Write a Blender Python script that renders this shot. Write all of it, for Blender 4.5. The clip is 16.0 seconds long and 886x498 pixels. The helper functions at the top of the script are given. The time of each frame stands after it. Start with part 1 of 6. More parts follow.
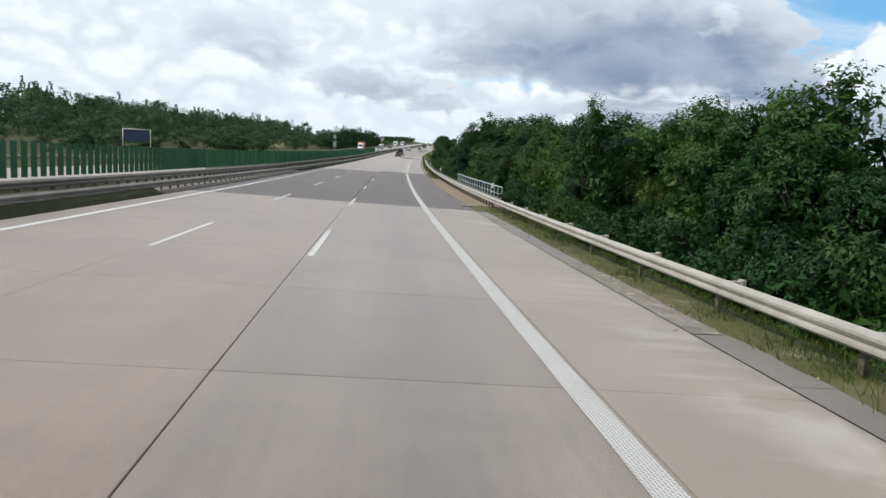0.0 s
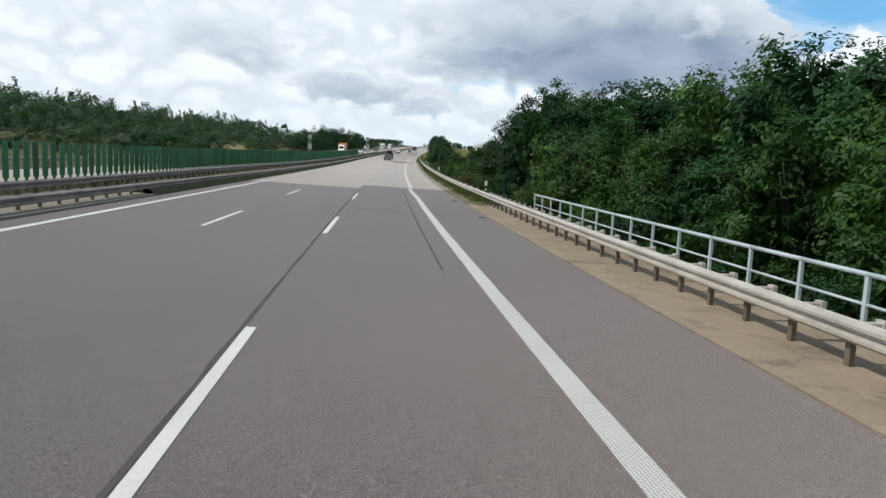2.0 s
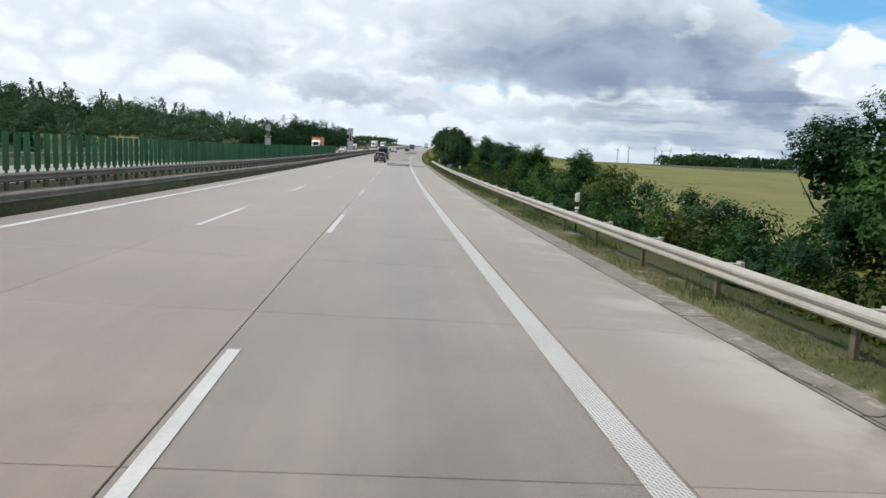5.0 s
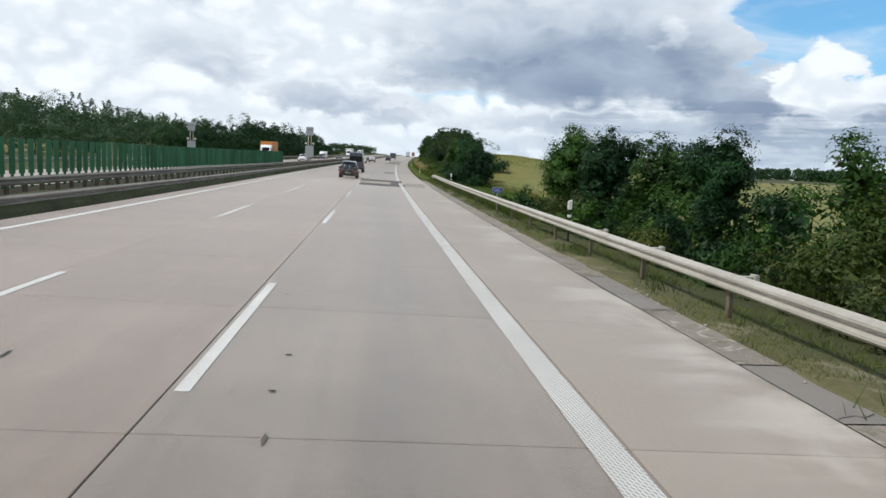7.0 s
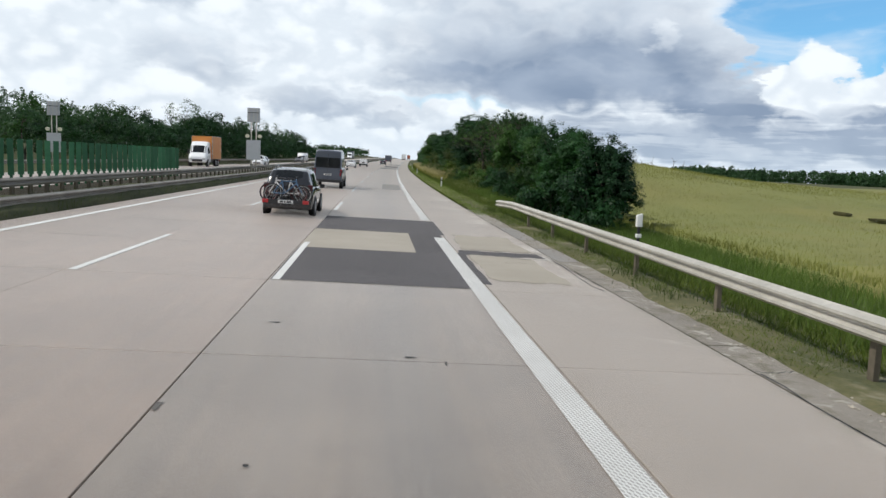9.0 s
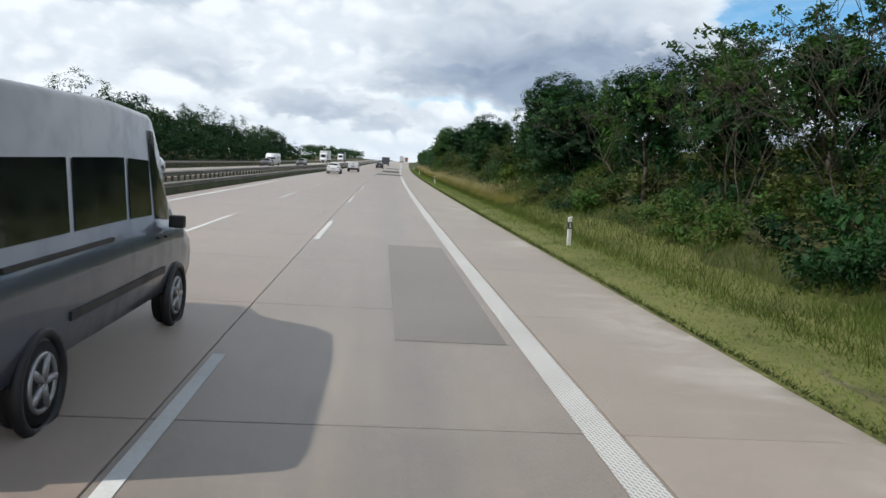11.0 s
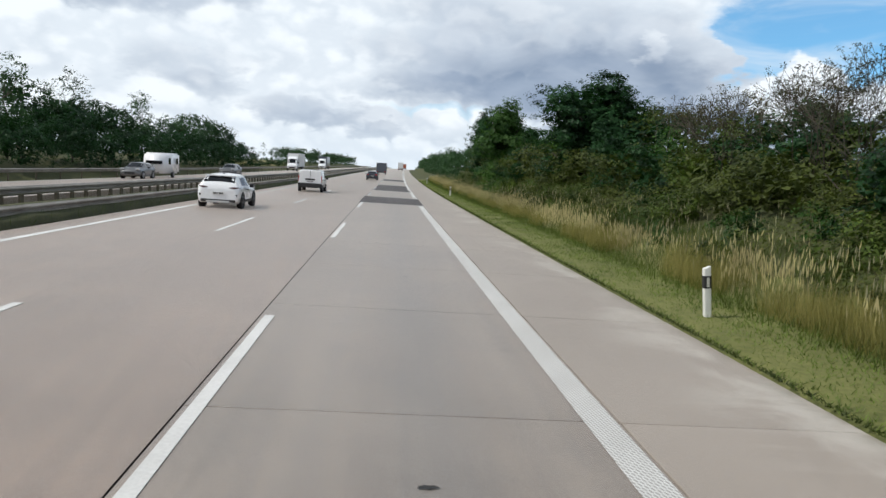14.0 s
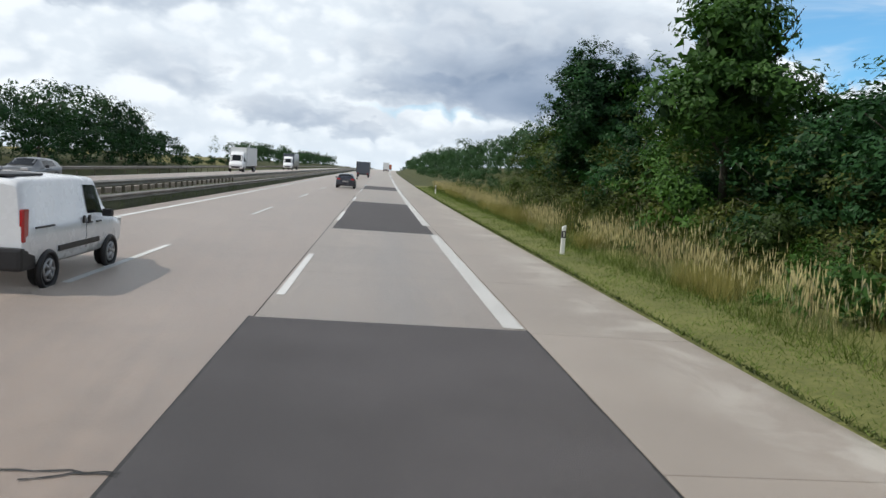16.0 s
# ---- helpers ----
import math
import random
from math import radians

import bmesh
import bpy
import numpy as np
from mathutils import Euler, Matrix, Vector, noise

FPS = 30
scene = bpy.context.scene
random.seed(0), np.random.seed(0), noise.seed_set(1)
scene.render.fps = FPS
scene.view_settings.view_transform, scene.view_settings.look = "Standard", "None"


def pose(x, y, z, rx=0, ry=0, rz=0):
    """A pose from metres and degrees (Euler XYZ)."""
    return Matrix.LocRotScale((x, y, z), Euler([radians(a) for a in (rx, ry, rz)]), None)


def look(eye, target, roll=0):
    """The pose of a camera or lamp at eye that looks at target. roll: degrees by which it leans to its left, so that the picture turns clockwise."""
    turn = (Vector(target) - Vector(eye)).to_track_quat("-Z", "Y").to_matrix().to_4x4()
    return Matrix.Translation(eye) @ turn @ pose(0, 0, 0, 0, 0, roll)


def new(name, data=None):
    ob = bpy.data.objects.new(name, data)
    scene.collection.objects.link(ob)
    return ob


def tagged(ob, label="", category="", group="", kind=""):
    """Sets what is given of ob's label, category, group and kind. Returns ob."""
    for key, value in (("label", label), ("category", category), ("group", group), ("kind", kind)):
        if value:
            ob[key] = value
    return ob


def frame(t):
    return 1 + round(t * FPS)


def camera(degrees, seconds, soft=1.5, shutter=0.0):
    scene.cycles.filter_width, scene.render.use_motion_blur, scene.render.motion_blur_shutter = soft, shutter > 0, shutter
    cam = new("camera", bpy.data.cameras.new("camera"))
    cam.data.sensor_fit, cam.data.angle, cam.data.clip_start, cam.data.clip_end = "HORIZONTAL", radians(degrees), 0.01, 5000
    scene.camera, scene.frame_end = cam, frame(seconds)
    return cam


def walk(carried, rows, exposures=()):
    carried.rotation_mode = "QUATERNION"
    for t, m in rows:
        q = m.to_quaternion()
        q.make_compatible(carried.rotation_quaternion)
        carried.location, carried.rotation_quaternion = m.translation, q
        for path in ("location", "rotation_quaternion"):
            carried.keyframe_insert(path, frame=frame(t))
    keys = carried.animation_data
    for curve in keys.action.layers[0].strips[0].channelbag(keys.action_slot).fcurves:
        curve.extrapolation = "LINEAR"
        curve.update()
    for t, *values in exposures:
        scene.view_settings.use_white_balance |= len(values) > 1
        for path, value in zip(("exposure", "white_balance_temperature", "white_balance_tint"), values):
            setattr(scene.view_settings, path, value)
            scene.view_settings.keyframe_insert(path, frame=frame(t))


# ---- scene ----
cam = camera(61.9, 16.0, soft=1.5, shutter=0.02)
walk(cam, [
    (0.0, pose(-2.380, -16.400, 2.636, 82.204, -3.030, -5.434)),
    (0.5, pose(-2.219, -3.794, 2.349, 82.526, -2.964, -5.959)),
    (1.0, pose(-2.008, 8.457, 2.100, 82.655, -2.323, -6.645)),
    (1.5, pose(-1.751, 20.335, 1.881, 82.679, -2.095, -6.832)),
    (2.0, pose(-1.427, 32.745, 1.677, 82.547, -2.593, -6.513)),
    (2.5, pose(-1.052, 45.006, 1.498, 83.127, -3.057, -6.642)),
    (3.0, pose(-0.625, 57.351, 1.341, 83.051, -3.163, -6.753)),
    (3.5, pose(-0.145, 69.737, 1.204, 83.084, -2.862, -6.979)),
    (4.0, pose(0.376, 82.077, 1.085, 82.742, -2.575, -7.036)),
    (4.5, pose(0.931, 93.993, 0.986, 82.501, -2.370, -6.920)),
    (7.0, pose(4.453, 155.267, 0.707, 83.372, -2.400, -8.702)),
    (7.5, pose(5.197, 167.126, 0.703, 83.516, -2.135, -8.996)),
    (8.0, pose(5.987, 179.422, 0.719, 83.664, -2.408, -9.061)),
    (8.5, pose(6.758, 191.151, 0.751, 83.731, -2.543, -9.113)),
    (9.0, pose(7.545, 202.772, 0.798, 83.634, -2.182, -9.235)),
    (11.5, pose(11.987, 261.258, 1.169, 84.017, -2.229, -9.708)),
    (12.0, pose(12.965, 272.740, 1.263, 84.231, -2.059, -9.921)),
    (12.5, pose(13.999, 284.506, 1.363, 84.359, -1.703, -10.107)),
    (13.0, pose(15.017, 295.792, 1.460, 84.366, -1.889, -10.220)),
    (13.5, pose(16.075, 307.249, 1.558, 84.287, -1.825, -10.107)),
    (14.0, pose(17.182, 318.973, 1.656, 84.405, -2.275, -9.935)),
    (14.5, pose(18.276, 330.342, 1.749, 84.489, -2.129, -10.256)),
    (15.0, pose(19.449, 342.265, 1.845, 84.451, -3.278, -10.363)),
    (15.5, pose(20.572, 353.484, 1.933, 84.361, -2.224, -11.046)),
    (16.0, pose(21.734, 364.898, 2.025, 84.549, -2.603, -11.191)),
], exposures=[(0.0, 0.0), (16.0, 0.0)])

# ---- sky and sun ----
SUN_AZ, SUN_EL = -97.0, 50.0          # degrees clockwise from +y, and above the horizon
world = bpy.data.worlds.new("sky")
scene.world = world
world.use_nodes = True


class Net:
    """Short hand for wiring shader nodes."""

    def __init__(self, tree):
        self.tree = tree
        tree.nodes.clear()

    def node(self, kind):
        return self.tree.nodes.new(kind)

    def put(self, socket, value):
        if isinstance(value, bpy.types.NodeSocket):
            self.tree.links.new(value, socket)
        elif isinstance(value, (tuple, list)) and len(value) == 3 and socket.type == "RGBA":
            socket.default_value = (*value, 1)
        else:
            socket.default_value = value

    def math(self, op, a, b=0.0, c=0.0, clamp=False):
        nd = self.node("ShaderNodeMath")
        nd.operation, nd.use_clamp = op, clamp
        for i, v in enumerate((a, b, c)):
            self.put(nd.inputs[i], v)
        return nd.outputs[0]

    def vec(self, x, y, z=0.0):
        nd = self.node("ShaderNodeCombineXYZ")
        for i, v in enumerate((x, y, z)):
            self.put(nd.inputs[i], v)
        return nd.outputs[0]

    def noise(self, where, scale, detail=4.0, rough=0.55, distort=0.0):
        nd = self.node("ShaderNodeTexNoise")
        self.put(nd.inputs["Vector"], where)
        nd.inputs["Scale"].default_value = scale
        nd.inputs["Detail"].default_value = detail
        nd.inputs["Roughness"].default_value = rough
        nd.inputs["Distortion"].default_value = distort
        return nd.outputs["Fac"]

    def ramp(self, fac, lo, hi, a=0.0, b=1.0, smooth=True):
        nd = self.node("ShaderNodeMapRange")
        nd.interpolation_type = "SMOOTHSTEP" if smooth else "LINEAR"
        for i, v in enumerate((fac, lo, hi, a, b)):
            self.put(nd.inputs[i], v)
        return nd.outputs[0]

    def mix(self, fac, a, b, blend="MIX"):
        nd = self.node("ShaderNodeMix")
        nd.data_type, nd.blend_type = "RGBA", blend
        self.put(nd.inputs["Factor"], fac)
        self.put(nd.inputs[6], a)
        self.put(nd.inputs[7], b)
        return nd.outputs[2]


def build_sky():
    n = Net(world.node_tree)
    sky = n.node("ShaderNodeTexSky")
    sky.sky_type, sky.sun_disc = "NISHITA", False
    sky.sun_elevation, sky.sun_rotation = radians(SUN_EL), radians(SUN_AZ % 360)
    sky.air_density, sky.dust_density = 1.0, 0.6
    way = n.node("ShaderNodeTexCoord").outputs["Generated"]
    sep = n.node("ShaderNodeSeparateXYZ")
    n.put(sep.inputs[0], way)
    x, y, z = sep.outputs
    az = n.math("MULTIPLY", n.math("ARCTAN2", x, y), 57.296)
    el = n.math("MULTIPLY", n.math("ARCSINE", z), 57.296)
    flat = n.vec(n.math("MULTIPLY", az, 0.055), n.math("MULTIPLY", el, 0.13))
    w1 = n.noise(flat, 2.2, 6, 0.6)
    w2 = n.noise(flat, 8.0, 4, 0.5)
    w3 = n.noise(n.vec(n.math("MULTIPLY", az, 0.03), n.math("MULTIPLY", el, 0.32)), 3.0, 5, 0.6)
    puff = n.math("MULTIPLY", n.math("ABSOLUTE", n.math("SUBTRACT", n.noise(n.vec(n.math("MULTIPLY", az, 0.1), n.math("MULTIPLY", el, 0.15)), 2.2, 4, 0.45), 0.5)), 4.0)
    waz = n.math("ADD", az, n.math("ADD", n.math("MULTIPLY", n.math("SUBTRACT", w1, 0.5), 10.0), n.math("MULTIPLY", n.math("SUBTRACT", w2, 0.5), 2.0)))
    wel = n.math("ADD", el, n.math("ADD", n.math("MULTIPLY", n.math("SUBTRACT", w1, 0.5), 2.6), n.math("MULTIPLY", n.math("SUBTRACT", 0.45, puff), 1.5)))

    def blob(a, e, ra, re, power=1.0):
        da = n.math("DIVIDE", n.math("SUBTRACT", waz, a), ra)
        de = n.math("DIVIDE", n.math("SUBTRACT", wel, e), re)
        d = n.math("ADD", n.math("MULTIPLY", da, da), n.math("MULTIPLY", de, de))
        return n.math("MULTIPLY", n.ramp(d, 0.0, 1.9, 1.0, 0.0), power)

    def total(parts):
        out = parts[0]
        for b in parts[1:]:
            out = n.math("ADD", out, b)
        return out

    # grey undersides of the clouds, with billows of two sizes
    bill = n.noise(n.vec(n.math("MULTIPLY", az, 0.045), n.math("MULTIPLY", el, 0.085)), 3.0, 6, 0.52, 0.6)
    grey = total([blob(14, 6.7, 10, 1.3, 0.5), blob(20, 7.6, 10, 2.4, 0.55), blob(24, 9.6, 6.5, 3.0, 0.35), blob(12, 9.6, 8, 1.8, 0.36), blob(14, 12.5, 9, 1.6, 0.2),
                  blob(-19, 12.6, 12, 1.5, 0.5), blob(-1.0, 4.9, 4.2, 1.0, 0.32), blob(-9.5, 7.8, 4.0, 1.6, 0.2), blob(2, 4.4, 6, 0.6, 0.2),
                  blob(22, 3.6, 10, 0.8, 0.42), blob(30, 5.6, 3, 2.2, 0.3), blob(40, 3.0, 10, 0.9, 0.4), blob(28, 2.0, 14, 0.8, 0.45), blob(30.3, 5.0, 2.0, 1.5, 0.5), blob(36, 3.3, 9, 0.8, 0.2), blob(26, 6.2, 2.6, 1.1, 0.35), blob(8, 7.6, 4, 0.8, 0.3), blob(-8.5, 6.2, 2.6, 1.0, 0.22), blob(42, 4.6, 5, 0.6, 0.4), blob(5, 3.6, 2.2, 0.5, 0.3), blob(-60, 22, 22, 7, 0.6),
                  blob(70, 24, 24, 8, 0.6), blob(10, 40, 40, 10, 0.4)])
    grey = n.math("MULTIPLY", grey, n.ramp(bill, 0.3, 0.66, 0.78, 1.12))
    grey = n.math("ADD", grey, n.math("MULTIPLY", n.ramp(bill, 0.45, 0.72, 0.0, 0.08), n.ramp(puff, 0.0, 0.8, 1.0, 0.3)))
    grey = n.math("DIVIDE", n.math("MULTIPLY", grey, 1.45), n.math("ADD", n.math("MULTIPLY", grey, 0.75), 0.7), clamp=True)
    # flat layers one above another low over the fields
    layer = n.math("MULTIPLY", n.ramp(w3, 0.44, 0.58, 0.0, 0.42), n.math("MULTIPLY", n.ramp(el, 4.2, 6.0, 1.0, 0.0), n.ramp(az, 14.0, 24.0)))
    grey = n.math("ADD", grey, layer, clamp=True)
    # gaps of blue, and bright heaps before them
    gap = total([blob(41, 12.6, 10.0, 4.4, 1.5), blob(9.5, 5.2, 6, 0.5, 0.42), blob(33, 10.6, 2.6, 2.0, 0.6), blob(31.4, 9.0, 1.5, 1.8, 0.9), blob(37.8, 8.0, 1.0, 1.4, 0.7), blob(120, 30, 40, 14, 0.9), blob(-120, 35, 40, 14, 0.9)])
    heap = total([blob(34.4, 6.6, 1.9, 1.5, 1.4), blob(34.9, 8.2, 1.0, 0.9, 1.0), blob(32.6, 6.0, 1.0, 0.9, 0.7), blob(39.6, 5.9, 1.9, 1.4, 1.3), blob(44.5, 6.2, 2.6, 1.7, 1.2), blob(25.2, 9.9, 0.9, 1.0, 0.35)])
    gap = n.math("SUBTRACT", n.math("MULTIPLY", gap, n.ramp(bill, 0.35, 0.65, 1.2, 0.6)), heap, clamp=True)
    low = n.ramp(el, 0.0, 4.5, 0.4, 0.0)
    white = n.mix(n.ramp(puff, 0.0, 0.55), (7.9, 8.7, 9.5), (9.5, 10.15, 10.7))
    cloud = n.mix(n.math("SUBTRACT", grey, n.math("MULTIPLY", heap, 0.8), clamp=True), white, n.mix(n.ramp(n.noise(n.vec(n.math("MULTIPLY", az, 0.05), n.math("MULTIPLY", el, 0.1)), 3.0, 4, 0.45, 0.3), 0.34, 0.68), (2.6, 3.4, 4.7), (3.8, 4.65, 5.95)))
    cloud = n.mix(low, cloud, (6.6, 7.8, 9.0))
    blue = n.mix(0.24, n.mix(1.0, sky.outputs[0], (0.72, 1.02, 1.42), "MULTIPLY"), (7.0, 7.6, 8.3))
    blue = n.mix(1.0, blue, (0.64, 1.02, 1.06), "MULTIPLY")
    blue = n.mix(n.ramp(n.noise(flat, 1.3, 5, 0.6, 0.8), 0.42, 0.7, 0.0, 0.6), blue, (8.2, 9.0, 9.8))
    colour = n.mix(n.ramp(gap, 0.12, 0.95), cloud, blue)
    # the sky above the view dims towards the zenith, added to deepen the shadows
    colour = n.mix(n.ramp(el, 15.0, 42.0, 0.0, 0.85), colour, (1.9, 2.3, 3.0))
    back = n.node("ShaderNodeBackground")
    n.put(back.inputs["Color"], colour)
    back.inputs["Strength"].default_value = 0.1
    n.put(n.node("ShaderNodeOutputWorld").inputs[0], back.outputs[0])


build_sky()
sun = new("sun", bpy.data.lights.new("sun", "SUN"))
sun.data.energy, sun.data.angle, sun.data.color = 3.15, radians(0.8), (1.0, 0.955, 0.88)
_a, _e = radians(SUN_AZ), radians(SUN_EL)
sun.matrix_world = look((math.sin(_a) * math.cos(_e) * 100, math.cos(_a) * math.cos(_e) * 100, math.sin(_e) * 100), (0, 0, 0))


# ---- materials ----
def surface(name, dark, light, rough=0.8, coarse=0.35, fine=14.0, speckle=0.25, bump=0.0, bump_scale=60.0, metal=0.0, vary=0.0, island=0.0, extra=None, gloss=0.35, sheen=0.0, crisp=0.2):
    """A two-scale mottled surface in world metres; vary: tone from piece to piece."""
    m = bpy.data.materials.new(name)
    m.use_nodes = True
    n = Net(m.node_tree)
    pos = n.node("ShaderNodeNewGeometry")
    where = pos.outputs["Position"]
    a = n.ramp(n.noise(where, coarse, 5, 0.6), 0.3, 0.7)
    b = n.ramp(n.noise(where, fine, 4, 0.65), 0.5 - crisp, 0.5 + crisp)
    fac = n.math("ADD", n.math("MULTIPLY", a, 1 - speckle), n.math("MULTIPLY", b, speckle))
    colour = n.mix(fac, dark, light)
    if vary:
        rnd = n.node("ShaderNodeObjectInfo").outputs["Random"]
        colour = n.mix(1.0, colour, n.mix(rnd, (1 - vary,) * 3, (1 + vary,) * 3), "MULTIPLY")
    if island:
        rnd = pos.outputs["Random Per Island"]
        colour = n.mix(1.0, colour, n.mix(rnd, (1 - island,) * 3, (1 + island,) * 3), "MULTIPLY")
    if extra:
        colour = extra(n, colour, where)
    bs = n.node("ShaderNodeBsdfPrincipled")
    n.put(bs.inputs["Base Color"], colour)
    n.put(bs.inputs["Roughness"], n.ramp(b, 0, 1, max(rough - 0.08, 0.02), min(rough + 0.08, 1.0), False))
    bs.inputs["Metallic"].default_value = metal
    bs.inputs["Specular IOR Level"].default_value = gloss
    if sheen:
        bs.inputs["Sheen Weight"].default_value, bs.inputs["Sheen Roughness"].default_value = sheen, 0.35
        bs.inputs["Sheen Tint"].default_value = (1.0, 0.88, 0.79, 1)
    if bump:
        bp = n.node("ShaderNodeBump")
        bp.inputs["Strength"].default_value = bump
        bp.inputs["Distance"].default_value = 0.02
        n.put(bp.inputs["Height"], n.noise(where, bump_scale, 5, 0.7))
        n.put(bs.inputs["Normal"], bp.outputs[0])
    n.put(n.node("ShaderNodeOutputMaterial").inputs[0], bs.outputs[0])
    return m


def leaf_material(name, dark, light, warm=0.0, coarse=0.5, through_tint=(1.3, 1.5, 0.6)):
    m = bpy.data.materials.new(name)
    m.use_nodes = True
    n = Net(m.node_tree)
    geo = n.node("ShaderNodeNewGeometry")
    tone = n.math("ADD", n.math("MULTIPLY", geo.outputs["Random Per Island"], 0.5), n.math("MULTIPLY", n.ramp(n.noise(geo.outputs["Position"], coarse, 3, 0.5), 0.36, 0.64), 0.5))
    colour = n.mix(tone, dark, light)
    rnd = n.node("ShaderNodeObjectInfo").outputs["Random"]
    colour = n.mix(1.0, colour, n.mix(rnd, (0.5, 0.63, 0.66), (1.04 + warm, 1.2, 0.96)), "MULTIPLY")
    bs = n.node("ShaderNodeBsdfPrincipled")
    n.put(bs.inputs["Base Color"], colour)
    bs.inputs["Roughness"].default_value = 0.5
    bs.inputs["Specular IOR Level"].default_value = 0.16
    tl = n.node("ShaderNodeBsdfTranslucent")
    n.put(tl.inputs["Color"], n.mix(1.0, colour, through_tint, "MULTIPLY"))
    mx = n.node("ShaderNodeMixShader")
    mx.inputs[0].default_value = 0.2
    n.put(mx.inputs[1], bs.outputs[0])
    n.put(mx.inputs[2], tl.outputs[0])
    n.put(n.node("ShaderNodeOutputMaterial").inputs[0], mx.outputs[0])
    return m


def glossy(name, colour, rough=0.3, metal=0.0, coat=0.0, spec=0.5):
    m = bpy.data.materials.new(name)
    m.use_nodes = True
    n = Net(m.node_tree)
    where = n.node("ShaderNodeTexCoord").outputs["Object"]
    dust = n.ramp(n.noise(where, 3.0, 5, 0.6), 0.35, 0.75)
    bs = n.node("ShaderNodeBsdfPrincipled")
    n.put(bs.inputs["Base Color"], n.mix(dust, colour, tuple(c * 0.94 + 0.006 for c in colour)))
    n.put(bs.inputs["Roughness"], n.ramp(dust, 0, 1, rough, min(rough + 0.12, 1)))
    bs.inputs["Metallic"].default_value = metal
    bs.inputs["Coat Weight"].default_value = coat
    bs.inputs["Specular IOR Level"].default_value = spec
    n.put(n.node("ShaderNodeOutputMaterial").inputs[0], bs.outputs[0])
    return m


# ---- the road's line: heading and grade by distance ----
KNOT = (-40, 60, 130, 200, 280, 360, 450, 800)
TURN = (0.0, -2.16, -3.35, -3.88, -5.14, -5.95, -6.52, -7.62)
RISE = (-1.53, -0.63, -0.23, 0.27, 0.51, 0.43, 0.78, 0.69)
FALL = 0.027                                  # crossfall to the right
_s = np.arange(-400.0, 3200.0, 2.0)


def _smooth(values, tail):
    v = np.interp(_s, KNOT + (1000, 1200), values + tail)
    return np.radians(np.convolve(np.pad(v, 10, mode="edge"), np.ones(21) / 21, "valid"))


_th, _gr = _smooth(TURN, (-7.62, -7.62)), _smooth(RISE, (-0.1, -0.25))
_x, _y, _z = (np.concatenate([[0], np.cumsum(v * 2)[:-1]]) for v in (-np.sin(_th), np.cos(_th), np.tan(_gr)))
_i0 = int(np.searchsorted(_s, 0))
_x, _y, _z = _x - _x[_i0], _y - _y[_i0], _z - _z[_i0]


def place(s, u, h=0.0):
    """Arrays of world points at distance s along the road, u to the right of the edge line, h over the line's level."""
    s, u, h = np.broadcast_arrays(np.asarray(s, float), np.asarray(u, float), np.asarray(h, float))
    t = np.interp(s, _s, _th)
    return np.stack([np.interp(s, _s, _x) + u * np.cos(t), np.interp(s, _s, _y) + u * np.sin(t), np.interp(s, _s, _z) + h], -1)


def deck(u):
    """Level of the paved cross-section, over the edge line."""
    return np.interp(u, [-60, -29, -27, -15.4, -14.6, -11.8, 2.7, 60], [0.3, 0.42, 0.42, 0.7, 0.5, 0.318, -0.073, -0.073])


def stand(s, u, h=0.0, turn=0.0, tilt=True):
    """The pose of a thing that stands at s, u, its y along the road."""
    p = place(s, u, deck(u) + h)
    t = math.degrees(np.interp(s, _s, _th))
    g = math.degrees(np.interp(s, _s, _gr)) if tilt else 0.0
    lean = math.degrees(math.atan(FALL)) if tilt and u > -12 else 0.0
    m = pose(*p, 0, 0, t) @ pose(0, 0, 0, g, lean, 0)
    return m @ pose(0, 0, 0, 0, 0, turn)


def smooth(a):
    a = np.clip(a, 0, 1)
    return a * a * (3 - 2 * a)


def ground_level(s, u):
    """Level of the land over the edge line's level."""
    s, u = np.broadcast_arrays(np.asarray(s, float), np.asarray(u, float))
    bank = np.interp(u, [2.6, 4.6, 9.5, 14, 22, 60, 150, 400, 900, 2400], [-0.1, -0.18, -2.6, -3.6, -3.6, -3.0, -2.0, 0, 4, 10])
    field = np.interp(u, [2.6, 4.6, 7.5, 10, 60, 150, 400, 900, 2400], [-0.1, -0.18, -0.75, -0.9, -0.8, -0.5, -0.3, 2, 6])
    cut = np.interp(u, [2.6, 5.4, 8.0, 13.0, 20, 36, 60, 150, 400, 900, 2400], [-0.1, -0.08, 0.9, 2.9, 2.9, 1.2, 0.4, 0.0, 0.0, 2, 6])
    a = smooth((s - 95) / 30)
    b = smooth((s - 240) / 40)
    dome = np.interp(u, [20, 60, 150, 400, 900, 2400], [0, -0.6, -3.0, -7.5, -15, -40])     # the fields fall away from the road
    dome = dome - 5.0 * smooth((s - 330) / 350) * np.interp(u, [15, 60, 200, 360], [0, 1, 1, 0.2])
    right = (bank * (1 - a) + (field + dome) * a) * (1 - b) + (cut + dome) * b
    hill = np.interp(u, [-2400, -400, -160, -90, -60, -36, -29.5], [8, 6, 6.0, 4.2, 1.8, 0.6, 0.25])
    shelf = np.interp(u, [-2400, -400, -120, -60, -40, -32, -29.5], [8, 5, 3.0, 2.4, 2.0, 0.9, 0.3])
    c = smooth((s - 270) / 60)
    left = hill * (1 - c) + shelf * c
    mid = np.interp(u, [-29.5, -27.2, -15.0, -13.2, -11.6, 2.6], [0.25, 0.2, 0.3, 0.36, 0.22, -0.22])
    return np.where(u > 2.6, right, np.where(u < -29.5, left, mid))


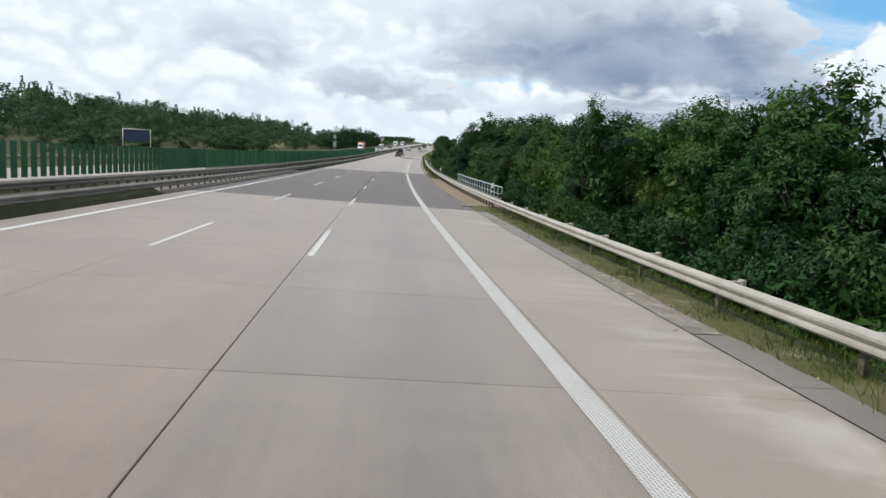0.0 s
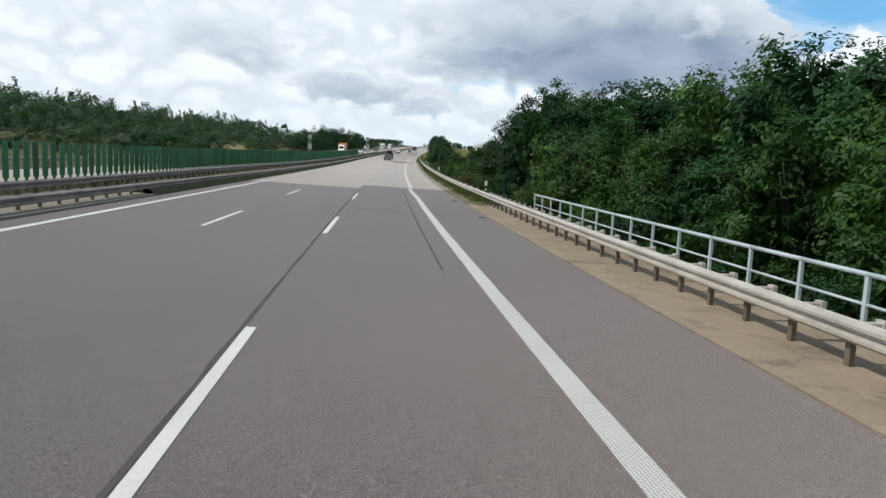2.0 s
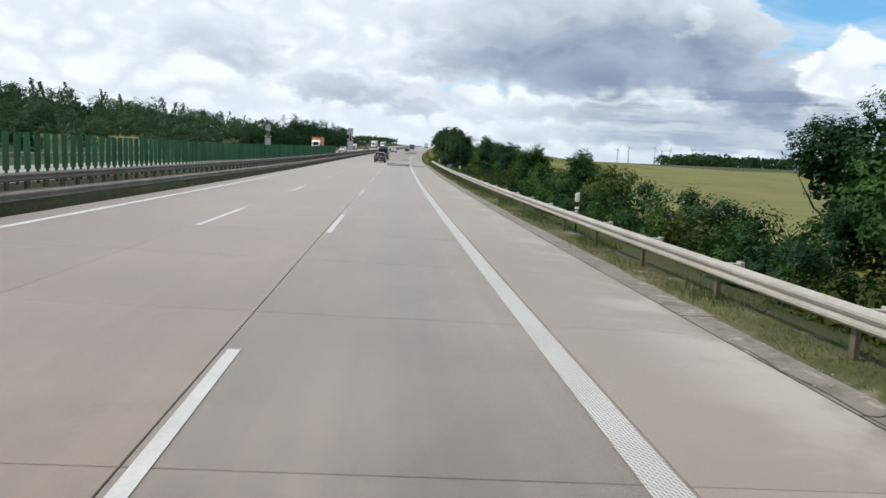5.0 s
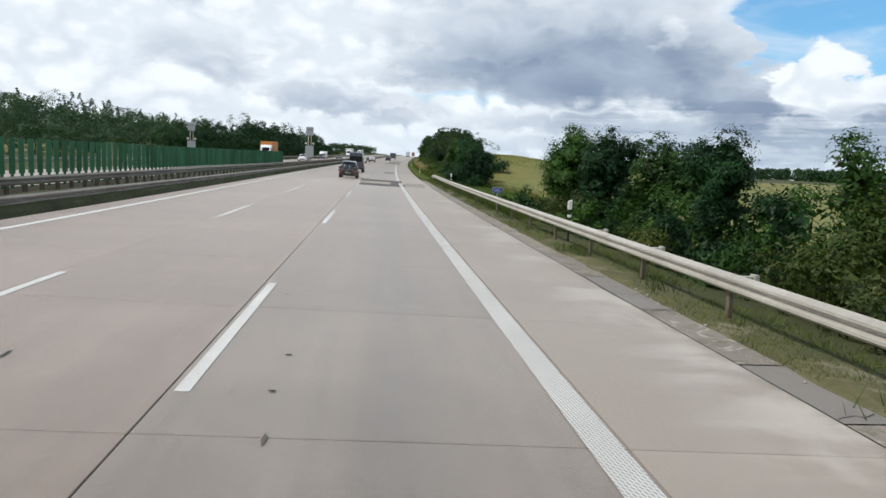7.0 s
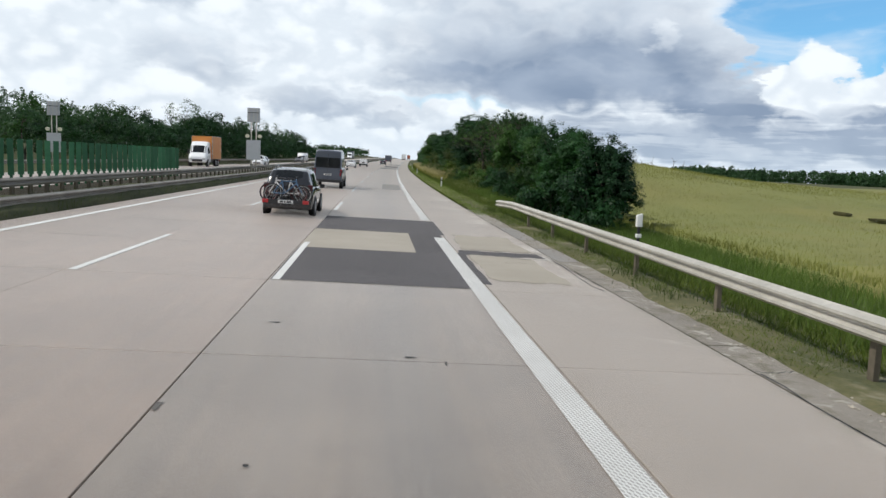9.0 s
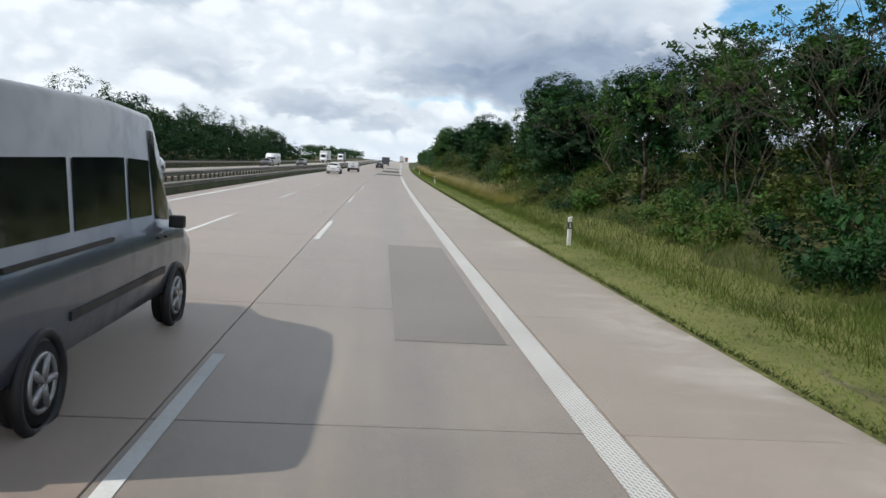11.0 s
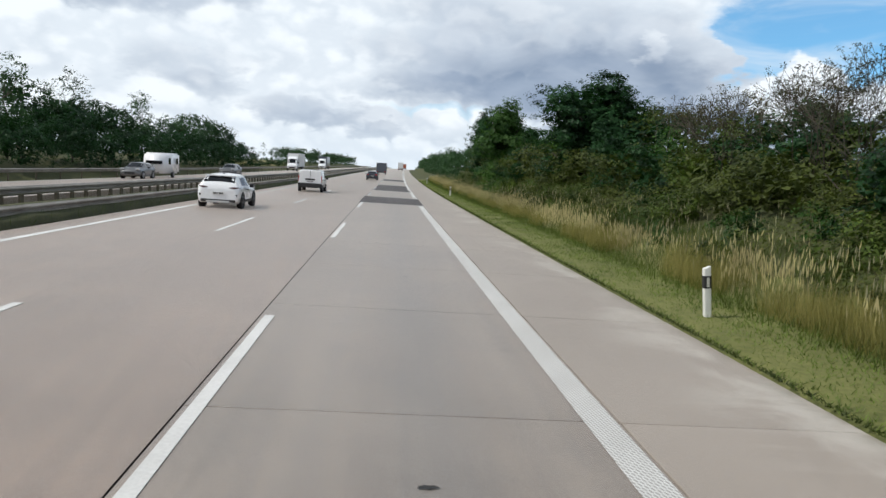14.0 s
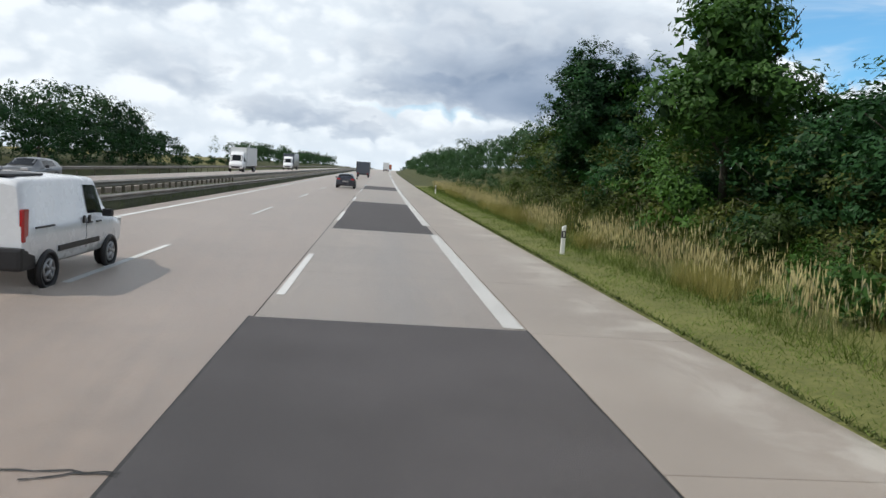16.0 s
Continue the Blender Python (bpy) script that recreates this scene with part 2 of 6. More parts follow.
# ---- mesh helpers ----
def mesh_of(name, verts, faces, material=None, smooth_faces=False):
    me = bpy.data.meshes.new(name)
    me.from_pydata(np.asarray(verts).reshape(-1, 3).tolist(), [], [tuple(map(int, f)) for f in faces])
    if material:
        me.materials.append(material)
    if smooth_faces:
        me.shade_smooth()
    return me


def grid_mesh(name, pts, material, smooth_faces=True):
    """A sheet from an array rows x columns x 3; columns run to the right."""
    r, c = pts.shape[:2]
    i = np.arange((r - 1) * (c - 1))
    a = (i // (c - 1)) * c + i % (c - 1)
    return mesh_of(name, pts, np.stack([a, a + 1, a + c + 1, a + c], -1), material, smooth_faces)


def thing(name, label, category, group="", kind="", at=None):
    ob = tagged(new(name), label, category, group, kind)
    if at is not None:
        ob.matrix_basis = at
    return ob


def child(name, me, parent, label="", at=None):
    ob = new(name, me)
    ob.parent = parent
    if at is not None:
        ob.matrix_basis = at
    return tagged(ob, label)


def bm_mesh(name, bm, material, smooth_faces=False):
    me = bpy.data.meshes.new(name)
    bm.to_mesh(me)
    bm.free()
    me.materials.append(material)
    if smooth_faces:
        me.shade_smooth()
    return me


def box(bm, lo, hi, bevel=0.0):
    lo, hi = Vector(lo), Vector(hi)
    made = bmesh.ops.create_cube(bm, size=1.0, matrix=Matrix.Translation((lo + hi) / 2) @ Matrix.Diagonal((*(hi - lo), 1)))
    if bevel:
        edges = list({e for v in made["verts"] for e in v.link_edges})
        bmesh.ops.bevel(bm, geom=edges, offset=bevel, segments=2, profile=0.7, affect="EDGES")


def rod(bm, a, b, r, sides=8, r2=None):
    a, b = Vector(a), Vector(b)
    turn = (b - a).to_track_quat("Z", "Y").to_matrix().to_4x4()
    bmesh.ops.create_cone(bm, cap_ends=True, segments=sides, radius1=r, radius2=r if r2 is None else r2, depth=(b - a).length,
                          matrix=Matrix.Translation((a + b) / 2) @ turn)


def ring(bm, centre, axis, radius, tube, seg=28, sides=8):
    """A torus about an axis through the centre."""
    base = Matrix.Translation(centre) @ Vector(axis).to_track_quat("Z", "Y").to_matrix().to_4x4()
    rows = []
    for i in range(seg):
        a = 2 * math.pi * i / seg
        rows.append([bm.verts.new(base @ Vector((math.cos(a) * (radius + tube * math.cos(b)), math.sin(a) * (radius + tube * math.cos(b)), tube * math.sin(b))))
                     for b in (2 * math.pi * j / sides for j in range(sides))])
    for i in range(seg):
        for j in range(sides):
            bm.faces.new((rows[i][j], rows[(i + 1) % seg][j], rows[(i + 1) % seg][(j + 1) % sides], rows[i][(j + 1) % sides]))


def band_mesh(name, u0, u1, s0, s1, h, material, step=4.0, thick=0.0):
    """A strip of road surface between two lines, h over the deck; with thickness if asked for."""
    s = np.linspace(s0, s1, max(2, int(round((s1 - s0) / step)) + 1))
    if thick:
        prof = [(u0, -thick), (u0, 0.0), (u1, 0.0), (u1, -thick)]
    else:
        prof = [(u0, 0.0), (u1, 0.0)]
    pts = np.stack([place(s, u, deck(u) + h + dz) for u, dz in prof], 1)
    if thick:                                 # close both ends
        low = np.stack([place(s, u, deck(u) + h - thick) for u, dz in prof], 1)
        pts = np.concatenate([low[:1], pts, low[-1:]], 0)
    me = grid_mesh(name, pts, material, False)
    return me


# ---- materials of the place ----
def lane_wear(n, colour, where):
    """Traffic's grey track down the middle of the slab, in the slab's own metres."""
    own = n.node("ShaderNodeSeparateXYZ")
    n.put(own.inputs[0], n.node("ShaderNodeTexCoord").outputs["Object"])
    d = n.math("ABSOLUTE", n.math("SUBTRACT", own.outputs[0], 0.2))
    wave = n.math("MULTIPLY", n.noise(where, 0.25, 3, 0.5), 0.5)
    track = n.ramp(n.math("ADD", d, wave), 0.3, 0.95, 1.0, 0.0)
    side = n.ramp(n.math("ABSOLUTE", n.math("SUBTRACT", d, 1.0)), 0.0, 0.5, 0.10, 0.0)
    colour = n.mix(side, colour, (0.42, 0.38, 0.34))
    return pitted(n, n.mix(n.math("MULTIPLY", track, 0.46), colour, (0.16, 0.155, 0.15)), where)


def pitted(n, colour, where):
    """Small dark pores and paler grit in the concrete, and blotches of older dirt."""
    own = n.node("ShaderNodeSeparateXYZ")
    n.put(own.inputs[0], n.node("ShaderNodeTexCoord").outputs["Object"])
    at = n.node("ShaderNodeSeparateXYZ")
    n.put(at.inputs[0], where)
    streak = n.noise(n.vec(n.math("MULTIPLY", own.outputs[0], 4.5), n.math("MULTIPLY", at.outputs[1], 0.12)), 1.0, 4, 0.6)
    colour = n.mix(1.0, colour, n.mix(n.ramp(streak, 0.3, 0.7), (0.9, 0.905, 0.915), (1.08, 1.07, 1.06)), "MULTIPLY")
    cloudy = n.noise(where, 0.5, 5, 0.65, 0.6)
    colour = n.mix(1.0, colour, n.mix(n.ramp(cloudy, 0.34, 0.66), (0.89, 0.9, 0.9), (1.07, 1.07, 1.06)), "MULTIPLY")
    grit = n.noise(where, 55.0, 2, 0.5)
    colour = n.mix(n.ramp(grit, 0.62, 0.72, 0.0, 0.4), colour, (0.10, 0.09, 0.08))
    colour = n.mix(n.ramp(grit, 0.28, 0.38, 0.35, 0.0), colour, (0.5, 0.46, 0.42))
    blotch = n.ramp(n.noise(where, 1.1, 4, 0.6, 0.8), 0.5, 0.7, 0.0, 0.14)
    return n.mix(blotch, colour, (0.15, 0.135, 0.12))


def aggregate(n, colour, where):
    """Pale and black stones that stand out of the worn asphalt."""
    stone = n.noise(where, 70.0, 1, 0.4)
    colour = n.mix(n.ramp(stone, 0.60, 0.66, 0.0, 0.75), colour, (0.36, 0.315, 0.315))
    return n.mix(n.ramp(stone, 0.34, 0.41, 0.75, 0.0), colour, (0.018, 0.016, 0.017))


def shoulder_dirt(n, colour, where):
    own = n.node("ShaderNodeSeparateXYZ")
    n.put(own.inputs[0], n.node("ShaderNodeTexCoord").outputs["Object"])
    pale = n.ramp(n.noise(where, 0.42, 5, 0.6, 0.5), 0.47, 0.62)
    side = n.ramp(own.outputs[0], -0.6, 1.1)
    colour = n.mix(n.math("MULTIPLY", n.math("MULTIPLY", pale, side), 0.7), colour, (0.60, 0.57, 0.51))
    # rubbed pale bands across the slab, in groups
    across = n.noise(n.vec(n.math("MULTIPLY", own.outputs[0], 0.35), n.math("MULTIPLY", own.outputs[1], 1.9)), 1.0, 4, 0.55, 0.3)
    group = n.ramp(n.noise(where, 0.06, 2, 0.5), 0.46, 0.6)
    rubbed = n.math("MULTIPLY", n.math("MULTIPLY", n.ramp(across, 0.5, 0.68), group), n.ramp(own.outputs[0], -0.9, 0.2))
    colour = n.mix(n.math("MULTIPLY", rubbed, 0.38), colour, (0.58, 0.545, 0.49))
    soil = n.ramp(n.noise(where, 1.3, 6, 0.7), 0.45, 0.6)
    edge = n.ramp(own.outputs[0], 0.8, 1.35)
    return n.mix(n.math("MULTIPLY", n.math("MULTIPLY", soil, edge), 0.75), colour, (0.16, 0.15, 0.10))


def wheat_rows(n, colour, where):
    patches = n.ramp(n.noise(where, 0.035, 4, 0.6, 1.0), 0.35, 0.65)
    colour = n.mix(n.math("MULTIPLY", patches, 0.55), colour, (0.16, 0.19, 0.055))
    tram = n.ramp(n.noise(where, 0.12, 2, 0.5, 2.0), 0.62, 0.68)
    return n.mix(n.math("MULTIPLY", tram, 0.25), colour, (0.10, 0.13, 0.04))


CONCRETE = surface("concrete", (0.25, 0.193, 0.156), (0.347, 0.268, 0.218), 0.4, 0.22, 26.0, 0.42, 0.35, 80.0, vary=0.08, gloss=0.6, sheen=0.85, crisp=0.13, extra=pitted)
CONCRETE_LANE = surface("concrete_lane", (0.216, 0.182, 0.154), (0.303, 0.257, 0.218), 0.4, 0.22, 26.0, 0.42, 0.35, 80.0, vary=0.085, extra=lane_wear, gloss=0.6, sheen=0.85, crisp=0.13)
CONCRETE_SHOULDER = surface("concrete_shoulder", (0.278, 0.238, 0.202), (0.37, 0.318, 0.27), 0.52, 0.25, 16.0, 0.35, 0.3, 80.0, vary=0.05, extra=shoulder_dirt, gloss=0.6, sheen=0.7, crisp=0.14)
CONCRETE_WORN = surface("concrete_worn", (0.16, 0.148, 0.132), (0.225, 0.207, 0.187), 0.55, 0.3, 22.0, 0.4, 0.25, 90.0, gloss=0.6, sheen=0.35)
def sandy(n, colour, where):
    """Drifts of sand and dark damp dirt on the bridge's edge."""
    damp = n.ramp(n.noise(where, 0.8, 6, 0.7, 1.0), 0.5, 0.68)
    colour = n.mix(n.math("MULTIPLY", damp, 0.6), colour, (0.10, 0.085, 0.062))
    sand = n.ramp(n.noise(where, 2.2, 5, 0.7), 0.55, 0.7)
    return n.mix(n.math("MULTIPLY", sand, 0.45), colour, (0.42, 0.35, 0.26))


def strip_dirt(n, colour, where):
    soil = n.ramp(n.noise(where, 2.6, 6, 0.7), 0.52, 0.6)
    colour = n.mix(n.math("MULTIPLY", soil, 0.7), colour, (0.13, 0.12, 0.08))
    chalk = n.ramp(n.noise(where, 1.7, 5, 0.7, 2.0), 0.56, 0.62)
    return n.mix(n.math("MULTIPLY", chalk, 0.7), colour, (0.5, 0.47, 0.41))


EDGE_STRIP = surface("edge_strip", (0.19, 0.172, 0.145), (0.29, 0.262, 0.225), 0.85, 0.8, 18.0, 0.5, 0.6, 40.0, vary=0.1, extra=strip_dirt, sheen=0.3)
JOINT = surface("joint_filler", (0.02, 0.019, 0.018), (0.045, 0.042, 0.04), 0.9, 0.8, 30.0, 0.4)
ASPHALT = surface("asphalt", (0.038, 0.033, 0.034), (0.122, 0.105, 0.105), 0.6, 0.18, 42.0, 0.75, 0.7, 110.0, gloss=0.4, sheen=0.48, crisp=0.085, extra=aggregate)
ASPHALT_NEW = surface("asphalt_patch", (0.046, 0.045, 0.049), (0.092, 0.088, 0.094), 0.85, 0.5, 45.0, 0.55, 0.6, 110.0, vary=0.1, sheen=0.2, crisp=0.11)
TAR = surface("tar", (0.02, 0.02, 0.02), (0.05, 0.048, 0.046), 0.6, 1.5, 30.0, 0.4)
STAIN = surface("dark_stain", (0.09, 0.085, 0.08), (0.14, 0.13, 0.12), 0.8, 2.0, 30.0, 0.5)
def knurled(n, colour, where):
    """Rows of raised dots with dirt between them."""
    at = n.node("ShaderNodeSeparateXYZ")
    n.put(at.inputs[0], where)
    across = n.math("SINE", n.math("MULTIPLY", at.outputs[0], 6.283 / 0.034))
    along = n.math("SINE", n.math("ADD", n.math("MULTIPLY", at.outputs[1], 6.283 / 0.075), n.math("MULTIPLY", at.outputs[0], 3.1416 / 0.034)))
    dots = n.ramp(n.math("ADD", across, along), -0.75, 0.25, 0.68, 0.0)
    return n.mix(dots, colour, (0.23, 0.215, 0.20))


EDGE_PAINT = surface("ribbed_edge_paint", (0.62, 0.62, 0.60), (0.78, 0.78, 0.76), 0.6, 0.8, 26.0, 0.5, 0.5, 60.0, extra=knurled)
WORN = surface("worn_joint", (0.052, 0.047, 0.048), (0.095, 0.086, 0.087), 0.8, 0.7, 30.0, 0.5)
PAINT = surface("road_paint", (0.62, 0.62, 0.60), (0.80, 0.80, 0.78), 0.6, 0.8, 26.0, 0.5, 0.5, 60.0)
KERB = surface("pale_kerb", (0.22, 0.176, 0.122), (0.335, 0.272, 0.195), 0.9, 0.5, 12.0, 0.45, 0.4, 50.0, extra=sandy)
KERB_GREY = surface("grey_kerb", (0.17, 0.155, 0.13), (0.27, 0.25, 0.215), 0.85, 0.5, 12.0, 0.45, 0.3, 50.0)
PALE = surface("pale_concrete", (0.33, 0.295, 0.24), (0.42, 0.38, 0.32), 0.7, 0.4, 16.0, 0.4, 0.3, 60.0)
SOIL = surface("grassland", (0.036, 0.047, 0.014), (0.09, 0.093, 0.033), 0.95, 0.25, 6.0, 0.45, 0.5, 12.0)
def verge_litter(n, colour, where):
    pale = n.ramp(n.noise(where, 0.9, 6, 0.7), 0.52, 0.66)
    return n.mix(n.math("MULTIPLY", pale, 0.6), colour, (0.30, 0.27, 0.20))


VERGE = surface("verge", (0.06, 0.07, 0.025), (0.16, 0.145, 0.07), 0.95, 0.6, 7.0, 0.5, 0.6, 18.0, extra=verge_litter)
HAY = surface("dry_meadow", (0.13, 0.135, 0.045), (0.26, 0.235, 0.10), 0.95, 0.25, 3.0, 0.5, 0.6, 6.0)
LAID = surface("laid_wheat", (0.045, 0.045, 0.018), (0.10, 0.095, 0.04), 0.95, 0.8, 8.0, 0.5, 0.8, 12.0)
WHEAT = surface("wheat", (0.16, 0.155, 0.045), (0.235, 0.222, 0.072), 0.9, 0.15, 5.0, 0.4, 0.8, 9.0, extra=wheat_rows)
ZINC = surface("zinc", (0.42, 0.40, 0.35), (0.60, 0.575, 0.52), 0.55, 0.9, 9.0, 0.4, metal=0.35)
ZINC_DIRTY = surface("dirty_zinc", (0.2, 0.185, 0.165), (0.37, 0.345, 0.31), 0.6, 0.9, 9.0, 0.4, metal=0.3)
POST_BROWN = surface("rusty_post", (0.10, 0.085, 0.06), (0.19, 0.16, 0.12), 0.75, 1.2, 14.0, 0.4, metal=0.2)
RAIL_PAINT = surface("pale_blue_paint", (0.36, 0.44, 0.48), (0.52, 0.60, 0.63), 0.5, 1.0, 12.0, 0.4)
SCREEN = surface("green_screen", (0.024, 0.105, 0.05), (0.045, 0.17, 0.08), 0.5, 0.6, 8.0, 0.4, vary=0.25)
MOWN = leaf_material("grass_mown", (0.125, 0.16, 0.032), (0.33, 0.365, 0.09), 0.1, 0.9)
MEDIAN = surface("median_growth", (0.035, 0.042, 0.018), (0.095, 0.098, 0.045), 0.95, 0.5, 8.0, 0.5, 0.8, 14.0)
BARK = surface("bark", (0.042, 0.036, 0.028), (0.095, 0.083, 0.065), 0.9, 2.0, 18.0, 0.5, 0.7, 25.0)
PLASTIC_WHITE = glossy("white_plastic", (0.78, 0.78, 0.75), 0.45)
BLACK = glossy("black_plastic", (0.018, 0.018, 0.02), 0.45)
LEAF_OAK = leaf_material("leaves_dark", (0.008, 0.024, 0.012), (0.040, 0.100, 0.036))
LEAF_MID = leaf_material("leaves_green", (0.014, 0.038, 0.011), (0.083, 0.158, 0.038), 0.03)
LEAF_YELLOW = leaf_material("leaves_yellowish", (0.024, 0.04, 0.01), (0.112, 0.15, 0.032), 0.06)
LEAF_RUSSET = leaf_material("leaves_russet", (0.035, 0.035, 0.015), (0.12, 0.10, 0.045), 0.1)
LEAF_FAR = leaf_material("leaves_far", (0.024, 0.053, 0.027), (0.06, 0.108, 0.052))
LEAF_BRAMBLE = leaf_material("leaves_bramble", (0.024, 0.033, 0.010), (0.112, 0.128, 0.034), 0.1, 0.9)
# distance haze over the hill forest is mixed into these paler, bluer greens
LEAF_FOREST_HAZE = leaf_material("leaves_forest_haze", (0.05, 0.088, 0.058), (0.118, 0.172, 0.098), coarse=0.16)
GRASS = leaf_material("grass_green", (0.05, 0.072, 0.014), (0.152, 0.176, 0.042), 0.1, 0.7)
STALK = leaf_material("grass_stalks", (0.15, 0.13, 0.042), (0.40, 0.32, 0.14), 0.08, 0.6)
WEEDS = leaf_material("green_weeds", (0.075, 0.115, 0.022), (0.215, 0.27, 0.062), 0.05, 0.5)
STRAW = leaf_material("grass_straw", (0.30, 0.235, 0.15), (0.66, 0.545, 0.37), 0.05, 0.6, (1.1, 1.0, 0.8))
WHEAT_EARS = leaf_material("wheat_ears", (0.155, 0.152, 0.044), (0.30, 0.28, 0.095), 0.05, 0.3, (1.1, 1.0, 0.7))
MEADOW = surface("mown_meadow", (0.085, 0.10, 0.026), (0.20, 0.205, 0.068), 0.95, 0.6, 9.0, 0.5, 0.5, 20.0)

# ---- ground: one sheet out to the horizon ----
gs = np.concatenate([np.arange(-300, -60, 40), np.arange(-60, 460, 4), np.arange(460, 1000, 20), np.arange(1000, 3201, 200)])
gu = np.array([-2200, -1400, -900, -600, -400, -280, -200, -150, -120, -100, -85, -72, -60, -50, -43, -38, -34, -31, -29.5, -27.2, -15, -13.2, -11.6,
               2.6, 3.2, 3.9, 4.6, 5.4, 6.3, 7.5, 8.7, 10, 12, 14, 17, 22, 30, 42, 60, 90, 150, 250, 400, 600, 900, 1400, 2200])
S2, U2 = np.meshgrid(gs, gu, indexing="ij")
rough = np.array([[noise.noise((a * 0.11, b * 0.17, 0.0)) for b in gu] for a in gs])
lift = ground_level(S2, U2) + rough * np.interp(np.abs(U2 + 5), [9, 14, 30, 200, 600], [0.0, 0.12, 0.3, 0.3, 0.8])
tagged(new("ground", grid_mesh("ground", place(S2, U2, lift), SOIL)), "green and brown grassland reaching to the horizon", "ground", kind="structure")

# pale meadows on the slope beyond the opposite carriageway
for s0, s1, u0, u1 in ((226, 282, -66, -45), (484, 556, -64, -32)):
    hs, hu = np.arange(s0, s1 + 1, 4.0), np.linspace(u0, u1, 9)
    S2, U2 = np.meshgrid(hs, hu, indexing="ij")
    edge = np.minimum(np.minimum(S2 - s0, s1 - S2) / 4, np.minimum(U2 - u0, u1 - U2) / 3)
    lift = ground_level(S2, U2) + np.where(edge > 0.5, 0.4, -0.7) + 0.1 * np.sin(S2 * 0.4 + U2)
    tagged(new("hillside_meadow", grid_mesh("hillside_meadow", place(S2, U2, lift), HAY)), "pale dry meadow on the slope between the woods", "meadow", kind="structure")

# trodden verge between shoulder and slope, its edge crumbling over the concrete
vs = np.arange(-40, 262, 0.5)
wob = np.array([noise.noise((a * 0.55, 0.0, 7.0)) + 0.6 * noise.noise((a * 2.1, 0.0, 9.0)) for a in vs])
vu = np.stack([np.full(len(vs), 2.64), 3.14 + wob * 0.15, 3.32 + wob * 0.14, np.full(len(vs), 3.7), np.full(len(vs), 4.3), np.full(len(vs), 5.2), np.full(len(vs), 6.6)], 1)
vh = np.stack([np.full(len(vs), -0.12), np.full(len(vs), -0.075), np.full(len(vs), -0.035), np.full(len(vs), -0.06), np.full(len(vs), -0.10), np.full(len(vs), -0.42), ground_level(vs, 6.6) - 0.2], 1)
vh[:, 2:5] += 0.03 * np.array([[noise.noise((a * 1.7, k * 3.1, 2.0)) for k in range(3)] for a in vs])
for a, b in ((0, 132), (227, len(vs))):
    tagged(new("verge", grid_mesh("verge", place(vs[a:b, None], vu[a:b], vh[a:b]), VERGE)), "dry earthy verge with sparse grass under the guard rail", "verge", kind="structure")

ms = np.arange(236, 470, 1.0)
mu = np.stack([2.58 + 0.07 * np.array([noise.noise((a * 0.7, 1.0, 5.0)) for a in ms])] + [np.full(len(ms), a) for a in (2.95, 3.8, 4.6, 5.6, 6.6)], 1)
mh = np.maximum(ground_level(ms[:, None], mu), -0.14) + np.array([0.03, 0.09, 0.07, 0.05, 0.05, 0.0]) + 0.04 * np.array([[noise.noise((a * 0.9, k * 2.3, 6.0)) for k in range(6)] for a in ms])
mg = ground_level(ms[:, None], mu) - 0.06
mh = mg + (mh - mg) * smooth((ms[:, None] - 237) / 16)
tagged(new("mown_verge", grid_mesh("mown_verge", place(ms[:, None], mu, mh), MEADOW)), "mown yellowish-green grass verge beside the shoulder", "verge", kind="structure")

# the wheat field beside the road
fs = np.concatenate([np.arange(112, 260, 4), np.arange(260, 700, 20)])
fu = np.concatenate([np.arange(10.5, 30, 1.5), np.arange(30, 120, 6), np.arange(120, 640, 40)])
S2, U2 = np.meshgrid(fs, fu, indexing="ij")
U3 = np.maximum(U2, np.interp(S2, [112, 130, 240, 262, 300, 700], [16, 12, 11.0, 14, 17, 30]) + 0 * U2)
fl = ground_level(S2, U3) + 0.55 + np.interp(U3, [40, 120, 600], [0, 0.4, 1.0]) + 0.12 * np.array([[noise.noise((a * 0.2, b * 0.2, 3.0)) for b in fu] for a in fs])
fl[:, 0] -= 0.6
fl -= 0.5 * (1 - smooth((S2 - 112) / 8))
field = tagged(new("wheat_field", grid_mesh("wheat_field", place(S2, U3, fl), WHEAT)), "ripening yellow-green wheat field with tractor lines", "field", kind="structure")

# two bare spots where the wheat has been laid flat
for k, (s, u, l, w) in enumerate(((247.4, 27.4, 0.75, 0.62), (244.6, 28.0, 0.7, 0.75))):
    rng = np.random.default_rng(70 + k)
    a = np.linspace(0, 2 * math.pi, 17)[:-1]
    r = 0.7 + 0.5 * rng.random(16)
    ss, uu = s + np.sin(a) * r * l, u + np.cos(a) * r * w
    rim = place(ss, uu, ground_level(ss, uu) + 0.74)
    bed = place(s + (ss - s) * 0.93, u + (uu - u) * 0.93, ground_level(ss, uu) + 0.62)
    v = np.concatenate([rim, bed])
    f = [(i, (i + 1) % 16, 16 + (i + 1) % 16, 16 + i) for i in range(16)]
    child("laid_spot", mesh_of("laid_spot", v, f, LAID), field, "dark laid patch in the wheat")
    child("laid_spot", mesh_of("laid_spot", bed, [tuple(range(16))], LAID), field, "dark laid patch in the wheat")

# ---- the paved road ----
COLUMNS = ((-11.62, -7.212, CONCRETE), (-7.21, -3.795, CONCRETE), (-3.78, 0.185, CONCRETE_LANE), (0.2, 2.6, CONCRETE_SHOULDER))
SLAB, PHASE, GAP = 5.0, 0.95, 0.013
BRIDGE0, BRIDGE1, BRIDGE1L = 20.9, 90.9, 85.6
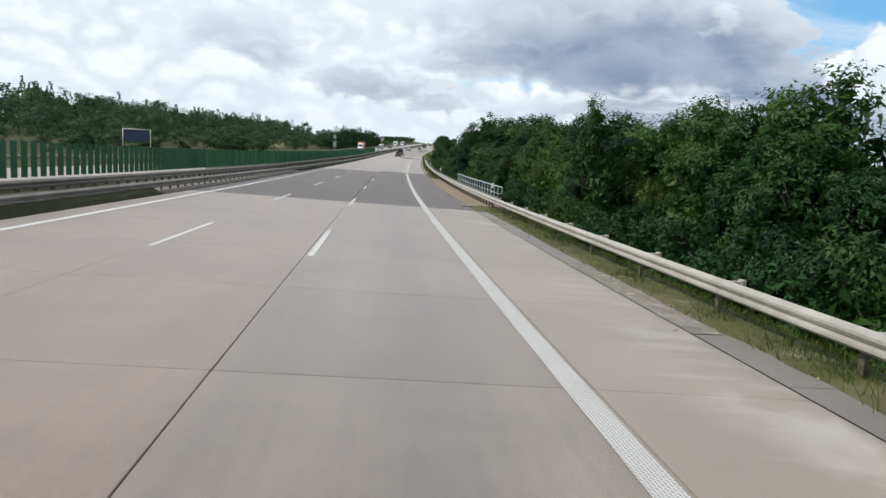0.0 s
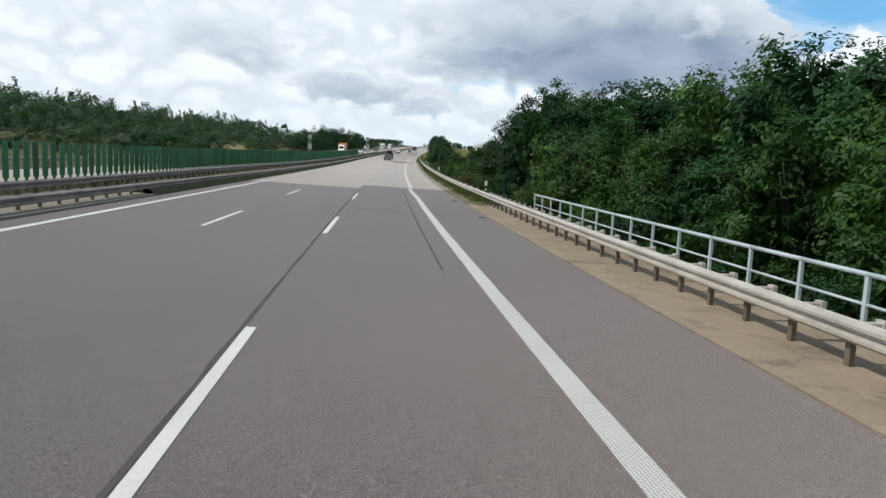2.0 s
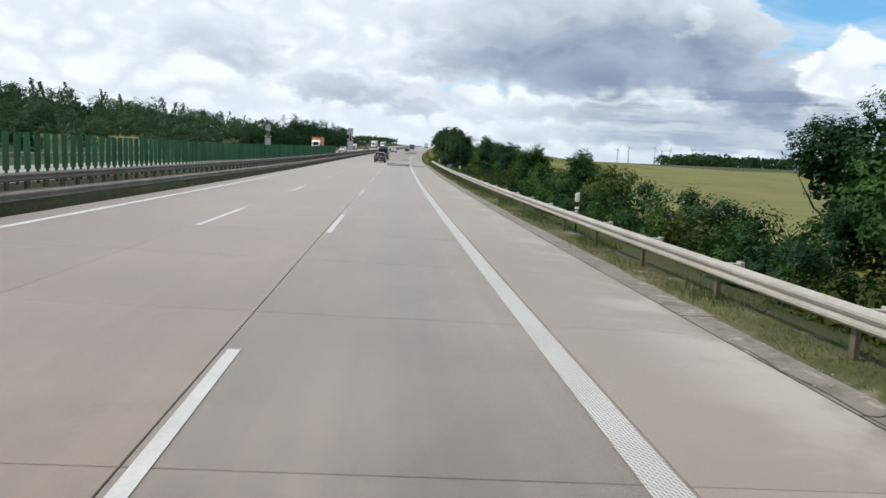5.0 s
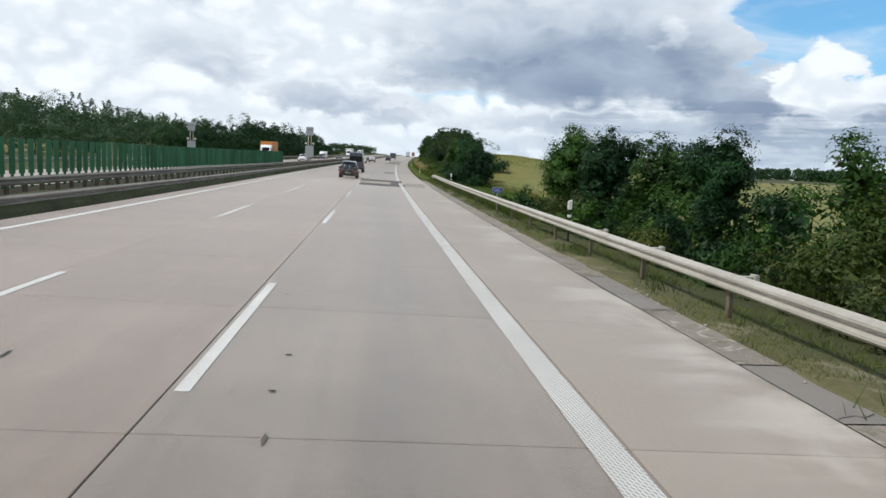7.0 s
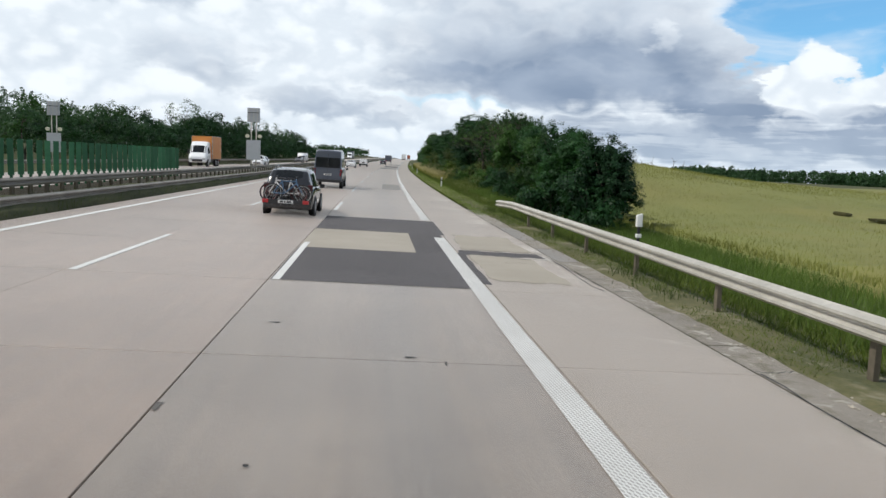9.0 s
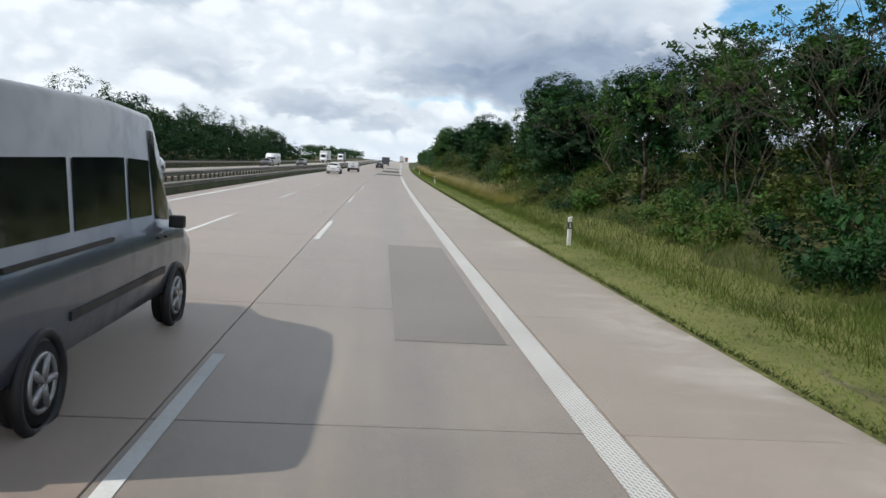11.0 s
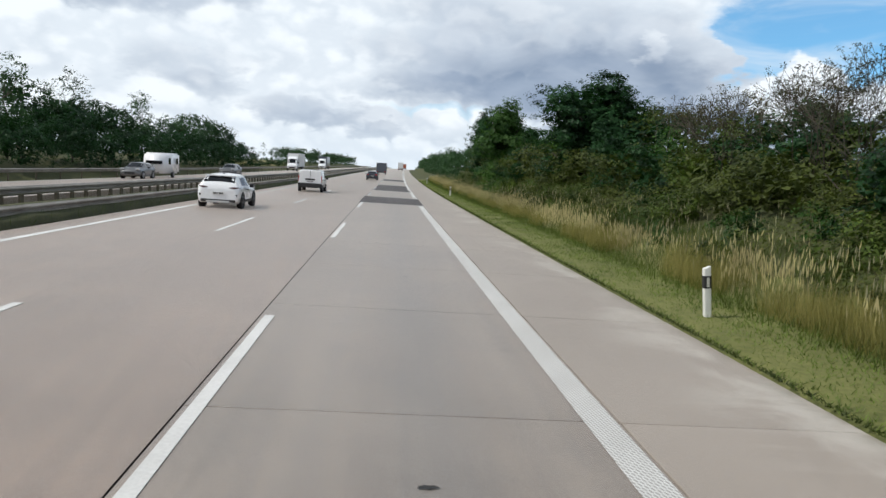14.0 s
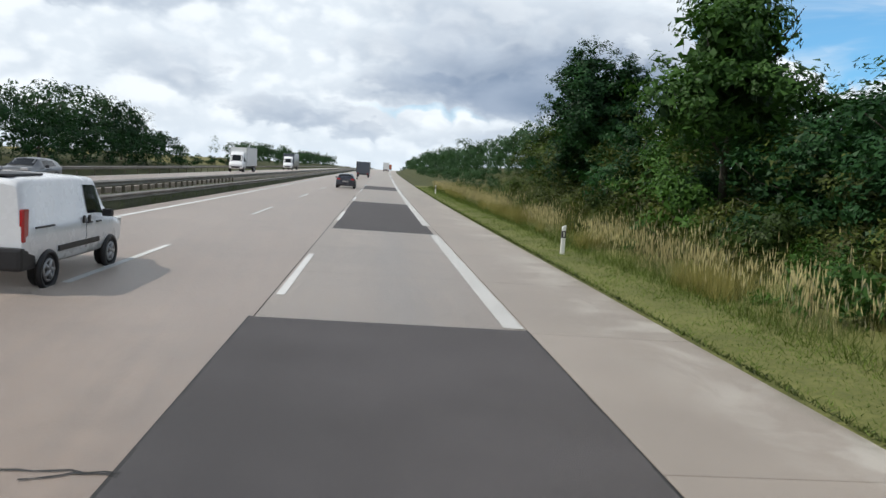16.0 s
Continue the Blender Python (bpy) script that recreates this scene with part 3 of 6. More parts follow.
road = tagged(new("road", band_mesh("road_bed", -11.65, 2.62, -60, 1300, -0.035, JOINT, 10.0, 0.25)), "dark filler bed under the concrete motorway", "road", kind="structure")


def slab_mesh(w, l, material):
    bm = bmesh.new()
    box(bm, (-w / 2, -l / 2, -0.05), (w / 2, l / 2, 0.0))
    top = [e for e in bm.edges if all(v.co.z > -0.01 for v in e.verts)]
    bmesh.ops.bevel(bm, geom=top, offset=0.005, segments=1, affect="EDGES")
    return bm_mesh("slab", bm, material)


def lay_slabs(s_from, s_to, columns):
    for u0, u1, material in columns:
        cache = {}
        s = s_from
        while s < s_to - 0.01:
            nxt = min((math.floor((s - PHASE) / SLAB + 1e-6) + 1) * SLAB + PHASE, s_to)
            l = round(nxt - s - GAP, 3)
            if l > 0.1:
                if l not in cache:
                    cache[l] = slab_mesh(u1 - u0, l, material)
                child("slab", cache[l], road, at=stand((s + nxt) / 2, (u0 + u1) / 2))
            s = nxt


lay_slabs(-20, BRIDGE0, COLUMNS)
lay_slabs(BRIDGE1, 300.95, COLUMNS)
lay_slabs(BRIDGE1L, BRIDGE1, COLUMNS[:2])
lay_slabs(300.95, 425.95, COLUMNS[2:])
for u0, u1, material in COLUMNS[:2]:
    tagged(child("far_slabs", band_mesh("far_slabs", u0, u1, 300.95, 1300, 0.0, material, 5.0), road), kind="stuff")
for u0, u1, material in COLUMNS[2:]:
    tagged(child("far_slabs", band_mesh("far_slabs", u0, u1, 425.95, 1300, 0.0, material, 5.0), road), kind="stuff")
for u0, u1, material in COLUMNS:
    tagged(child("near_slabs", band_mesh("near_slabs", u0, u1, -60, -20.1, 0.0, material, 5.0), road), kind="stuff")
# the bridge's asphalt
child("asphalt_lanes", band_mesh("asphalt_lanes", -11.62, -3.79, BRIDGE0, BRIDGE1L - 0.01, 0.0, ASPHALT, 4.0), road, "grey asphalt laid over the bridge")
child("asphalt_lane", band_mesh("asphalt_lane", -3.79, 2.62, BRIDGE0, BRIDGE1 - 0.6, 0.0, ASPHALT, 4.0), road, "grey asphalt laid over the bridge")
child("asphalt_strip", band_mesh("asphalt_strip", -3.79, 2.62, BRIDGE1 - 0.6, BRIDGE1, 0.001, ASPHALT_NEW, 4.0), road, "dark strip of newer asphalt")


def patch(u0, u1, s0, s1, material, name="asphalt_patch", label="dark asphalt repair patch"):
    return child(name, band_mesh(name, u0, u1, s0, s1, 0.005, material, 2.5), road, label)


patch(-3.75, 0.1, 216.0, 221.0, ASPHALT_NEW)
patch(-0.9, 0.1, 221.0, 225.8, ASPHALT_NEW)
patch(-3.75, 0.24, 225.8, 231.0, ASPHALT_NEW)
patch(-3.75, -0.9, 221.0, 225.8, PALE, "concrete_patch", "pale concrete slab between asphalt patches")
patch(-3.84, 0.16, 366.1, 376.1, ASPHALT_NEW)
for u in (-3.86, 0.15):
    patch(u, u + 0.03, 366.1, 376.15, TAR, "tar_seam", "dark tar seam")


def ragged_patch(u0, u1, s0, s1, seed, rough, material, name, label, h=0.0055):
    """A repair with an uneven, broken outline."""
    rng = np.random.default_rng(seed)
    side = np.linspace(0, 1, 13)[:-1]
    one, nil = np.ones(12), np.zeros(12)
    p = np.concatenate([np.stack([side, nil], 1), np.stack([one, side], 1), np.stack([1 - side, one], 1), np.stack([nil, 1 - side], 1)])
    wav = np.array([[noise.noise((math.cos(k * 0.131) * 2.2 + seed, math.sin(k * 0.131) * 2.2, 7.0 * j)) for j in (1, 2)] for k in range(48)]) * 1.6 + rng.normal(size=(48, 2)) * 0.22
    u = u0 + (u1 - u0) * p[:, 0] + wav[:, 0] * rough
    s = s0 + (s1 - s0) * p[:, 1] + wav[:, 1] * min(rough * 2.2, (s1 - s0) * 0.22)
    mid = place(np.array([(s0 + s1) / 2]), np.array([(u0 + u1) / 2]), deck((u0 + u1) / 2) + h)
    v = np.concatenate([place(s, u, deck(u) + h), mid])
    child(name, mesh_of(name, v, [(k, (k + 1) % 48, 48) for k in range(48)], material), road, label)


ragged_patch(0.22, 2.36, 221.1, 222.0, 3, 0.06, ASPHALT_NEW, "asphalt_filling", "dark asphalt filling a broken joint", 0.0052)
ragged_patch(0.14, 0.34, 216.6, 221.4, 5, 0.035, ASPHALT_NEW, "asphalt_filling", "dark asphalt filling a broken joint", 0.0048)
ragged_patch(0.42, 1.95, 217.1, 221.0, 6, 0.10, PALE, "concrete_patch", "pale repaired concrete in the shoulder", 0.0064)
ragged_patch(0.45, 2.25, 222.2, 226.2, 8, 0.12, PALE, "concrete_patch", "pale repaired concrete in the shoulder", 0.006)
# rough, weathered gutter strip between the shoulder and the verge
strip_rng = random.Random(9)
for s, s_end in ((-20.0, 20.6), (92.0, 240.0)):
    while s < s_end:
        e = min(s + strip_rng.uniform(2.0, 6.0), s_end)
        outer = 3.18 + 0.12 * noise.noise((s * 0.3, 0.0, 4.0)) + strip_rng.uniform(-0.06, 0.06)
        patch(2.606 if s > 50 else 2.615, outer, s, e - strip_rng.uniform(0.015, 0.06), strip_rng.choice([EDGE_STRIP, EDGE_STRIP, EDGE_STRIP, CONCRETE_WORN]), "edge_strip", "rough weathered gutter strip along the shoulder edge")
        s = e
patch(-3.62, 0.0, 392.0, 413.5, ASPHALT_NEW)
patch(-3.62, 0.0, 440.0, 452.0, ASPHALT_NEW)
patch(-1.72, -0.3, 259.0, 269.6, CONCRETE_WORN, "worn_concrete", "greyer worn strip in the lane")
# tarred seams on the bridge
def seam(u, w, s0, s1, seed):
    """A wavering tarred seam along the road, of uneven width."""
    t = np.arange(s0, s1, 0.8)
    mid = u + 0.02 * np.array([noise.noise((a * 0.6, seed, 0.0)) for a in t])
    half = w * (0.75 + 0.6 * np.array([noise.noise((a * 0.9, seed, 3.0)) for a in t]))
    pts = np.stack([place(t, mid - half, deck(mid - half) + 0.005), place(t, mid + half, deck(mid + half) + 0.005)], 1)
    child("tar_seam", grid_mesh("tar_seam", pts, WORN, False), road, "worn tar seam along the lane")


seam(-3.76, 0.036, 22, 85.5, 1.0)
seam(-0.72, 0.027, 48, 88, 2.0)
# expansion joints near 35; narrow dark lines across the deck near 65
for s, u0, u1 in ((34.2, -10.5, -6.8), (35.9, 0.3, 2.55), (64.3, -7.3, -6.3), (65.0, -4.6, 1.6)):
    child("expansion_joint", band_mesh("expansion_joint", u0, u1, s, s + (0.12 if s > 64.5 else 0.08), 0.006, WORN, 1.0), road, "narrow dark line across the bridge")

# opposite carriageway
opposite = tagged(new("opposite_road", band_mesh("opposite_road", -27.0, -15.4, -60, 1300, 0.0, CONCRETE, 6.0, 0.3)), "pale concrete carriageway of the opposite direction", "road", kind="structure")
for u, w in ((-15.9, 0.2), (-26.2, 0.2)):
    child("edge_line", band_mesh("edge_line", u - w / 2, u + w / 2, -60, 900, 0.006, PAINT, 8.0), opposite, "white edge line")

# ---- road markings ----
es = np.append(np.arange(-40, 89.8, 2.0), 89.85)
eu = np.interp(es, [78, 88], [-0.155, -0.33])
marks = tagged(new("edge_line", grid_mesh("edge_line", np.stack([place(es, eu, deck(eu) + 0.007), place(es, eu + 0.29, deck(eu + 0.29) + 0.007)], 1), EDGE_PAINT, False)), "white ribbed edge line beside the shoulder", "road marking", kind="structure")
child("edge_line", band_mesh("edge_line", -0.165, 0.15, 90.95, 225.0, 0.007, EDGE_PAINT, 2.5), marks)
child("edge_line", band_mesh("edge_line", -0.165, 0.15, 231.4, 366.0, 0.007, EDGE_PAINT, 2.5), marks)
child("edge_line", band_mesh("edge_line", -0.165, 0.15, 376.2, 391.9, 0.007, EDGE_PAINT, 2.5), marks)
child("edge_line", band_mesh("edge_line", -0.165, 0.15, 396, 1200, 0.007, EDGE_PAINT, 5.0), marks)
tagged(new("edge_line", band_mesh("edge_line", -10.78, -10.56, -60, 1200, 0.007, PAINT, 4.0)), "white edge line beside the median", "road marking", kind="structure")
dash_mesh = bmesh.new()
box(dash_mesh, (-0.07, -3.0, 0.002), (0.07, 3.0, 0.008))
dash_mesh = bm_mesh("dash", dash_mesh, PAINT)
for u in (-3.65, -7.10):
    row = tagged(new("lane_line"), "broken white line between two lanes", "road marking", kind="structure")
    for k in range(-3, 50):
        if u > -4 and k == 5:
            continue
        child("dash", dash_mesh, row, at=stand(18 * k + 3, u))
    if u > -4:
        short = bmesh.new()
        box(short, (-0.07, -2.4, 0.002), (0.07, 2.4, 0.008))
        child("dash", bm_mesh("dash", short, PAINT), row, at=stand(93.6, u))

# ---- kerb of the bridge ----
kerb = tagged(new("bridge_kerb", band_mesh("bridge_kerb", 2.66, 4.9, 25, 74, 0.015, KERB, 3.0, 0.6)), "pale concrete bridge edge under the guard rail", "kerb", kind="structure")
child("kerb_slab", band_mesh("kerb_slab", 4.9, 6.3, 33, 73, -0.27, KERB, 3.0, 0.6), kerb)
tagged(new("median_kerb", band_mesh("median_kerb", -14.4, -11.7, 17, 65, 0.06, KERB_GREY, 3.0, 0.3)), "grey concrete strip under the median rails on the bridge", "kerb", kind="structure")


# ---- guard rails ----
def w_beam(name, u, s0, s1, top, material, face=-1, drop=()):
    """A W-section beam along the road; face: the side that its waves point to; drop: ends that dive into the ground."""
    prof = [(0.02, 0.0), (0.0, -0.02), (-0.085, -0.06), (-0.085, -0.10), (0.0, -0.14), (0.0, -0.17), (-0.085, -0.21), (-0.085, -0.25), (0.0, -0.29), (0.02, -0.31)]
    back = [(0.035, -0.29), (0.035, -0.02)]
    prof = [(p[0] * -face, p[1]) for p in prof] + [(p[0] * -face, p[1]) for p in back]
    s = np.concatenate([np.arange(s0, s1, 2.0), [s1]])
    h = top(s)
    if "end" in drop:
        h = np.minimum(h, np.interp(s, [s1 - 4, s1], [float(top(s1)), float(top(s1)) - 0.14]))
    prof.append(prof[0])
    pts = np.stack([place(s, u + a, deck(u) + h + b) for a, b in prof], 1)
    return grid_mesh(name, pts, material, False)


post_bm = bmesh.new()
box(post_bm, (-0.03, -0.05, -0.6), (0.03, 0.05, 0.66))
box(post_bm, (-0.05, -0.055, -0.6), (-0.03, 0.055, 0.66))
POST = bm_mesh("rail_post", post_bm, POST_BROWN)
arm_bm = bmesh.new()
box(arm_bm, (-0.05, -0.06, 0.60), (0.42, 0.06, 0.66), 0.01)
box(arm_bm, (0.34, -0.09, 0.57), (0.42, 0.09, 0.69), 0.01)
ARM = bm_mesh("spacer", arm_bm, ZINC)


def level_by(*knots):
    """A beam's height over the deck by distance along the road."""
    a, b = zip(*knots)
    return lambda s: np.interp(s, a, b)


def guard_rail(label, u, s0, s1, top, spacings, material, face=-1, drop=(), arms=0.0, stout=1.0):
    rail = thing("guard_rail", label, "guard rail", kind="structure")
    child("beam", w_beam("beam", u + 0.07 * face, s0, s1, top, material, face, drop), rail)
    for a, b, gap in spacings:
        for s in np.arange(a, b, gap):
            fall = 0.0 if not drop else min(0.0, float(np.interp(s, [s1 - 4, s1], [0, -0.14])))
            m = stand(s, u + 0.02, float(top(s)) - 0.72 + fall, tilt=False)
            child("post", POST, rail, at=m @ Matrix.Diagonal((1, stout, 1, 1)))
            if arms and s < arms:
                child("spacer", ARM, rail, at=m)
    return rail


FAR_BEAM = level_by((45, 0.52), (110, 0.68), (200, 0.71))
guard_rail("galvanised guard rail with brown posts along the shoulder", 3.9, -40, 238, level_by((20, 0.62), (60, 0.66), (105, 0.71), (190, 0.78)), ((-40, 24, 4.0), (24, 76, 1.333), (78.8, 234, 4.0)), ZINC, -1, ("end",), 175)
guard_rail("weathered grey guard rail beside the median", -12.25, -60, 900, level_by((0, 0.5), (1, 0.5)), ((-60, 17, 4.0), (17, 66, 1.333), (67, 430, 4.0)), ZINC_DIRTY, 1)
guard_rail("weathered guard rail on posts at the opposite carriageway", -14.3, -60, 900, FAR_BEAM, ((-24, 430, 1.333),), ZINC_DIRTY, 1, stout=2.2)
guard_rail("grey guard rail on the far side of the opposite carriageway", -28.0, -60, 900, level_by((0, 0.82), (1, 0.82)), ((-60, 500, 4.0),), ZINC_DIRTY, 1)

# grown-over strip of the median, standing thick behind the front rail
nu = np.array([-11.72, -11.85, -12.1, -12.8, -13.5, -14.0])
nh = np.array([-0.05, 0.16, 0.26, 0.3, 0.26, 0.0])
for s0, s1 in ((-60, 17), (65, 700)):
    ns = np.arange(s0, s1 + 0.1, 1.5)
    nz = np.array([[noise.noise((a * 0.5, b * 1.9, 12.0)) for b in nu] for a in ns]) * 0.09
    tagged(new("median_strip", grid_mesh("median_strip", place(ns[:, None], nu[None, :], deck(nu)[None, :] + nh[None, :] + nz), MEDIAN)), "dark grown-over median strip under the guard rails", "verge", kind="structure")

# ---- bridge railing ----
railing = thing("bridge_railing", "pale blue steel pipe railing on the bridge", "railing", kind="structure")
for h, r in ((1.12, 0.045), (0.62, 0.028)):
    s = np.linspace(34.3, 71.3, 20)
    bm = bmesh.new()
    pts = place(s, 5.95, deck(5.95) - 0.29 + h)
    for a, b in zip(pts[:-1], pts[1:]):
        rod(bm, a, b, r, 8)
    child("rail", bm_mesh("rail", bm, RAIL_PAINT, True), railing)
bm = bmesh.new()
box(bm, (-0.03, -0.045, -0.2), (0.03, 0.045, 1.12))
upright = bm_mesh("post", bm, RAIL_PAINT)
for s in np.linspace(34.3, 71.3, 20):
    child("post", upright, railing, at=stand(s, 5.95, -0.29, tilt=False))

# ---- green anti-glare screen in the median ----
screen = thing("antiglare_screen", "row of upright green plastic anti-glare blades on the median", "screen", kind="structure")
bm = bmesh.new()
box(bm, (-0.1, -0.022, 0.0), (0.1, 0.022, 1.25), 0.012)
box(bm, (-0.05, -0.04, -0.5), (0.05, 0.04, 0.02))
for v in bm.verts:
    v.co.y += 0.05 * (abs(v.co.x) / 0.1) ** 2
blade = bm_mesh("blade", bm, SCREEN)
blade_rng = random.Random(15)
for k, s in enumerate(np.arange(36.0, 251.0, 0.72)):
    child("blade", blade, screen, at=stand(s, -14.5, float(FAR_BEAM(s)) + 0.05, 24 + blade_rng.uniform(-5, 5), tilt=False) @ pose(0, 0, 0, blade_rng.uniform(-1.5, 1.5), blade_rng.uniform(-1.2, 1.2), 0))
bm = bmesh.new()
for s0 in np.arange(-30, 36, 0.72):
    m = stand(s0, -14.5, float(FAR_BEAM(s0)) + 0.05, 24, tilt=False)
    bmesh.ops.create_cube(bm, size=1.0, matrix=m @ pose(0, 0, 0.625) @ Matrix.Diagonal((0.2, 0.05, 1.25, 1)))
tagged(child("blades", bm_mesh("blades", bm, SCREEN), screen), kind="stuff")

# ---- delineator posts ----
bm = bmesh.new()
box(bm, (-0.06, -0.05, -0.3), (0.06, 0.05, 1.0), 0.025)
for v in bm.verts:
    if v.co.z > 0.9:
        v.co.z += (v.co.x + 0.06) * 0.35
DEL_BODY = bm_mesh("body", bm, PLASTIC_WHITE)
bm = bmesh.new()
box(bm, (-0.064, -0.054, 0.66), (0.064, 0.054, 0.88), 0.02)
DEL_BAND = bm_mesh("band", bm, BLACK)
bm = bmesh.new()
box(bm, (-0.022, -0.062, 0.69), (0.022, 0.062, 0.85))
DEL_EYE = bm_mesh("reflector", bm, glossy("reflector", (0.6, 0.6, 0.55), 0.2))
bm = bmesh.new()
box(bm, (-0.03, -0.025, -0.75), (0.03, 0.025, 0.92), 0.008)
RAIL_STICK = bm_mesh("stick", bm, BLACK)
bm = bmesh.new()
box(bm, (-0.07, -0.05, 0.84), (0.07, 0.05, 1.12), 0.02)
for v in bm.verts:
    if v.co.z > 1.0:
        v.co.z += (v.co.x + 0.06) * 0.35
RAIL_HEAD = bm_mesh("head", bm, PLASTIC_WHITE)
bm = bmesh.new()
box(bm, (-0.06, -0.06, 0.58), (0.06, 0.06, 0.67), 0.02)
RAIL_FOOT = bm_mesh("foot", bm, PLASTIC_WHITE)
for s, u in ((27.6, 4.35), (77.4, 4.12), (131, 4.35), (178.9, 4.35), (220.0, 4.35)):
    d = thing("delineator", "white marker head on a black stick behind the guard rail", "marker post", "marker posts along the shoulder", at=stand(s, u, 0.15, tilt=False))
    child("stick", RAIL_STICK, d, "black stick")
    child("head", RAIL_HEAD, d)
    child("foot", RAIL_FOOT, d)
for s, u, lean in ((271.6, 3.7, 0), (331.4, 3.45, -5), (387.2, 3.5, 1), (438, 3.5, 0)):
    d = thing("delineator", "white roadside marker post with a black band", "marker post", "marker posts along the shoulder", at=stand(s, u, -0.12 if u < 4 else 0.15, tilt=False) @ pose(0, 0, 0, 0, lean, 0))
    child("body", DEL_BODY, d)
    child("band", DEL_BAND, d, "black band")
    child("reflector", DEL_EYE, d, "pale reflector")


# ---- plants ----
def leaf_cloud(rng, centres, radii, per, size, flat=0.6, out=None):
    """Leaves scattered round clump centres; out: the way that each clump's bough faces, to which its leaves turn."""
    c = np.repeat(centres, per, axis=0)
    r = np.repeat(radii, per)[:, None]
    d = rng.normal(size=c.shape)
    d /= np.linalg.norm(d, axis=1, keepdims=True) + 1e-9
    pos = c + d * r * (rng.random((len(c), 1)) ** 0.45) * np.array([1, 1, 0.8])
    nrm = d * 0.8 + rng.normal(size=c.shape) * 0.7 + np.array([0, 0, flat])
    if out is not None:
        nrm = np.repeat(out, per, axis=0) * 1.1 + d * 0.35 + rng.normal(size=c.shape) * 0.42 + np.array([0, 0, 0.25])
    nrm /= np.linalg.norm(nrm, axis=1, keepdims=True)
    t = np.cross(nrm, rng.normal(size=c.shape))
    t /= np.linalg.norm(t, axis=1, keepdims=True) + 1e-9
    b = np.cross(nrm, t)
    k = size * (0.6 + 0.8 * rng.random((len(c), 1)))
    tris = np.stack([pos - t * k * 0.9, pos + t * k * 0.7 - b * k * 0.56, pos + t * k * 1.0 + b * k * 0.42], 1)
    return tris.reshape(-1, 3)


def leaves_mesh(name, tris, material):
    return mesh_of(name, tris, np.arange(len(tris)).reshape(-1, 3), material)


def limb_mesh(rng, h, r, limbs, spread, material, lean=0.0):
    bm = bmesh.new()
    pts = [Vector((lean * z * z / h + rng.normal() * 0.04 * h * z / h, rng.normal() * 0.04 * z, z)) for z in np.linspace(-0.5, h * 0.72, 6)]
    for i in range(5):
        rod(bm, pts[i], pts[i + 1], r * (1 - i * 0.17), 7, r * (1 - (i + 1) * 0.17))
    for _ in range(limbs):
        k = int(rng.integers(1, 5))
        a = pts[k]
        ang = rng.random() * 6.28
        e = a + Vector((math.cos(ang) * spread * 0.8, math.sin(ang) * spread * 0.8, h * (0.1 + 0.2 * rng.random())))
        e.z = min(e.z, h * 0.8)
        m = (a + e) / 2 + Vector((0, 0, -0.05 * h))
        rod(bm, a, m, r * 0.4, 5, r * 0.28)
        rod(bm, m, e, r * 0.28, 5, r * 0.08)
    return bm_mesh("trunk", bm, material, True)


def crown_points(rng, h, rad, low, n, lobes=12):
    """Clump centres on the outside of a crown that is heaped up of rounded boughs, from low to h."""
    zc, rz = (h + low) / 2, (h - low) / 2
    q = rng.normal(size=(lobes, 3))
    q /= np.linalg.norm(q, axis=1, keepdims=True)
    size = 0.26 + 0.2 * rng.random(lobes)
    mid = q * (1.0 - size)[:, None] * (0.72 + 0.38 * rng.random((lobes, 1)))
    mid[0], size[0] = (0, 0, 0.3), 0.48
    which = rng.integers(0, lobes, n)
    d = rng.normal(size=(n, 3)) + q[which] * 0.9 + np.array([0, 0, 0.35])
    d /= np.linalg.norm(d, axis=1, keepdims=True)
    p = mid[which] + d * (size[which] * (0.7 + 0.42 * rng.random(n)))[:, None]
    return np.stack([p[:, 0] * rad, p[:, 1] * rad, zc + p[:, 2] * rz], 1), d


def plant_kind(seed, h, rad, low, clumps, per, leaf, material, trunk=0.12, limbs=6, clump=0.55, flat=0.6, lean=0.0, lobes=12, core=3, fine=0.76):
    rng = np.random.default_rng(seed)
    c, out = crown_points(rng, h, rad, low, clumps, lobes)
    r = clump * (0.6 + 0.8 * rng.random(clumps))
    heart = np.array([0, 0, (h + low) / 2])
    inner = leaf_cloud(rng, heart + (c - heart) * 0.76, r * 1.1, core * 3, leaf * 1.45, flat)
    deep = leaf_cloud(rng, heart + (c[::2] - heart) * 0.45, r[::2] * 1.3, core * 2, leaf * 2.2, flat)
    quads = np.concatenate([leaf_cloud(rng, c, r, per, leaf * fine, flat, out), inner, deep])
    return leaves_mesh("crown", quads, material), limb_mesh(rng, h, trunk, limbs, rad * 0.7, BARK, lean)


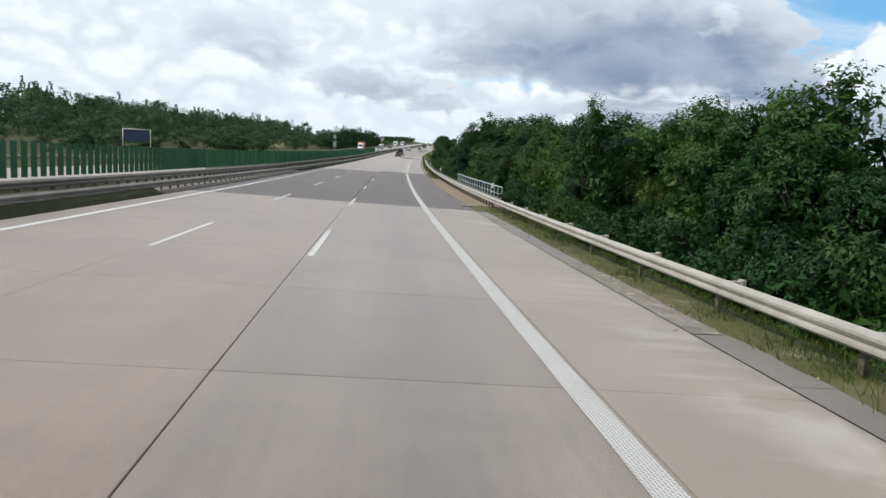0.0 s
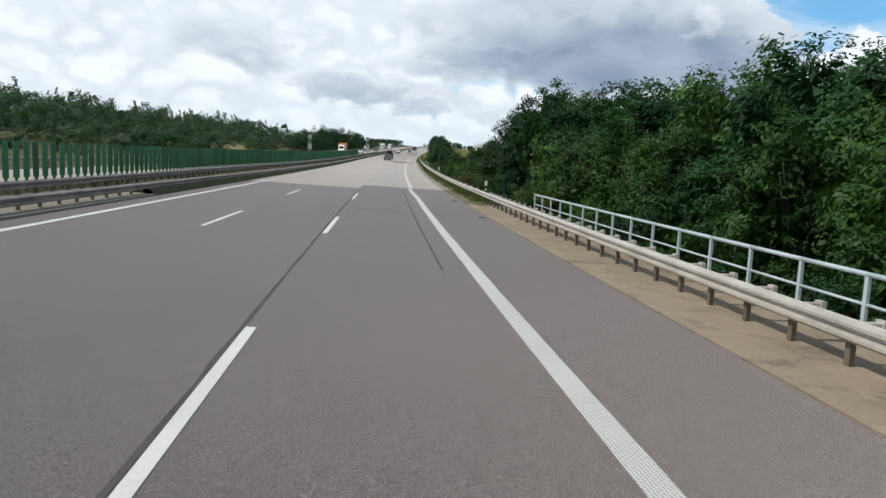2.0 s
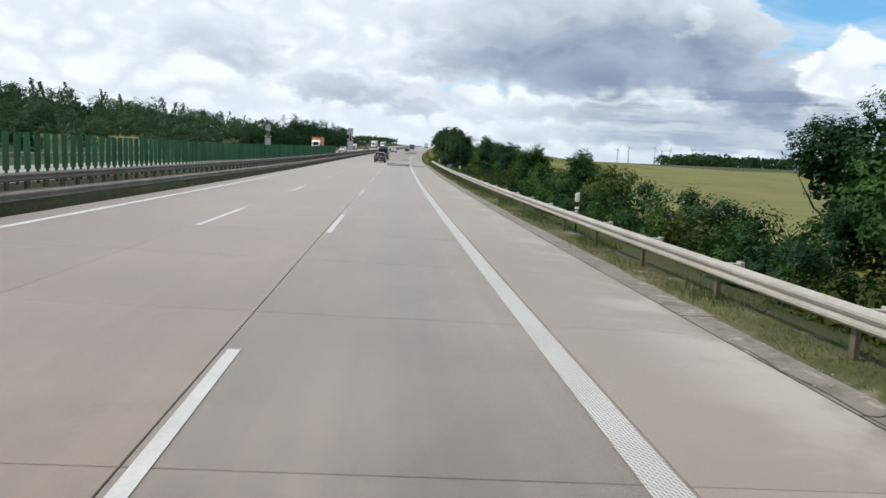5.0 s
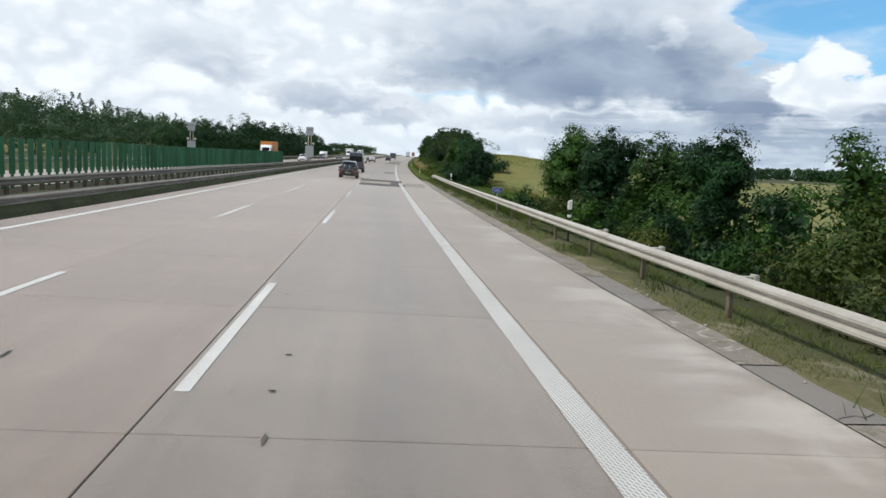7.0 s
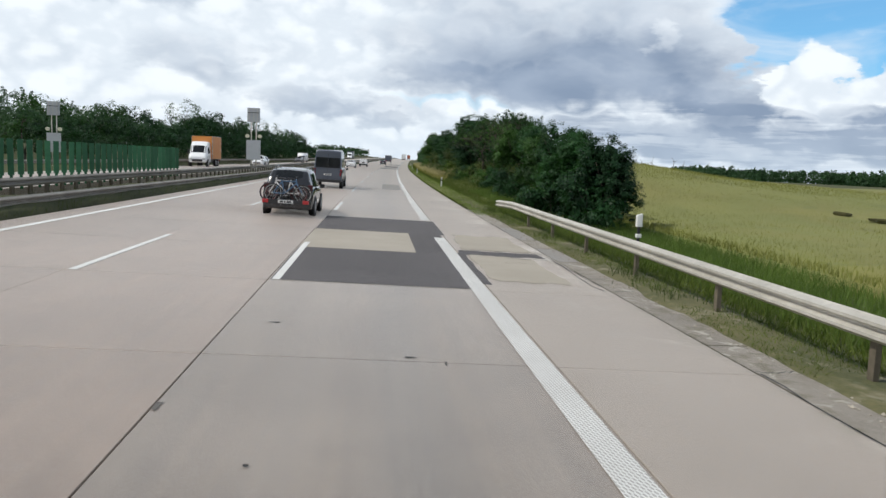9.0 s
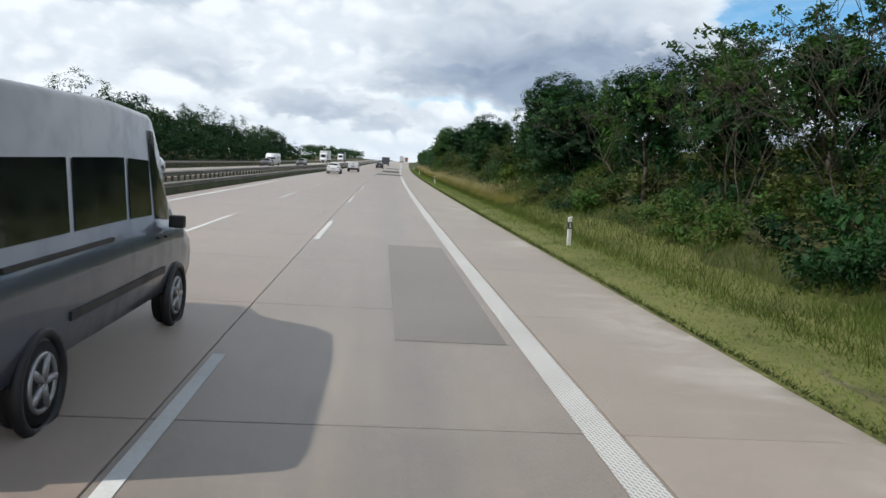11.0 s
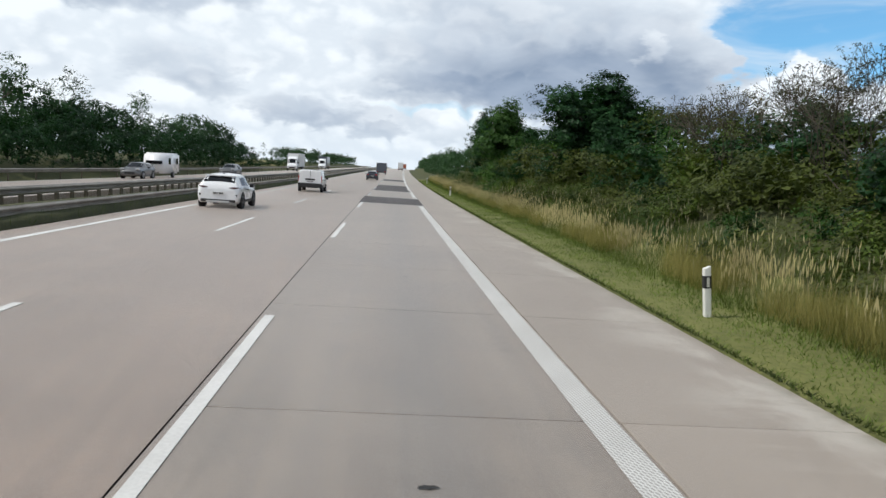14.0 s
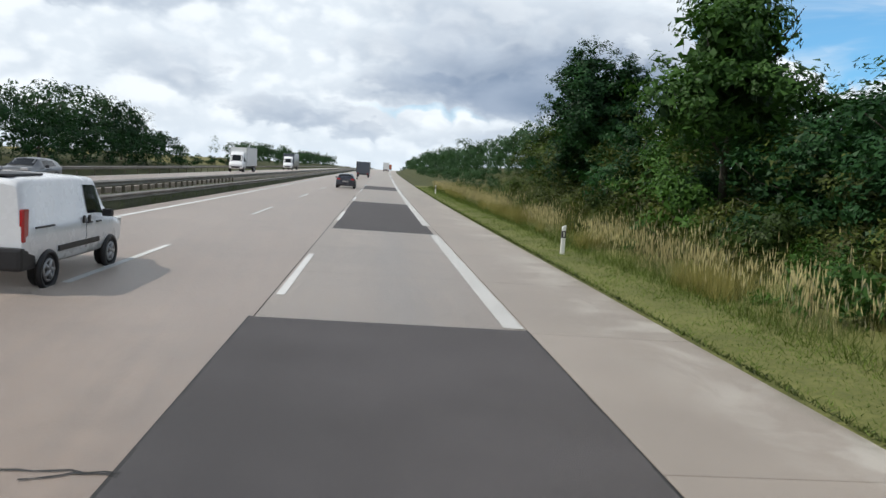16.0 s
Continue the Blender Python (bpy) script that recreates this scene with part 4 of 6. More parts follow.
def conifer_kind(seed, h, rad, tiers, per, leaf, material):
    """A spired conifer: tiers of drooping boughs that shorten towards the tip."""
    rng = np.random.default_rng(seed)
    c, r = [], []
    for k in range(tiers):
        f = (k + 0.5) / tiers
        reach = rad * (1 - f) ** 0.8 + 0.12
        for j in range(max(3, int(8 * (1 - f)) + 2)):
            a = rng.random() * 6.283
            d = reach * (0.45 + 0.6 * rng.random())
            c.append((math.cos(a) * d, math.sin(a) * d, h * (0.06 + 0.92 * f) - 0.25 * d))
            r.append(0.2 + 0.36 * (1 - f))
    c, r = np.array(c), np.array(r)
    tris = leaf_cloud(rng, c, r, per, leaf, 0.2)
    bm = bmesh.new()
    rod(bm, (0, 0, -0.5), (0, 0, h * 0.97), 0.16, 7, 0.02)
    return leaves_mesh("crown", tris, material), bm_mesh("trunk", bm, BARK, True)


def twig_tree(seed, h, spread, stems, material, leaves=14, leaf=0.07):
    """An open tree of many forking, mostly bare twigs, with tufts of leaves near their tips."""
    rng = np.random.default_rng(seed)
    rows = []
    tips = []

    def grow(p, d, length, r, depth):
        for _ in range(2):
            d = d + rng.normal(size=3) * 0.12
            d /= np.linalg.norm(d)
            q = p + d * length * 0.5
            rows.append((p, q, r, r * 0.82))
            p, r = q, r * 0.82
        if depth == 0:
            tips.append(p)
            return
        for _ in range(3 if depth > 2 else int(rng.integers(2, 4))):
            e = d + rng.normal(size=3) * 0.42 + np.array([0, 0, 0.12])
            grow(p, e / np.linalg.norm(e), length * (0.62 + 0.2 * rng.random()), r * 0.62, depth - 1)

    for k in range(stems):
        a = 6.283 * k / stems + rng.random()
        d = np.array([math.cos(a) * spread, math.sin(a) * spread, 1.0])
        grow(np.array([math.cos(a) * 0.1, math.sin(a) * 0.1, -0.5]), d / np.linalg.norm(d), h * 0.36, 0.05, 4)
    p, q = np.array([r[0] for r in rows]), np.array([r[1] for r in rows])
    ra, rb = np.array([r[2] for r in rows])[:, None], np.array([r[3] for r in rows])[:, None]
    ra, rb = np.maximum(ra, 0.011), np.maximum(rb, 0.009)
    d = (q - p) / np.linalg.norm(q - p, axis=1, keepdims=True)
    x = np.cross(d, np.array([0.3, 0.9, 0.1]))
    x /= np.linalg.norm(x, axis=1, keepdims=True)
    y = np.cross(d, x)
    ring_of = [(math.cos(a), math.sin(a)) for a in (0.0, 2.094, 4.189)]
    v = np.stack([p + (x * c + y * s) * ra for c, s in ring_of] + [q + (x * c + y * s) * rb for c, s in ring_of], 1)
    scale = h / max(v[..., 2].max(), 0.1)
    sides = np.array([(0, 1, 4, 3), (1, 2, 5, 4), (2, 0, 3, 5)])
    f = (np.arange(len(p))[:, None, None] * 6 + sides[None]).reshape(-1, 4)
    tips = np.array(tips)
    tips = tips[rng.random(len(tips)) < 0.75]
    tufts = leaf_cloud(rng, tips, 0.16 + 0.14 * rng.random(len(tips)), leaves, leaf)
    return leaves_mesh("crown", tufts * scale, material), mesh_of("trunk", v.reshape(-1, 3) * scale, f, BARK)


TREES = {
    "bare": twig_tree(51, 8.0, 0.3, 8, LEAF_RUSSET, 9, 0.065),
    "light": twig_tree(52, 8.0, 0.34, 6, LEAF_MID, 22, 0.085),
    "oak": plant_kind(1, 8.0, 3.0, 0.9, 230, 36, 0.137, LEAF_OAK, 0.17, 8, 0.4, lobes=13, fine=0.68),
    "oak2": plant_kind(2, 8.0, 2.7, 0.5, 220, 36, 0.131, LEAF_OAK, 0.15, 8, 0.38, lobes=11, fine=0.68),
    "round_oak": plant_kind(8, 8.0, 3.1, -0.6, 400, 40, 0.115, LEAF_OAK, 0.2, 8, 0.33, lobes=22, core=5, fine=0.72),
    "maple": plant_kind(3, 8.0, 2.9, 0.7, 220, 36, 0.148, LEAF_MID, 0.15, 8, 0.4, lobes=14, fine=0.66),
    "ash": plant_kind(4, 8.0, 2.4, 1.0, 130, 34, 0.126, LEAF_MID, 0.12, 9, 0.46, lobes=10, fine=0.62),
    "yellow": plant_kind(6, 8.0, 2.7, 0.4, 190, 34, 0.137, LEAF_YELLOW, 0.13, 8, 0.48, lobes=12, fine=0.64),
}
BUSHES = {
    "bush": plant_kind(11, 3.0, 1.7, -0.5, 80, 27, 0.086, LEAF_MID, 0.05, 6, 0.32, core=2, lobes=10, fine=0.72),
    "bush2": plant_kind(12, 3.0, 1.8, -0.5, 85, 27, 0.086, LEAF_OAK, 0.05, 6, 0.32, core=2, lobes=10, fine=0.72),
    "bramble": plant_kind(13, 2.2, 1.9, -0.6, 95, 26, 0.069, LEAF_BRAMBLE, 0.03, 8, 0.32, core=2, lobes=12, fine=0.72),
    "yellow_bush": plant_kind(14, 3.0, 1.6, -0.5, 80, 27, 0.086, LEAF_YELLOW, 0.05, 6, 0.32, core=2, lobes=10, fine=0.72),
}
FAR = {
    "far_oak": plant_kind(21, 10.0, 4.0, 0.2, 115, 11, 0.32, LEAF_FAR, 0.2, 4, 0.72, core=0, lobes=16, fine=0.82),
    "far_pine": conifer_kind(22, 12.0, 2.9, 22, 9, 0.23, LEAF_FAR),
    "far_birch": plant_kind(23, 10.0, 2.4, 1.5, 75, 11, 0.2, LEAF_FAR, 0.12, 6, 0.55, core=0),
}
LABELS = {
    "bare": ("open twiggy tree with bare branches and few leaves", "tree"),
    "light": ("slender many-stemmed tree with light open foliage", "tree"),
    "round_oak": ("large dense rounded dark green maple on the bank", "tree"),
    "oak": ("dense dark green broadleaf tree beside the motorway", "tree"), "oak2": ("dark green roadside tree with a full crown", "tree"),
    "maple": ("leafy mid-green maple tree behind the verge", "tree"), "ash": ("slender tree with light open foliage", "tree"),
    "yellow": ("broad tree with yellowish-green foliage", "tree"),
    "bush": ("mid-green shrub on the roadside slope", "bush"), "bush2": ("dark green dense shrub on the roadside slope", "bush"),
    "bramble": ("low tangled brownish-green bramble thicket", "bush"), "yellow_bush": ("yellowish-green shrub beside the road", "bush"),
    "far_oak": ("distant rounded dark green woodland tree", "tree"), "far_pine": ("distant narrow dark green conifer", "tree"),
    "far_birch": ("distant slim birch with an airy crown", "tree"),
}


def plant(kind, s, u, height, wide=1.0, turn=None, sink=0.0):
    """One tree or bush, its top `height` over the ground there."""
    table = TREES if kind in TREES else BUSHES if kind in BUSHES else FAR
    base = {"bramble": 2.2, "far_pine": 12.0}.get(kind, 8.0 if kind in TREES else 3.0 if kind in BUSHES else 10.0)
    k = height / base
    p = place(s, u, float(ground_level(s, u)) - 0.05 - sink)
    turn = random.uniform(0, 360) if turn is None else turn
    m = pose(*p, 0, 0, turn) @ Matrix.Diagonal((k * wide, k * wide, k, 1))
    label, cat = LABELS[kind]
    ob = thing("tree" if cat == "tree" else "bush", label, cat, "roadside woodland" if cat == "tree" else "roadside shrubs")
    ob.matrix_basis = m
    crown, trunk = table[kind]
    child("trunk" if cat == "tree" else "stem", trunk, ob)
    child("crown" if cat == "tree" else "foliage", crown, ob)
    return ob


def woodland(label, spots, material=None):
    """Many far trees as one mass: rows of kind, s, u, height, width."""
    verts = []
    for kind, s, u, height, wide in spots:
        me = FAR[kind][0]
        co = np.empty(len(me.vertices) * 3)
        me.vertices.foreach_get("co", co)
        k = height / (12.0 if kind == "far_pine" else 10.0)
        a = rnd.uniform(0, 6.28)
        co = co.reshape(-1, 3) * (k * wide, k * wide, k)
        co = np.stack([co[:, 0] * math.cos(a) - co[:, 1] * math.sin(a), co[:, 0] * math.sin(a) + co[:, 1] * math.cos(a), co[:, 2]], 1)
        verts.append(co + place(s, u, float(ground_level(s, u)) - 0.05))
    tagged(new("woodland", leaves_mesh("woodland", np.concatenate(verts), material or LEAF_FAR)), label, "woodland", kind="stuff")


def shrub(kind, s, u, tip, tall=3.0, wide=1.0):
    """A bush of full size, rooted low enough for its tip to stand `tip` over the road."""
    h = max(tall, tip - float(ground_level(s, u)))
    plant(kind, s, u, h, wide, sink=h - (tip - float(ground_level(s, u))))


rnd = random.Random(4)
UNDERGROWTH = {kind: [] for kind in BUSHES}


def brush(kind, s, u, tip, tall=3.0, wide=1.0):
    """Undergrowth behind the front shrubs, too tangled to count: kept to be joined by kind."""
    g = float(ground_level(s, u))
    h = max(tall, tip - g)
    k = h / (2.2 if kind == "bramble" else 3.0)
    me = BUSHES[kind][0]
    co = np.empty(len(me.vertices) * 3)
    me.vertices.foreach_get("co", co)
    a = rnd.uniform(0, 6.28)
    co = co.reshape(-1, 3) * (k * wide, k * wide, k)
    co = np.stack([co[:, 0] * math.cos(a) - co[:, 1] * math.sin(a), co[:, 0] * math.sin(a) + co[:, 1] * math.cos(a), co[:, 2]], 1)
    UNDERGROWTH[kind].append(co + place(s, u, tip - h - 0.05))


def top(s, u, h):
    """Height of a plant whose tip shall be h over the road there."""
    return h - float(ground_level(s, u))


# wood on the embankment before, along and after the bridge: low in front, tall behind
for s in np.arange(-16, 100, 3.2):
    on_bridge = 36 < s < 74
    u = (8.6 if on_bridge else 7.2) + rnd.uniform(-0.3, 0.8)
    plant(rnd.choice(["bush", "bush2", "bush2", "yellow_bush"]), s + rnd.uniform(-1, 1), u, top(s, u, rnd.uniform(0.9, 2.2) - (0.5 if on_bridge else 0)), 1.0)
def canopy(s):
    """Height of the wood's top over the road beside the bridge."""
    return float(np.interp(s, [-10, 5, 18, 24, 30, 38, 43, 48, 54, 61, 68, 73, 79, 85, 92, 98], [5.6, 6.2, 6.4, 5.8, 6.9, 6.7, 6.0, 6.7, 7.2, 7.9, 6.6, 6.8, 8.0, 8.7, 9.0, 9.2]))


for s in np.arange(-14, 93, 3.8):
    u = 10.2 + rnd.uniform(-0.6, 1.0)
    plant(rnd.choice(["oak", "oak2", "maple", "maple", "yellow", "maple"]), s + rnd.uniform(-1.2, 1.2), u, top(s, u, 0.56 * canopy(s) + rnd.uniform(-0.5, 0.7)), rnd.uniform(0.85, 1.05))
for s in np.arange(-10, 98, 4.4):
    u = 13.2 + rnd.uniform(-0.8, 1.2)
    plant(rnd.choice(["oak", "oak2", "maple", "maple"]), s + rnd.uniform(-1.2, 1.2), u, top(s, u, canopy(s) + rnd.uniform(-0.9, 0.3)), rnd.uniform(0.9, 1.05))
for s in np.arange(28, 96, 8.5):
    u = 17.5 + rnd.uniform(-1, 1)
    plant(rnd.choice(["oak", "maple"]), s, u, top(s, u, canopy(s) + rnd.uniform(-0.2, 0.6)), 1.0)
plant("ash", 20.5, 8.6, top(20.5, 8.6, 6.4), 0.62)
plant("oak2", 92, 9.6, top(92, 9.6, 7.4), 0.8)
plant("round_oak", 95, 10.6, top(95, 10.6, 8.6), 0.9)
plant("round_oak", 104.0, 14.9, top(104.0, 14.9, 9.8), 0.75)
plant("oak2", 99.0, 13.8, top(99.0, 13.8, 8.4), 0.7)
# low growth where the field opens
for s in np.arange(76, 202, 2.5):
    u = 7.0 + rnd.uniform(-0.4, 0.7)
    shrub(rnd.choice(["bush", "bush2", "bush", "bramble"]), s, u, rnd.uniform(0.7, 1.5), 2.4)
for s in np.arange(122, 200, 3.0):
    u = 9.2 + rnd.uniform(-0.5, 0.9)
    brush(rnd.choice(["bush", "bush2", "bush", "yellow_bush"]), s, u, rnd.uniform(1.5, 2.6) - (0.5 if s < 140 else 0.0), 3.0, 1.05)
for s, u, h, kind in ((107.6, 11.0, 7.0, "bare"), (110.5, 10.2, 3.4, "bush2"), (105.5, 10.5, 3.6, "maple"), (111, 8.6, 2.6, "maple"), (117.5, 9.6, 5.0, "maple"), (120, 9.2, 4.6, "maple"), (122.5, 8.4, 4.0, "oak2"),
                      (149, 9.0, 3.0, "maple"), (165, 9.2, 3.4, "maple"), (171, 9.0, 3.6, "ash"),
                      (178, 8.8, 3.8, "oak2"), (182.5, 9.0, 3.7, "maple"), (187.5, 8.4, 4.2, "oak2"), (196, 9.0, 4.9, "ash"), (194.2, 8.8, 4.3, "maple")):
    plant(kind, s, u, top(s, u, h), 0.85 if kind == "bare" else 1.1)
# the clump at the field's corner and the belt that follows
for s, u, h, kind, w in ((237.5, 9.0, 4.1, "round_oak", 1.05), (242, 8.6, 4.6, "round_oak", 1.1), (246, 9.0, 5.0, "oak2", 1.0), (250, 8.2, 4.4, "maple", 1.0), (256, 9.4, 5.8, "oak", 1.0), (262, 8.6, 5.4, "maple", 1.0),
                         (267, 9.6, 6.9, "light", 1.2), (271, 11.2, 7.2, "oak", 1.1), (275.5, 10.4, 7.6, "round_oak", 0.95), (272, 9.0, 6.4, "light", 1.1), (269.5, 12.0, 6.0, "oak2", 1.1), (278.5, 8.4, 6.8, "oak2", 1.0), (284, 9.4, 6.6, "light", 1.2), (287, 9.6, 7.2, "ash", 1.1), (291.5, 8.8, 6.9, "round_oak", 1.15),
                         (297.5, 9.6, 8.6, "round_oak", 1.25), (302.5, 10.6, 8.8, "round_oak", 1.2), (307, 9.4, 5.6, "oak2", 1.2), (312, 11.5, 5.2, "yellow", 1.3), (319, 11.6, 5.4, "oak2", 1.2), (327.5, 9.0, 7.8, "round_oak", 1.4), (330.5, 8.2, 4.6, "oak2", 1.35), (325.5, 9.6, 4.4, "oak", 1.3), (332.5, 10.2, 7.2, "oak2", 1.2),
                         (342, 12.0, 4.8, "yellow", 1.3), (337.5, 10.0, 5.9, "bare", 1.2), (341, 10.8, 5.7, "bare", 1.3), (346.5, 10.6, 5.9, "bare", 1.3), (351, 11.4, 5.8, "bare", 1.3), (364.2, 10.0, 8.9, "round_oak", 1.5), (365.5, 12.5, 8.0, "round_oak", 1.3), (383, 11.5, 5.6, "oak2", 1.1), (387.5, 8.5, 9.0, "maple", 1.15), (392.5, 11.0, 7.6, "oak", 1.0),
                         (397, 12.0, 7.2, "oak2", 1.2), (405, 9.8, 9.9, "round_oak", 1.25), (410, 10.2, 5.4, "oak", 1.2)):
    plant(kind, s, u, top(s, u, h), w * rnd.uniform(0.92, 1.05))
# a lit bush at the foot of the bank, with darker twiggy growth closed up behind it
for kind, s, u, tip, tall, wide in (("yellow_bush", 308.6, 6.8, 2.75, 3.4, 0.95), ("bush", 305.4, 6.9, 2.9, 3.4, 1.0), ("yellow_bush", 302.0, 7.1, 2.6, 3.2, 1.0), ("bush2", 310.5, 8.4, 3.4, 3.2, 1.0), ("bush2", 314.0, 9.0, 4.0, 3.4, 1.2),
                                    ("bramble", 316.5, 9.6, 4.4, 3.2, 1.3), ("bush2", 312.0, 10.0, 4.6, 3.4, 1.2), ("bramble", 308.5, 9.2, 4.3, 3.2, 1.3), ("bramble", 319.5, 10.2, 4.6, 3.2, 1.3), ("bush2", 322.5, 10.0, 4.5, 3.4, 1.2), ("bush2", 304.5, 9.4, 4.6, 3.4, 1.2),
                                    ("bush2", 276.5, 6.9, 1.3, 2.4, 0.9), ("bush", 280.0, 6.7, 1.1, 2.4, 0.9), ("bush2", 283.0, 6.8, 1.4, 2.4, 0.9), ("bush2", 286.4, 6.6, 1.2, 2.4, 0.9), ("bramble", 290.0, 6.6, 1.3, 2.2, 0.9),
                                    ("bush", 378.4, 6.1, 1.7, 2.6, 0.8), ("bush", 375.8, 6.3, 2.4, 3.0, 0.85), ("yellow_bush", 373.4, 6.4, 2.2, 3.0, 0.85), ("yellow_bush", 381.6, 6.9, 2.2, 3.0, 0.9), ("bush", 387.6, 7.4, 3.3, 3.6, 1.0), ("bush2", 384.0, 8.6, 3.9, 3.6, 1.1), ("bush2", 380.0, 9.4, 4.9, 3.6, 1.2), ("bramble", 376.5, 9.8, 5.0, 3.4, 1.3), ("bush2", 383.0, 10.2, 5.6, 3.8, 1.2), ("bush", 391.5, 8.6, 4.4, 3.8, 1.1), ("bush2", 396.0, 9.0, 5.2, 4.0, 1.2)):
    shrub(kind, s, u, tip, tall, wide)
for s, u, h in ((321.0, 11.2, 6.3), (313.5, 11.0, 5.6), (317.0, 12.2, 5.9), (309.0, 10.8, 5.4)):
    plant("light" if h > 6 else "bare", s, u, top(s, u, h), 1.0)
for s in np.arange(256, 298, 3.0):
    u = 9.6 + rnd.uniform(-0.5, 0.7)
    brush(rnd.choice(["bramble", "bush2", "bush"]), s, u, rnd.uniform(2.4, 3.3), 2.8, 1.1)
    u = 12.4 + rnd.uniform(-0.6, 0.8)
    brush(rnd.choice(["bush2", "yellow_bush", "bush2"]), s, u, rnd.uniform(3.6, 4.6), 3.2, 1.2)
for s in np.arange(236, 300, 2.8):
    u = 7.7 + rnd.uniform(-0.4, 0.8)
    shrub(rnd.choice(["bush2", "bush", "bush2"]), s, u, rnd.uniform(1.5, 2.6), 2.6)
for s in np.arange(300, 428, 2.6):
    u = 6.7 + rnd.uniform(-0.3, 0.4)
    shrub(rnd.choice(["bramble", "bush", "yellow_bush", "bramble"]), s, u, rnd.uniform(0.8, 1.5), 2.2, 0.9)
for s in np.arange(284, 424, 2.6):
    u = 7.9 + rnd.uniform(-0.4, 0.6)
    shrub(rnd.choice(["bramble", "bramble", "yellow_bush", "bush"]), s, u, rnd.uniform(1.5, 2.3), 2.3)
for s in np.arange(296, 424, 3.2):
    u = 10.0 + rnd.uniform(-0.6, 0.7)
    brush(rnd.choice(["bramble", "bush2", "yellow_bush", "bramble"]), s, u, rnd.uniform(2.9, 3.8) + 0.9 * float(smooth((s - 338) / 20)), 3.0, 1.3)
for s in np.arange(298, 428, 3.8):
    u = 12.6 + rnd.uniform(-0.7, 1.0)
    brush(rnd.choice(["bramble", "bush2", "yellow_bush", "bush"]), s, u, rnd.uniform(4.5, 5.7) + 1.5 * float(smooth((s - 338) / 20)), 3.8, 1.35)
for kind, words in (("bush", "mid-green tangled undergrowth on the bank"), ("bush2", "dark green tangled undergrowth on the bank"), ("bramble", "brownish-green bramble undergrowth on the bank"), ("yellow_bush", "yellowish-green undergrowth on the bank")):
    tagged(new("thicket", leaves_mesh("thicket", np.concatenate(UNDERGROWTH[kind]), BUSHES[kind][0].materials[0])), words, "thicket", kind="stuff")
rng = np.random.default_rng(53)
n = 9000
s, u = rng.uniform(268, 432, n), 6.3 + 7.4 * rng.random(n)
keep = np.array([noise.noise((a * 0.16, b * 0.3, 8.0)) for a, b in zip(s, u)]) > -0.32
s, u = s[keep], u[keep]
swell = np.array([noise.noise((a * 0.3, b * 0.4, 2.0)) for a, b in zip(s, u)])
c = place(s, u, ground_level(s, u) + (0.45 + 0.5 * swell) * smooth((u - 6.0) / 1.6) + 0.25)
face = np.array([-0.55, 0.0, 0.85]) + rng.normal(size=c.shape) * 0.25
tagged(new("bank_scrub", leaves_mesh("bank_scrub", leaf_cloud(rng, c, 0.2 + 0.22 * rng.random(len(c)), 20, 0.05, out=face), LEAF_BRAMBLE)), "low olive-green scrub covering the roadside bank", "scrub", kind="stuff")
belt = []
for s in np.arange(424, 560, 3.5):
    u = 7.4 + rnd.uniform(-0.4, 0.6)
    belt.append(("far_oak", s, u, top(s, u, rnd.uniform(2.0, 3.2)), 0.9))
    belt.append(("far_oak", s, 10.5, top(s, 10.5, rnd.uniform(3.6, 5.0)), 0.9))
for s in np.arange(425, 820, 7.0):
    u = 9.0 + rnd.uniform(-0.8, 2.0)
    belt.append((rnd.choice(["far_oak", "far_birch", "far_oak"]), s, u, top(s, u, rnd.uniform(5.0, 7.6)), 0.8))
    if s < 660:
        belt.append(("far_oak", s, 14.5, top(s, 14.5, rnd.uniform(6.5, 8.5)), 0.9))
woodland("dark green belt of trees running on beside the motorway", belt)

# forest on the hill beyond the opposite carriageway
forest = []
for s in np.arange(15, 440, 6.9):
    for u, h in ((-50, 5.6), (-59, 8.4), (-69, 11.4), (-80, 13.6), (-91, 15.0)):
        uu = u + rnd.uniform(-4, 4)
        if u > -64 and 236 < s < 262:          # a meadow shows on the hillside here
            continue
        kind = rnd.choice(["far_oak", "far_oak", "far_birch"] if u > -60 else ["far_oak", "far_pine", "far_pine", "far_birch", "far_pine"])
        tip = h + rnd.uniform(-1.3, 0.7) + (rnd.uniform(0.0, 0.9) if kind == "far_pine" else 0.0)
        forest.append((kind, s + rnd.uniform(-3, 3), uu, top(s, uu, tip), rnd.uniform(0.85, 1.15) if kind == "far_pine" else rnd.uniform(1.0, 1.35)))
woodland("mixed forest on the hill beyond the opposite carriageway, paled in colour for haze", forest, LEAF_FOREST_HAZE)
for s in np.arange(40, 330, 5.0):
    u = -42 + rnd.uniform(-6, 5)
    plant(rnd.choice(["far_oak", "far_oak", "bush2"]), s, u, top(s, u, rnd.uniform(3.0, 5.0)), 1.5)
# belt of shrubs and trees beside the opposite carriageway
hedge = []
for s in np.arange(280, 482, 4.0):
    u = -30.6 + rnd.uniform(-0.4, 0.4)
    hedge.append(("far_birch", s, u, rnd.uniform(2.0, 3.2), 1.5))
    u = -32.4 + rnd.uniform(-0.8, 0.6)
    hedge.append((rnd.choice(["far_oak", "far_birch", "far_oak"]), s, u, rnd.uniform(3.6, 5.2), 1.2))
    u = -35.5 + rnd.uniform(-0.8, 0.8)
    hedge.append(("far_oak", s, u, rnd.uniform(4.6, 6.2), 1.1))
